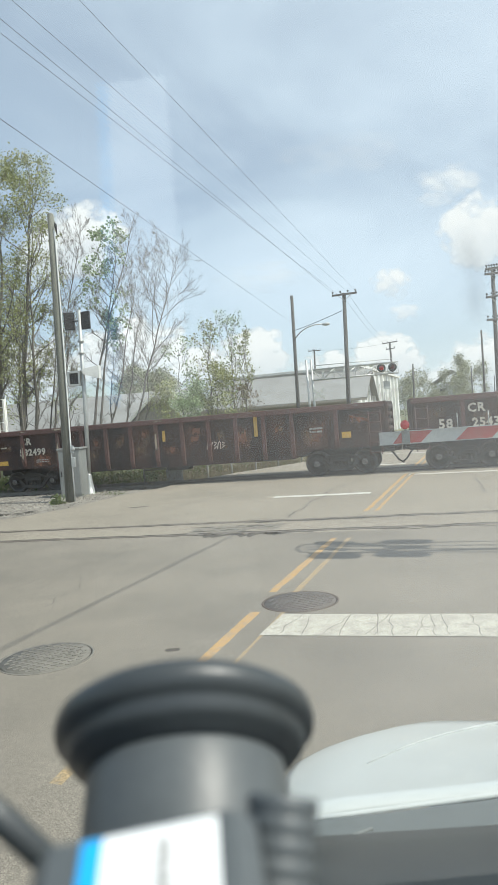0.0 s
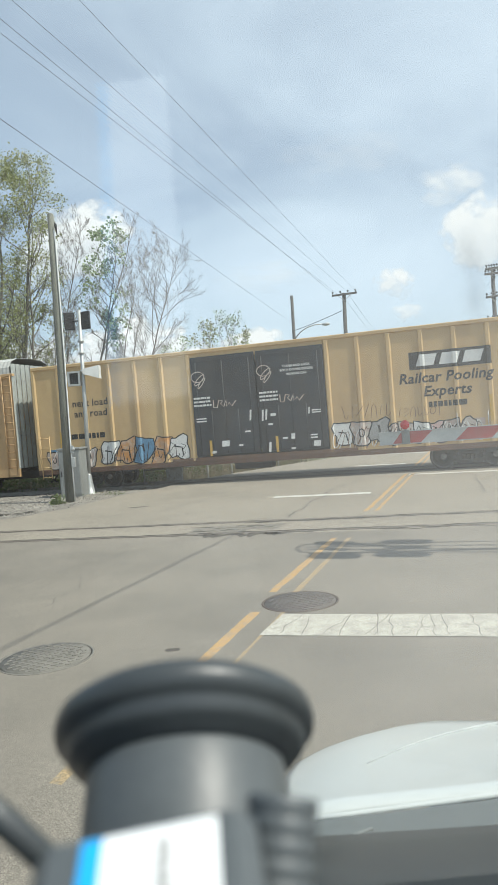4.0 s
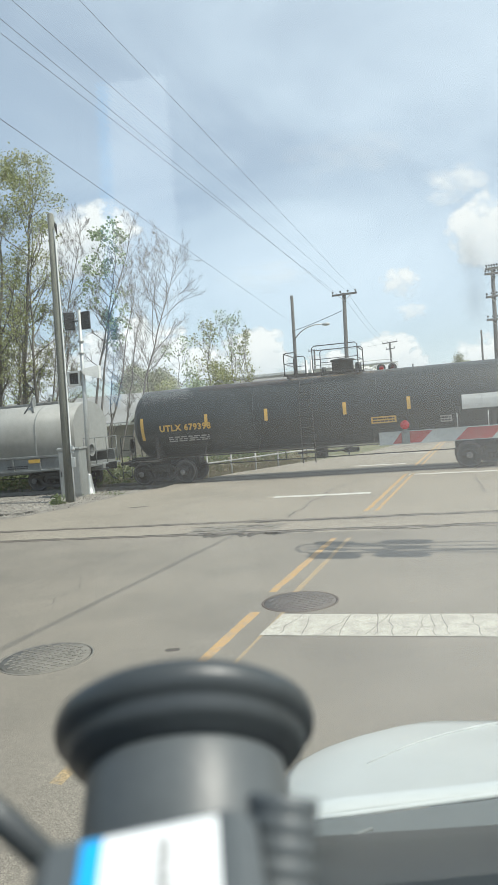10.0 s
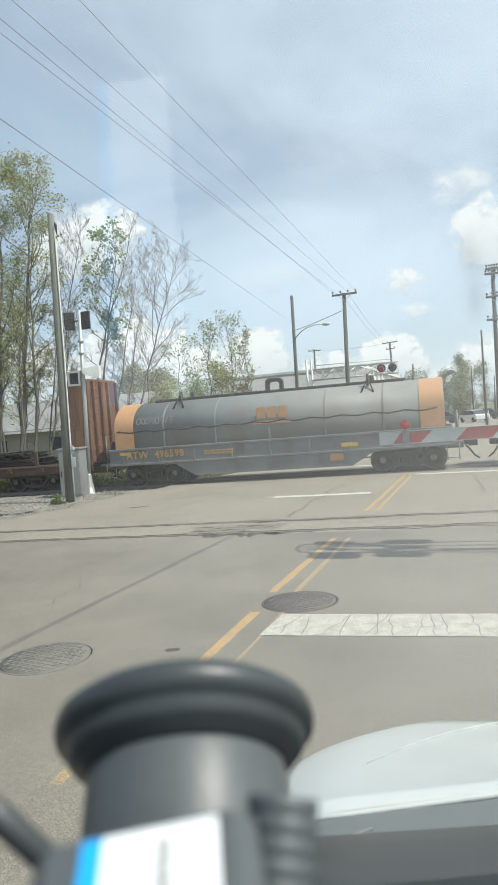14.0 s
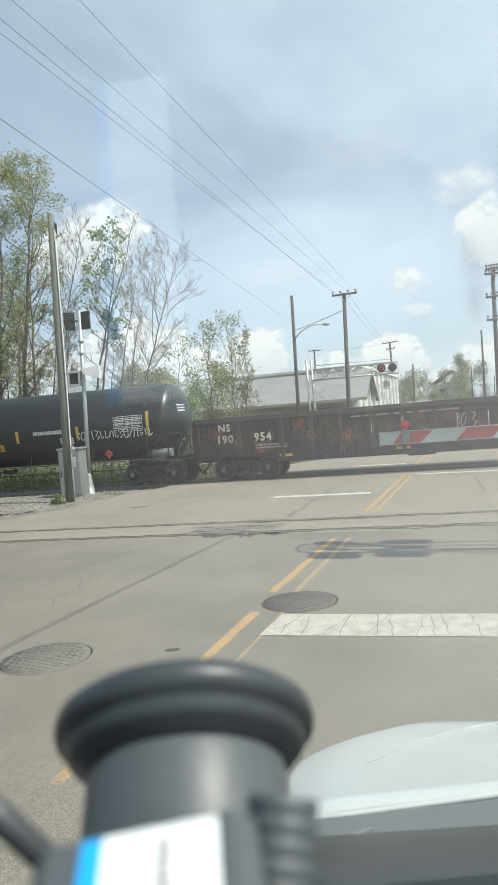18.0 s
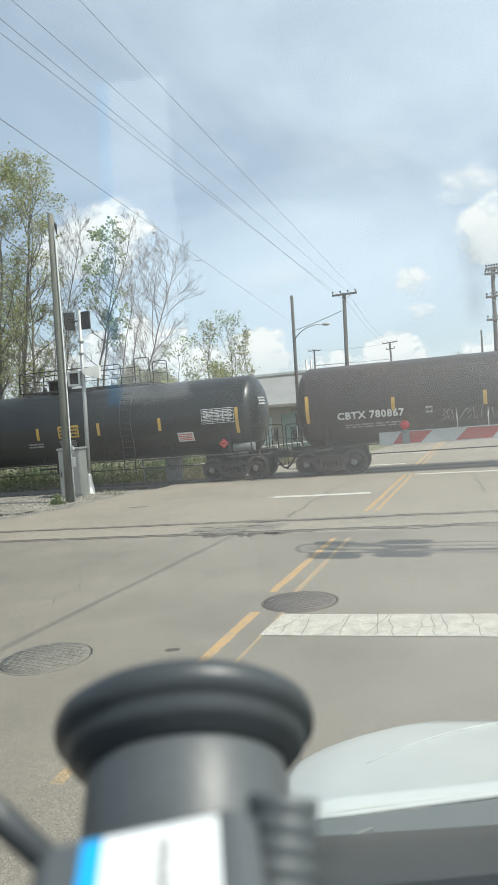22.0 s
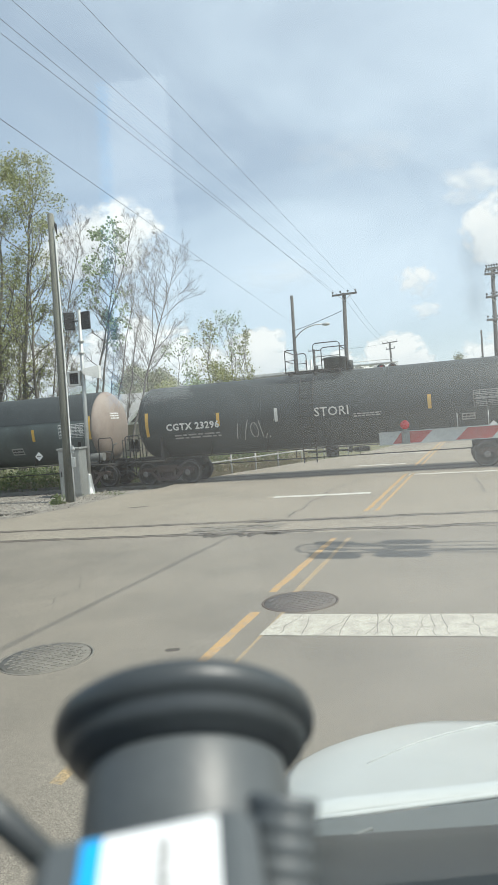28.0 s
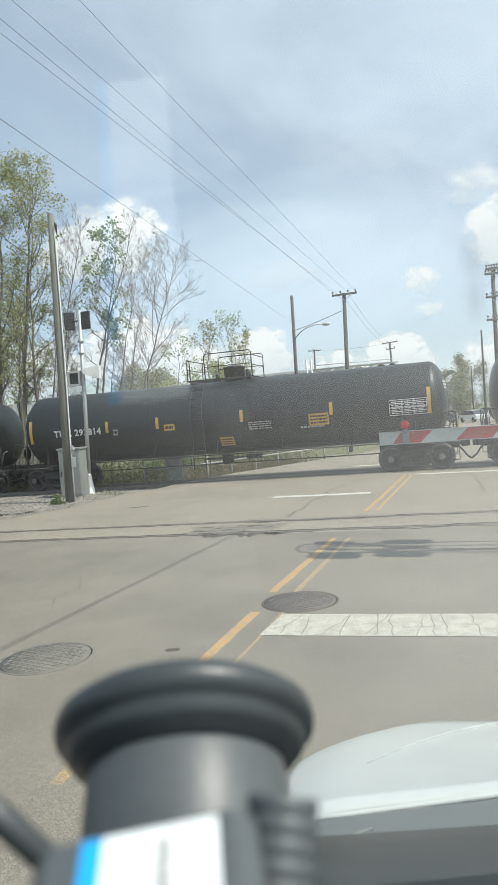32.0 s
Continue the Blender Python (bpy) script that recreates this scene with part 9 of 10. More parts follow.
tree(-3.4, 44.5, 5.4, 16, "bushy green shrub beyond the tracks", "leaf_round", 7, 0.08, 0.24, 1.0, low=0.1, wide=0.4, boughs=14, kids=4)
tree(-5.8, 51.0, 6.0, 17, "bushy green tree beyond the bare ones", "leaf", 7, 0.09, 0.28, 0.9, low=0.2, wide=0.35, boughs=14, kids=4)
for x, y, h, sd in ((-13.4, 84.0, 9.8, 37), (-11.0, 86.0, 9.9, 38), (-9.4, 85.0, 9.0, 39)):
    tree(x, y, h, sd, "round green tree behind the workshop roofs", "leaf_far", 10, 0.17, 0.42, 1.0, low=0.1, wide=0.34, boughs=18, kids=4, thin=0.02)
# woods at the end of the road
rnd = random.Random(31)
for k in range(18):
    x = 27 + k * 2.4 + rnd.uniform(-1, 1)
    y = 132 + rnd.uniform(-6, 22)
    tree(x, y, rnd.uniform(7.5, 12.5), 100 + k, "distant tree in fresh spring leaf", "leaf_far" if k % 3 else "leaf", 7, 0.17, 0.5, 0.8, low=0.15, wide=0.3, boughs=14, kids=3, thin=0.02)
for k in range(10):
    x = -26 + k * 7.0 + rnd.uniform(-2, 2)
    tree(x, 118 + rnd.uniform(-6, 14), rnd.uniform(8, 10), 140 + k, "distant tree behind the roofs", "leaf_far", 6, 0.18, 0.5, 0.8, low=0.15, wide=0.3, boughs=12, kids=3, thin=0.02)
for k in range(9):
    x = 34 + k * 3.2
    tree(x, 124 + rnd.uniform(-6, 4), rnd.uniform(3.4, 5.5), 170 + k, "green undergrowth at the wood's edge", "leaf_far", 9, 0.17, 0.4, 1.0, low=0.05, wide=0.45, boughs=12, kids=3, thin=0.02)


M["dry_stalk"] = leafy("dry_stalk", (0.30, 0.26, 0.17), (0.22, 0.18, 0.12), 1.0)


def weeds(name, spots, seed, count, height, label, mat="weeds", leafy_count=4):
    rnd = random.Random(seed)
    vs, fs = [], []
    for _ in range(count):
        (x0, y0), (x1, y1), w = rnd.choice(spots)
        t = rnd.random()
        x, y = x0 + (x1 - x0) * t + rnd.uniform(-w, w), y0 + (y1 - y0) * t + rnd.uniform(-w, w)
        h, a = height * rnd.uniform(0.4, 1.2), rnd.uniform(0, 6.28)
        bx, by = rnd.uniform(-0.3, 0.3) * h, rnd.uniform(-0.3, 0.3) * h
        k = len(vs)                                  # a thin stalk
        vs += [(x - 0.01, y, -0.28), (x + 0.01, y, -0.28), (x + bx, y + by, -0.28 + h)]
        fs.append((k, k + 1, k + 2))
        for j in range(leafy_count):                 # with leaves along it
            f = rnd.uniform(0.25, 1.05)
            c = Vector((x + bx * f + rnd.gauss(0, 0.09) * h, y + by * f + rnd.gauss(0, 0.09) * h, -0.28 + h * f))
            u = Vector((rnd.uniform(-1, 1), rnd.uniform(-1, 1), rnd.uniform(-0.6, 0.8))).normalized()
            w = u.cross(Vector((rnd.uniform(-1, 1), rnd.uniform(-1, 1), rnd.uniform(-1, 1)))).normalized()
            s = min(0.075, 0.12 * h) * rnd.uniform(0.6, 1.3)
            k = len(vs)
            vs += [c - u * s, c + w * s * 0.55, c + u * s, c - w * s * 0.55]
            fs.append((k, k + 1, k + 2, k + 3))
    sh = Mesh()
    sh.add(vs, fs)
    solid(name, sh, M[mat], label, "weeds", kind="stuff")


weeds("weeds", [((-22, 35.5), (-5.0, 31.2), 1.6), ((-20, 38), (-3.0, 33.5), 2.2), ((-5, 32), (1.5, 37.5), 0.8)], 5, 4300, 1.1, "tangled green weeds along the embankment")
weeds("dry_grass", [((-22, 36.5), (-4.5, 31.5), 2.5), ((-4, 31), (3, 38), 1.0)], 6, 3200, 0.75, "pale dry grass among the weeds", "dry_stalk", 1)
weeds("verge_weeds", [((-6.6, 23.3), (-6.7, 23.6), 0.14), ((-5.2, 25.2), (-5.0, 25.6), 0.25), ((-7.5, 26), (-4.5, 25.6), 0.5)], 7, 320, 0.30, "small green weeds in the gravel verge")


weeds("verge_plant", [((-6.62, 23.35), (-6.70, 23.45), 0.13)], 8, 110, 0.48, "small leafy weed at the foot of the pole")


def pebbles():
    rnd = random.Random(9)
    vs, fs = [], []
    for _ in range(2600):
        t = rnd.random()
        y = 20.2 + 7.0 * t
        x = -4.8 - rnd.random() * 9.0 - (24.3 - y) * 0.45 * (1 if y < 24.3 else -0.4)
        s = rnd.uniform(0.02, 0.055)
        k = len(vs)
        z = -0.03
        vs += [(x - s, y, z), (x, y - s, z), (x + s, y, z), (x, y + s, z), (x + rnd.uniform(-s, s) * 0.5, y, z + s * rnd.uniform(0.6, 1.1))]
        fs += [(k, k + 1, k + 4), (k + 1, k + 2, k + 4), (k + 2, k + 3, k + 4), (k + 3, k, k + 4)]
    sh = Mesh()
    sh.add(vs, fs)
    solid("loose_stones", sh, M["gravel"], "loose pale stones scattered on the gravel verge", "stones", kind="stuff")


pebbles()
# ---- the waiting vehicle around the camera ----
def seat(u, v, d):
    """A place in the cabin: d metres ahead of the eye, u and v times that to the right and up."""
    return Vector((u * d, v * d, -d))


M["shade_line_grey"] = surface("shade_line_grey", (0.44, 0.46, 0.45), 0.5, amount=0.2, scale=4, fine=20, bump=0.0)
M["hood_white"] = surface("hood_white", (0.53, 0.555, 0.54), 0.35, worn=(0.45, 0.47, 0.455), amount=0.4, scale=2, fine=20, bump=0.0, spread=0.03, coat=0.3)
M["plastic_grey"] = surface("plastic_grey", (0.135, 0.15, 0.147), 0.6, amount=0.2, scale=4, fine=60, bump=0.05, spread=0.05)
M["plastic_dark"] = surface("plastic_dark", (0.012, 0.017, 0.0165), 0.5, amount=0.2, scale=4, fine=60, bump=0.05, spread=0.05)
M["rubber_gloss"] = surface("rubber_gloss", (0.046, 0.053, 0.056), 0.40, amount=0.3, scale=30, fine=200, bump=0.02, spread=0.05)
M["mount_grey"] = surface("mount_grey", (0.085, 0.096, 0.100), 0.45, amount=0.2, scale=30, fine=200, bump=0.02, spread=0.05)
M["dash_black"] = surface("dash_black", (0.018, 0.019, 0.02), 0.8, amount=0.3, scale=8, fine=200, bump=0.05)
M["label_white"] = surface("label_white", (0.82, 0.84, 0.84), 0.5, amount=0.05, scale=20, fine=100, bump=0.0, spread=0.02)
M["label_blue"] = surface("label_blue", (0.01, 0.37, 0.80), 0.5, amount=0.05, scale=20, fine=100, bump=0.0, spread=0.02)
M["cabin_lining"] = surface("cabin_lining", (0.20, 0.20, 0.19), 0.9, amount=0.2, scale=4, fine=60)

van = thing("vehicle_front", "white vehicle hood and dark cowl panel seen from the driver's seat", "vehicle", CAM_POSE)
# hood: a crowned panel, its left shoulder rolling down
sh = Mesh()
NU, NV = 22, 10
left_u = [0.062, 0.056, 0.052, 0.050, 0.052, 0.058, 0.068, 0.084, 0.110, 0.140, 0.175]
vs = []
for j in range(NV + 1):
    t = j / NV
    d = 1.42 + 0.90 * t
    for i in range(NU + 1):
        s = i / NU
        u = left_u[j] + (0.95 - left_u[j]) * s ** 1.4
        v = (-0.547 + 0.115 * u) * (1 - t) + (-0.4045 + 0.002 * u) * t + 0.018 * math.sin(math.pi * t)
        v -= 0.035 * max(0.0, 1 - (u - left_u[j]) / 0.10) ** 2 * (0.3 + 0.7 * t)
        vs.append(seat(u, v, d))
fs = [(j * (NU + 1) + i, j * (NU + 1) + i + 1, (j + 1) * (NU + 1) + i + 1, (j + 1) * (NU + 1) + i) for j in range(NV) for i in range(NU)]
sh.add(vs, fs, True)
hood = part("hood", sh, M["hood_white"], van)
md = hood.modifiers.new("thickness", "SOLIDIFY")
md.thickness = 0.012
# raised seam along the hood's rear edge
sh = Mesh()
sh.tube([seat(0.06 + 0.085 * i, -0.551 + 0.0112 * i, 1.40) for i in range(11)], 0.006, 6)
part("hood_edge", sh, M["hood_white"], van)
sh = Mesh()


def on_hood(u, t):
    """A place on the hood's outer skin, by its direction and how far along it lies."""
    v = (-0.547 + 0.115 * u) * (1 - t) + (-0.4045 + 0.002 * u) * t + 0.018 * math.sin(math.pi * t)
    return seat(u, v + 0.0012, 1.42 + 0.90 * t)


# thin grey line laid on the hood for a soft line of shade
sh.tube([on_hood(0.172 + 0.019 * k, 0.36 + 0.054 * k) for k in range(11)], 0.0016, 6, 0.005)
part("hood_crease", sh, M["shade_line_grey"], van)
# cowl under the windscreen
sh = Mesh()
sh.add([seat(0.055, -0.555, 1.38), seat(0.9, -0.452, 1.38), seat(0.9, -0.49, 1.20), seat(0.055, -0.590, 1.20)], [(0, 1, 2, 3)])
part("cowl", sh, M["plastic_grey"], van)
sh = Mesh()
sh.tube([seat(0.10, -0.590, 1.00), seat(0.13, -0.580, 1.00), seat(0.18, -0.560, 1.00)], 0.006, 6, 0.003)
part("wiper", sh, M["plastic_grey"], van)
# cowl panel: a rounded shelf that comes towards the eye
sh = Mesh()
prof = [(-0.600, 1.06), (-0.575, 1.02), (-0.562, 0.96), (-0.575, 0.82), (-0.62, 0.66), (-0.72, 0.54), (-0.95, 0.44), (-1.4, 0.36)]
vs, fs = [], []
cols = [0.03, 0.06, 0.15, 0.3, 0.6, 1.1]
for v, d in prof:
    for u in cols:
        vs.append(seat(u / d * 0.9, v - 0.01 + 0.06 * (u - 0.1), d))
n = len(cols)
fs = [(j * n + i, j * n + i + 1, (j + 1) * n + i + 1, (j + 1) * n + i) for j in range(len(prof) - 1) for i in range(n - 1)]
sh.add(vs, fs, True)
part("cowl_panel", sh, M["plastic_dark"], van)
# unseen dark dashboard top below the eye, added to keep the windscreen's reflection dark
sh = Mesh()
sh.box(-0.75, 0.95, -0.31, -0.275, -0.36, 0.55, 0.015)
part("dashboard", sh, M["dash_black"], van)
# body and wheels under the hood, down to the road
LEVEL = CAM_POSE.inverted()
sh = Mesh()
sh.box(0.48, 2.0, 1.0, 2.25, 0.35, 1.08, 0.08)
sh.box(0.0, 2.0, -2.6, 0.9, 0.35, 1.0, 0.08)
part("body", sh, M["hood_white"], van, "", LEVEL)
for x, y in ((0.62, 1.45), (1.85, 1.45), (0.15, -1.9), (1.85, -1.9)):
    sh = Mesh()
    sh.lathe([(0.20, -0.11), (0.34, -0.12), (0.37, -0.07), (0.37, 0.07), (0.34, 0.12), (0.20, 0.11)], 24, Matrix.Translation((x, y, 0.37)) @ pose(0, 0, 0, 0, 90, 0))
    part("wheel", sh, M["rubber"], van, "", LEVEL)

# windscreen with a thin pale film that puts in the glass's hazy glare
film = bpy.data.materials.new("veiled_glass")
film.use_nodes = True
nd, ln = film.node_tree.nodes, film.node_tree.links
nd.remove(nd["Principled BSDF"])
clear = nd.new("ShaderNodeBsdfTransparent")
clear.inputs["Color"].default_value = (0.955, 0.985, 0.975, 1)
veil = nd.new("ShaderNodeBsdfTranslucent")
veil.inputs["Color"].default_value = (0.91, 0.875, 0.81, 1)
noise_tex = nd.new("ShaderNodeTexNoise")
noise_tex.inputs["Scale"].default_value, noise_tex.inputs["Detail"].default_value = 20.0, 4.0
rng = nd.new("ShaderNodeMapRange")
rng.inputs["From Min"].default_value, rng.inputs["From Max"].default_value = 0.3, 0.7
rng.inputs["To Min"].default_value, rng.inputs["To Max"].default_value = 0.028, 0.042
tcd = nd.new("ShaderNodeTexCoord")
mixs = nd.new("ShaderNodeMixShader")
ln.new(tcd.outputs["Object"], noise_tex.inputs["Vector"])
ln.new(noise_tex.outputs["Fac"], rng.inputs["Value"])
# the put-in glare is stronger towards the right, the sun's side
dsep, drift_x, dsum = nd.new("ShaderNodeSeparateXYZ"), nd.new("ShaderNodeMapRange"), nd.new("ShaderNodeMath")
drift_x.inputs["From Min"].default_value, drift_x.inputs["From Max"].default_value = -0.075, 0.075
drift_x.inputs["To Min"].default_value, drift_x.inputs["To Max"].default_value = -0.034, 0.136
ln.new(tcd.outputs["Object"], dsep.inputs["Vector"])
ln.new(dsep.outputs["X"], drift_x.inputs["Value"])
ln.new(rng.outputs["Result"], dsum.inputs[0])
ln.new(drift_x.outputs["Result"], dsum.inputs[1])
low_y, dsum2 = nd.new("ShaderNodeMapRange"), nd.new("ShaderNodeMath")     # the haze thins towards the foot
low_y.inputs["From Min"].default_value, low_y.inputs["From Max"].default_value = -0.20, -0.09
low_y.inputs["To Min"].default_value, low_y.inputs["To Max"].default_value = -0.095, 0.0
ln.new(dsep.outputs["Y"], low_y.inputs["Value"])
ln.new(dsum.outputs[0], dsum2.inputs[0])
ln.new(low_y.outputs["Result"], dsum2.inputs[1])
dsum2.use_clamp = True
ln.new(dsum2.outputs[0], mixs.inputs["Fac"])
ln.new(clear.outputs["BSDF"], mixs.inputs[1])
ln.new(veil.outputs["BSDF"], mixs.inputs[2])
gloss, mixg = nd.new("ShaderNodeBsdfGlossy"), nd.new("ShaderNodeMixShader")
gloss.inputs["Roughness"].default_value = 0.0
mixg.inputs["Fac"].default_value = 0.08
ln.new(mixs.outputs["Shader"], mixg.inputs[1])
ln.new(gloss.outputs["BSDF"], mixg.inputs[2])
ln.new(mixg.outputs["Shader"], nd["Material Output"].inputs["Surface"])
sh = Mesh()
GLASS = Vector((-0.105, 0.70, -0.71)).normalized()      # the windscreen's outward direction
GLASS_OFF = GLASS.dot(seat(-0.091, -0.410, 0.30)) + 0.005


def on_glass(x, y):
    """The place on the windscreen at a width and a height from the eye."""
    return (x, y, (GLASS_OFF - GLASS.x * x - GLASS.y * y) / GLASS.z)


sh.add([on_glass(-0.75, -0.36), on_glass(0.95, -0.36), on_glass(0.85, 0.34), on_glass(-0.68, 0.34)], [(0, 1, 2, 3)])
pane = part("windscreen", sh, film, van, "clear windscreen with a film that puts in a glare veil")
pane.visible_shadow = False
smear = bpy.data.materials.new("smear")
smear.use_nodes = True
nd, ln = smear.node_tree.nodes, smear.node_tree.links
nd["Principled BSDF"].inputs["Base Color"].default_value = (0.20, 0.20, 0.20, 1)
nd["Principled BSDF"].inputs["Roughness"].default_value = 0.9
stc, smap, sgrad, srange = nd.new("ShaderNodeTexCoord"), nd.new("ShaderNodeMapping"), nd.new("ShaderNodeTexGradient"), nd.new("ShaderNodeMapRange")
smap.inputs["Location"].default_value, smap.inputs["Scale"].default_value = (-1, -1, 0), (2, 2, 0)
sgrad.gradient_type = "SPHERICAL"
srange.interpolation_type = "SMOOTHSTEP"
srange.inputs["To Max"].default_value = 0.30
ln.new(stc.outputs["Generated"], smap.inputs["Vector"])
ln.new(smap.outputs["Vector"], sgrad.inputs["Vector"])
ln.new(sgrad.outputs["Fac"], srange.inputs["Value"])
ln.new(srange.outputs["Result"], nd["Principled BSDF"].inputs["Alpha"])
rnd = random.Random(2)
for cu, cv, a, b in ((0.322, 0.262, 0.022, 0.032), (0.330, 0.215, 0.020, 0.050), (0.318, 0.285, 0.015, 0.02)):
    sh = Mesh()
    sh.add([seat(cu + a * math.cos(k * 0.524) * rnd.uniform(0.75, 1.1), cv + b * math.sin(k * 0.524) * rnd.uniform(0.8, 1.1), 0.153) for k in range(12)], [tuple(range(12))])
    part("smear", sh, smear, pane)

# suction mount on the windscreen
mount = thing("suction_mount", "black rubber suction mount with a white and blue label", "phone mount", CAM_POSE)
axis = Vector((-0.085, 0.70, -0.71)).normalized()
AX = Matrix.Translation(seat(-0.091, -0.410, 0.30)) @ axis.to_track_quat("Z", "Y").to_matrix().to_4x4()
sh = Mesh()
sh.lathe([(0.0, 0.004), (0.051, 0.004), (0.0548, 0.001), (0.0556, -0.003), (0.0548, -0.007), (0.0515, -0.009), (0.0500, -0.0105), (0.0500, -0.0135), (0.0470, -0.0165), (0.0430, -0.0185), (0.0405, -0.021)], 64, AX)
part("cup", sh, M["rubber_gloss"], mount)
sh = Mesh()
sh.lathe([(0.0395, -0.018), (0.0408, -0.023), (0.0412, -0.040), (0.0412, -0.075), (0.039, -0.080), (0.0, -0.082)], 56, AX)
part("neck", sh, M["mount_grey"], mount)
# body and label are lengthened out of view so the windscreen mirrors them
P1, P2 = Vector((-0.0236, -0.0929, -0.1714)), Vector((-0.0085, -0.142, -0.010))
LY = (P1 - P2).normalized()                          # along the label, towards the glass
LX = Vector((0.985, 0.174, 0.0))
LX = (LX - LY * LX.dot(LY)).normalized()
LZ = LX.cross(LY)
BOX = Matrix.Translation(P1) @ Matrix((LX, LY, LZ)).transposed().to_4x4()
LLEN = (P1 - P2).length
sh = Mesh()
sh.box(-0.0305, 0.0245, -LLEN - 0.004, 0.002, -0.022, 0.0, 0.006, BOX)
part("body", sh, M["mount_grey"], mount)
sh = Mesh()
sh.box(-0.0120, 0.0158, -LLEN, -0.0045, 0.0, 0.0010, 0.0004, BOX)
lab = part("label", sh, M["label_white"], mount, "white label")
sh = Mesh()
sh.box(-0.0172, -0.0121, -LLEN, -0.0045, 0.0, 0.0010, 0.0004, BOX)
part("label_stripe", sh, M["label_blue"], mount, "bright blue stripe")
sh = Mesh()
for k in range(14):
    sh.box(0.0012, 0.0046 + 0.0006 * (k % 2), -0.0107 - 0.0036 * k, -0.0081 - 0.0036 * k, 0.0010, 0.0014, 0, BOX)
part("small_print", sh, M["grey_mark"], lab)
sh = Mesh()
KN = Matrix.Translation(seat(0.045, -0.592, 0.180)) @ Matrix.Scale(0.766, 4) @ pose(0, 0, 0, -119, 0, 0) @ pose(0, 0, 0, 0, 6, 0)
prof = []
for k in range(7):
    h = 0.016 - 0.0062 * k
    prof += [(0.0120, h), (0.0125, h - 0.0012), (0.0125, h - 0.0040), (0.0117, h - 0.0050)]
sh.lathe([(0.0, 0.0165), (0.0118, 0.0165)] + prof + [(0.0, prof[-1][1] - 0.001)], 32, KN)
part("ribbed_knob", sh, M["mount_grey"], mount)
sh = Mesh()
sh.tube([seat(-0.42, -0.50, 0.20), seat(-0.36, -0.545, 0.20), seat(-0.30, -0.60, 0.20), seat(-0.22, -0.66, 0.21)], 0.0042, 8)
part("arm", sh, M["rubber_gloss"], mount)

# ---- clouds, far behind everything ----
CLOUDS = []


def cloud_material(name, seed, soft, dense, top, low):
    mat = bpy.data.materials.new(name)
    mat.use_nodes = True
    n, l = mat.node_tree.nodes, mat.node_tree.links
    n.remove(n["Principled BSDF"])
    tc = n.new("ShaderNodeTexCoord")
    sep = n.new("ShaderNodeSeparateXYZ")
    l.new(tc.outputs["Object"], sep.inputs["Vector"])

    def math_node(op, a, b=None):
        m = n.new("ShaderNodeMath")
        m.operation = op
        for i, x in enumerate((a, b)):
            if x is None:
                continue
            if isinstance(x, (int, float)):
                m.inputs[i].default_value = x
            else:
                l.new(x, m.inputs[i])
        return m.outputs[0]
    r2 = math_node("ADD", math_node("POWER", math_node("ABSOLUTE", sep.outputs["X"]), 2.2), math_node("POWER", math_node("ABSOLUTE", sep.outputs["Z"]), 2.0))
    tex = n.new("ShaderNodeTexNoise")
    tex.noise_dimensions = "4D"
    tex.inputs["W"].default_value, tex.inputs["Scale"].default_value, tex.inputs["Detail"].default_value, tex.inputs["Roughness"].default_value = seed * 3.7, 2.2, 6.0, 0.55
    l.new(tc.outputs["Object"], tex.inputs["Vector"])
    field = math_node("ADD", math_node("SUBTRACT", 0.62, r2), math_node("MULTIPLY", math_node("SUBTRACT", tex.outputs["Fac"], 0.5), 1.9))
    ramp = n.new("ShaderNodeMapRange")
    ramp.interpolation_type = "SMOOTHSTEP"
    ramp.inputs["From Min"].default_value, ramp.inputs["From Max"].default_value = 0.02, soft
    ramp.inputs["To Min"].default_value, ramp.inputs["To Max"].default_value = 0.0, dense
    l.new(field, ramp.inputs["Value"])
    # sunlit top and shaded base are put into the sheet's glowing colour
    shade = n.new("ShaderNodeMapRange")
    shade.inputs["From Min"].default_value, shade.inputs["From Max"].default_value = -0.75, 0.35
    l.new(math_node("ADD", sep.outputs["Z"], math_node("MULTIPLY", math_node("SUBTRACT", tex.outputs["Fac"], 0.5), 1.3)), shade.inputs["Value"])
    col = n.new("ShaderNodeMix")
    col.data_type = "RGBA"
    col.inputs["A"].default_value, col.inputs["B"].default_value = (*low, 1), (*top, 1)
    l.new(shade.outputs["Result"], col.inputs["Factor"])
    em, tr, mx = n.new("ShaderNodeEmission"), n.new("ShaderNodeBsdfTransparent"), n.new("ShaderNodeMixShader")
    l.new(col.outputs["Result"], em.inputs["Color"])
    em.inputs["Strength"].default_value = 0.72
    l.new(ramp.outputs["Result"], mx.inputs["Fac"])
    l.new(tr.outputs["BSDF"], mx.inputs[1])
    l.new(em.outputs["Emission"], mx.inputs[2])
    l.new(mx.outputs["Shader"], n["Material Output"].inputs["Surface"])
    return mat


def cloud(x, z, w, h, seed, drift, dense=0.95, soft=0.42):
    """A cumulus on a far sheet of sky, w by h metres, drifting to the right."""
    mat = cloud_material("cloud", seed, soft, dense, (0.97, 0.98, 1.0), (0.66, 0.73, 0.81))
    me = bpy.data.meshes.new("cloud")
    me.from_pydata([(-1.35, 0, -1.35), (1.35, 0, -1.35), (1.35, 0, 1.35), (-1.35, 0, 1.35)], [], [(0, 1, 2, 3)])
    me.materials.append(mat)
    ob = new("cloud", me)
    ob.scale = (w / 2, 1, h / 2)
    ob.visible_shadow = False
    tagged(ob, "white cumulus cloud drifting over a pale blue sky", "cloud", "clouds", "structure")
    CLOUDS.append((ob, x, 2000.0 + 3 * seed, z, drift))


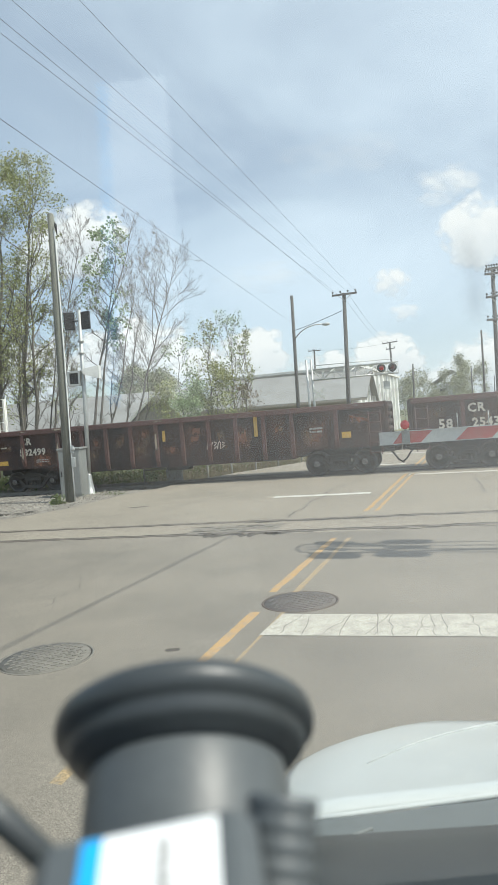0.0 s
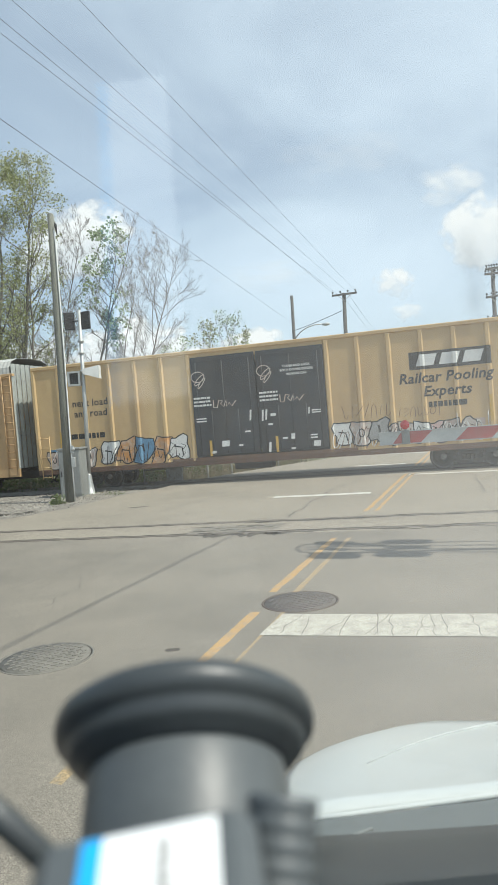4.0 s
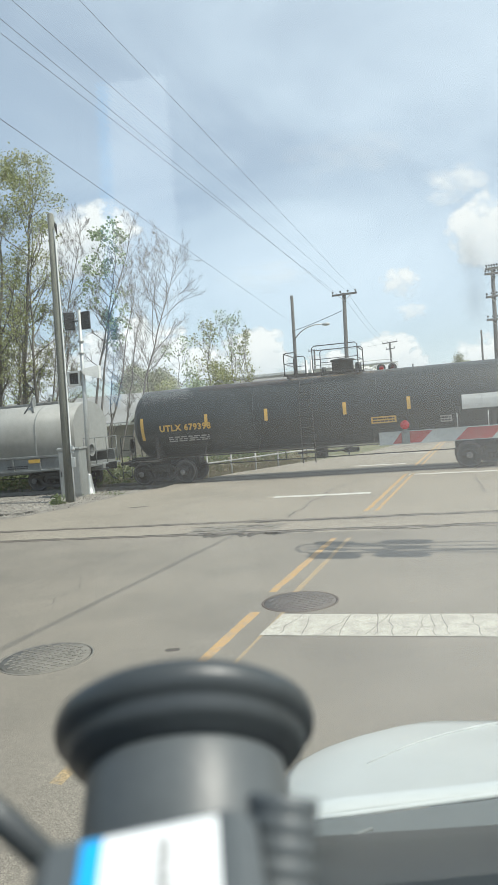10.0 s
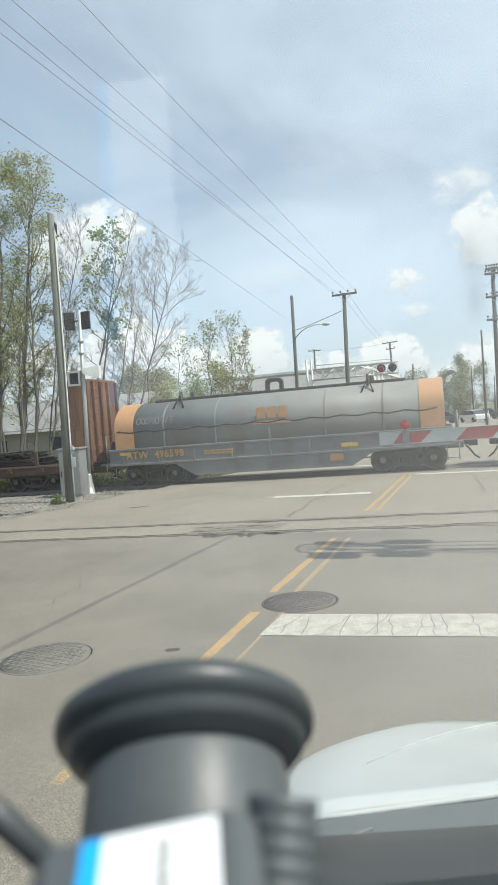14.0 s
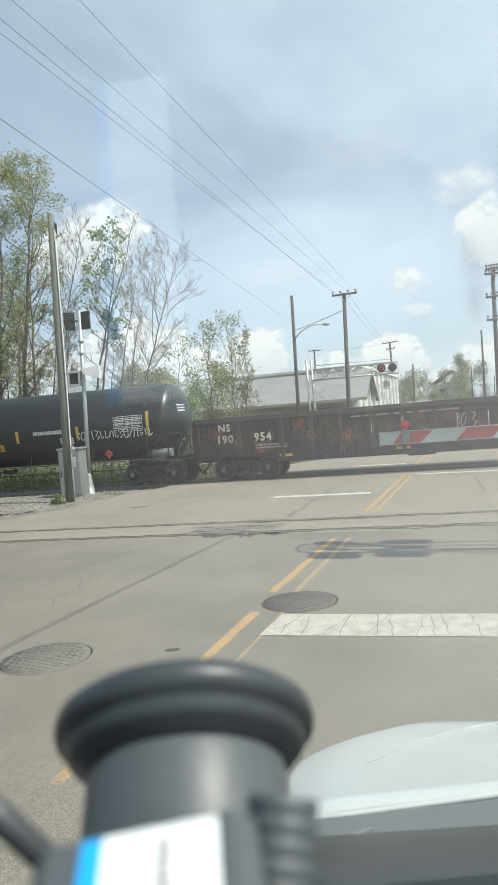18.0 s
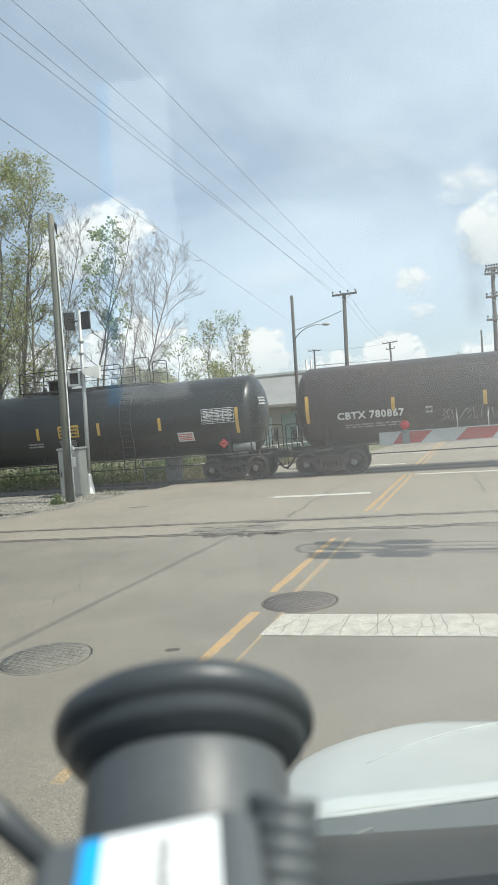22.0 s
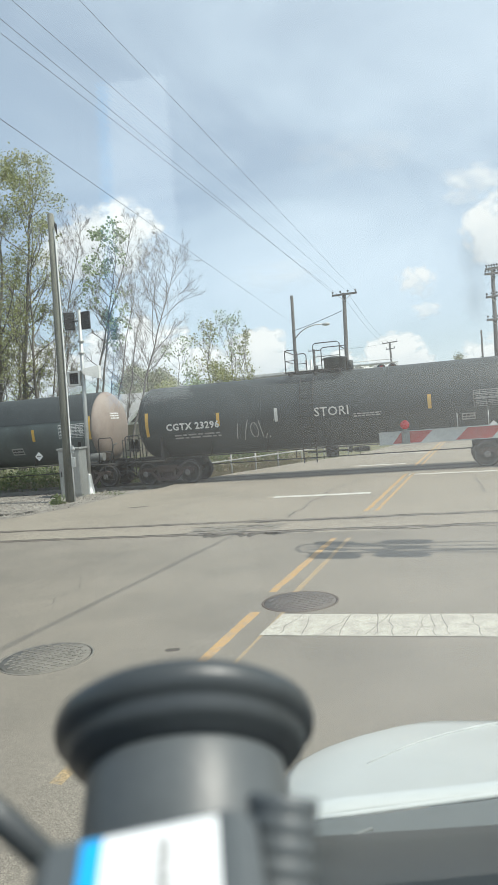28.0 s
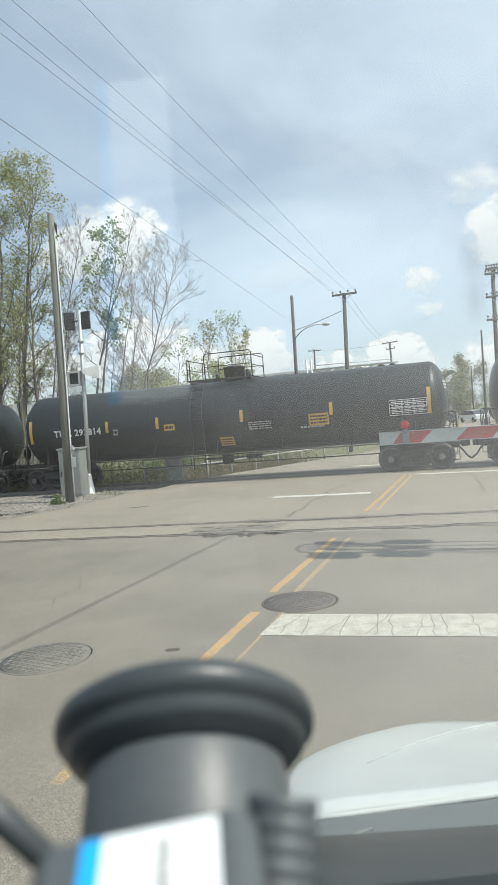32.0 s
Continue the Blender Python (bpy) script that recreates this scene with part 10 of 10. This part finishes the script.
PX = 1.64
for x, z, w, h, seed, drift, dense, soft in (
        (-450, 560, 410, 280, 1, 70, 0.97, 0.42), (-540, 520, 320, 210, 2, 40, 0.9, 0.5),
        (705, 490, 330, 290, 3, 45, 0.98, 0.4), (640, 640, 270, 170, 4, 50, 0.85, 1.0), (590, 600, 170, 70, 5, 50, 0.4, 0.8),
        (450, 372, 155, 135, 6, 52, 0.95, 0.7), (485, 285, 130, 80, 7, 45, 0.8, 0.9),
        (30, 180, 320, 230, 8, 8, 0.98, 0.32), (-330, 230, 430, 260, 9, 10, 0.97, 0.36), (250, 140, 240, 130, 10, 12, 0.95, 0.36), (430, 145, 280, 210, 11, 20, 0.97, 0.34), (700, 120, 320, 220, 12, 20, 0.95, 0.36), (600, 70, 420, 120, 13, 15, 0.8, 0.6), (-110, 170, 380, 210, 14, 8, 0.95, 0.4), (-620, 200, 440, 280, 15, 10, 0.95, 0.4),
        (90, 420, 420, 130, 16, 30, 0.28, 0.9), (330, 760, 520, 200, 17, 30, 0.22, 0.9)):
    cloud(x, z, w, h, seed, drift * PX, dense, soft)


# ---- what moves ----
def run_rows(base):
    times = [0.0, 0.1] + [float(t) for t in range(1, 32)] + [31.9, 32.0]
    return [(t, TRACK @ pose(base + SPEED * t, CENTRE, 0)) for t in times]


def motions():
    for car, base, sets in CARS:
        walk(car, run_rows(base))
        # wheels turn while the car is near the crossing
        t0, t1 = max(0.0, (-26 - base) / SPEED), min(CLIP, (24 - base) / SPEED)
        k0, k1 = int(t0 * FPS), int(t1 * FPS)
        for ws in sets:
            home = ws.matrix_basis.translation.copy()
            step = SPEED / 0.457 / FPS
            rows = [(k / FPS, Matrix.Translation(home) @ Matrix.Rotation(step * (k - k0), 4, "Y")) for k in range(k0, k1 + 1)]
            if k0 > 0:
                rows = [(0.0, Matrix.Translation(home))] + rows
            if k1 < CLIP * FPS:
                rows = rows + [(CLIP, rows[-1][1])]
            if len(rows) < 2:
                rows = [(0.0, Matrix.Translation(home)), (CLIP, Matrix.Translation(home))]
            walk(ws, rows)
    # the bird comes from behind, crosses in the nineteenth second and flies off
    walk(bird, [(t, pose(x, y, z, 0, 0, 8)) for t, x, y, z in (
        (0.0, 44.0, -272.0, 14.0), (9.0, 25.0, -127.5, 14.2), (17.6, 7.4, 10.2, 15.0), (18.6, 5.51, 26.2, 15.86), (19.2, 4.75, 35.7, 17.1), (19.8, 3.0, 45.4, 17.5), (21.0, 0.2, 64.0, 18.4), (32.0, -24.0, 240.0, 26.0))])
    # the insect rises from beside the hood and is gone upwards within a second
    flight = [(0.0, -1.10, -0.90), (29.55, -1.10, -0.90), (29.7, -0.28, -0.30), (30.0, 0.070, 0.252), (30.1, 0.186, 0.435), (30.3, 0.419, 0.80), (30.6, 0.80, 1.40), (CLIP, 0.80, 1.40)]
    walk(fly, [(t, CAM_POSE @ Matrix.Translation((1.6 * u, 1.6 * v, -1.6)) @ pose(0, 0, 0, 0, 0, -32)) for t, u, v in flight])
    for ob, x, y, z, drift in CLOUDS:
        times = [0.0, 0.1] + [float(t) for t in range(2, 32, 2)] + [31.9, 32.0]
        walk(ob, [(t, pose(x + drift * t / CLIP, y, z)) for t in times])


motions()
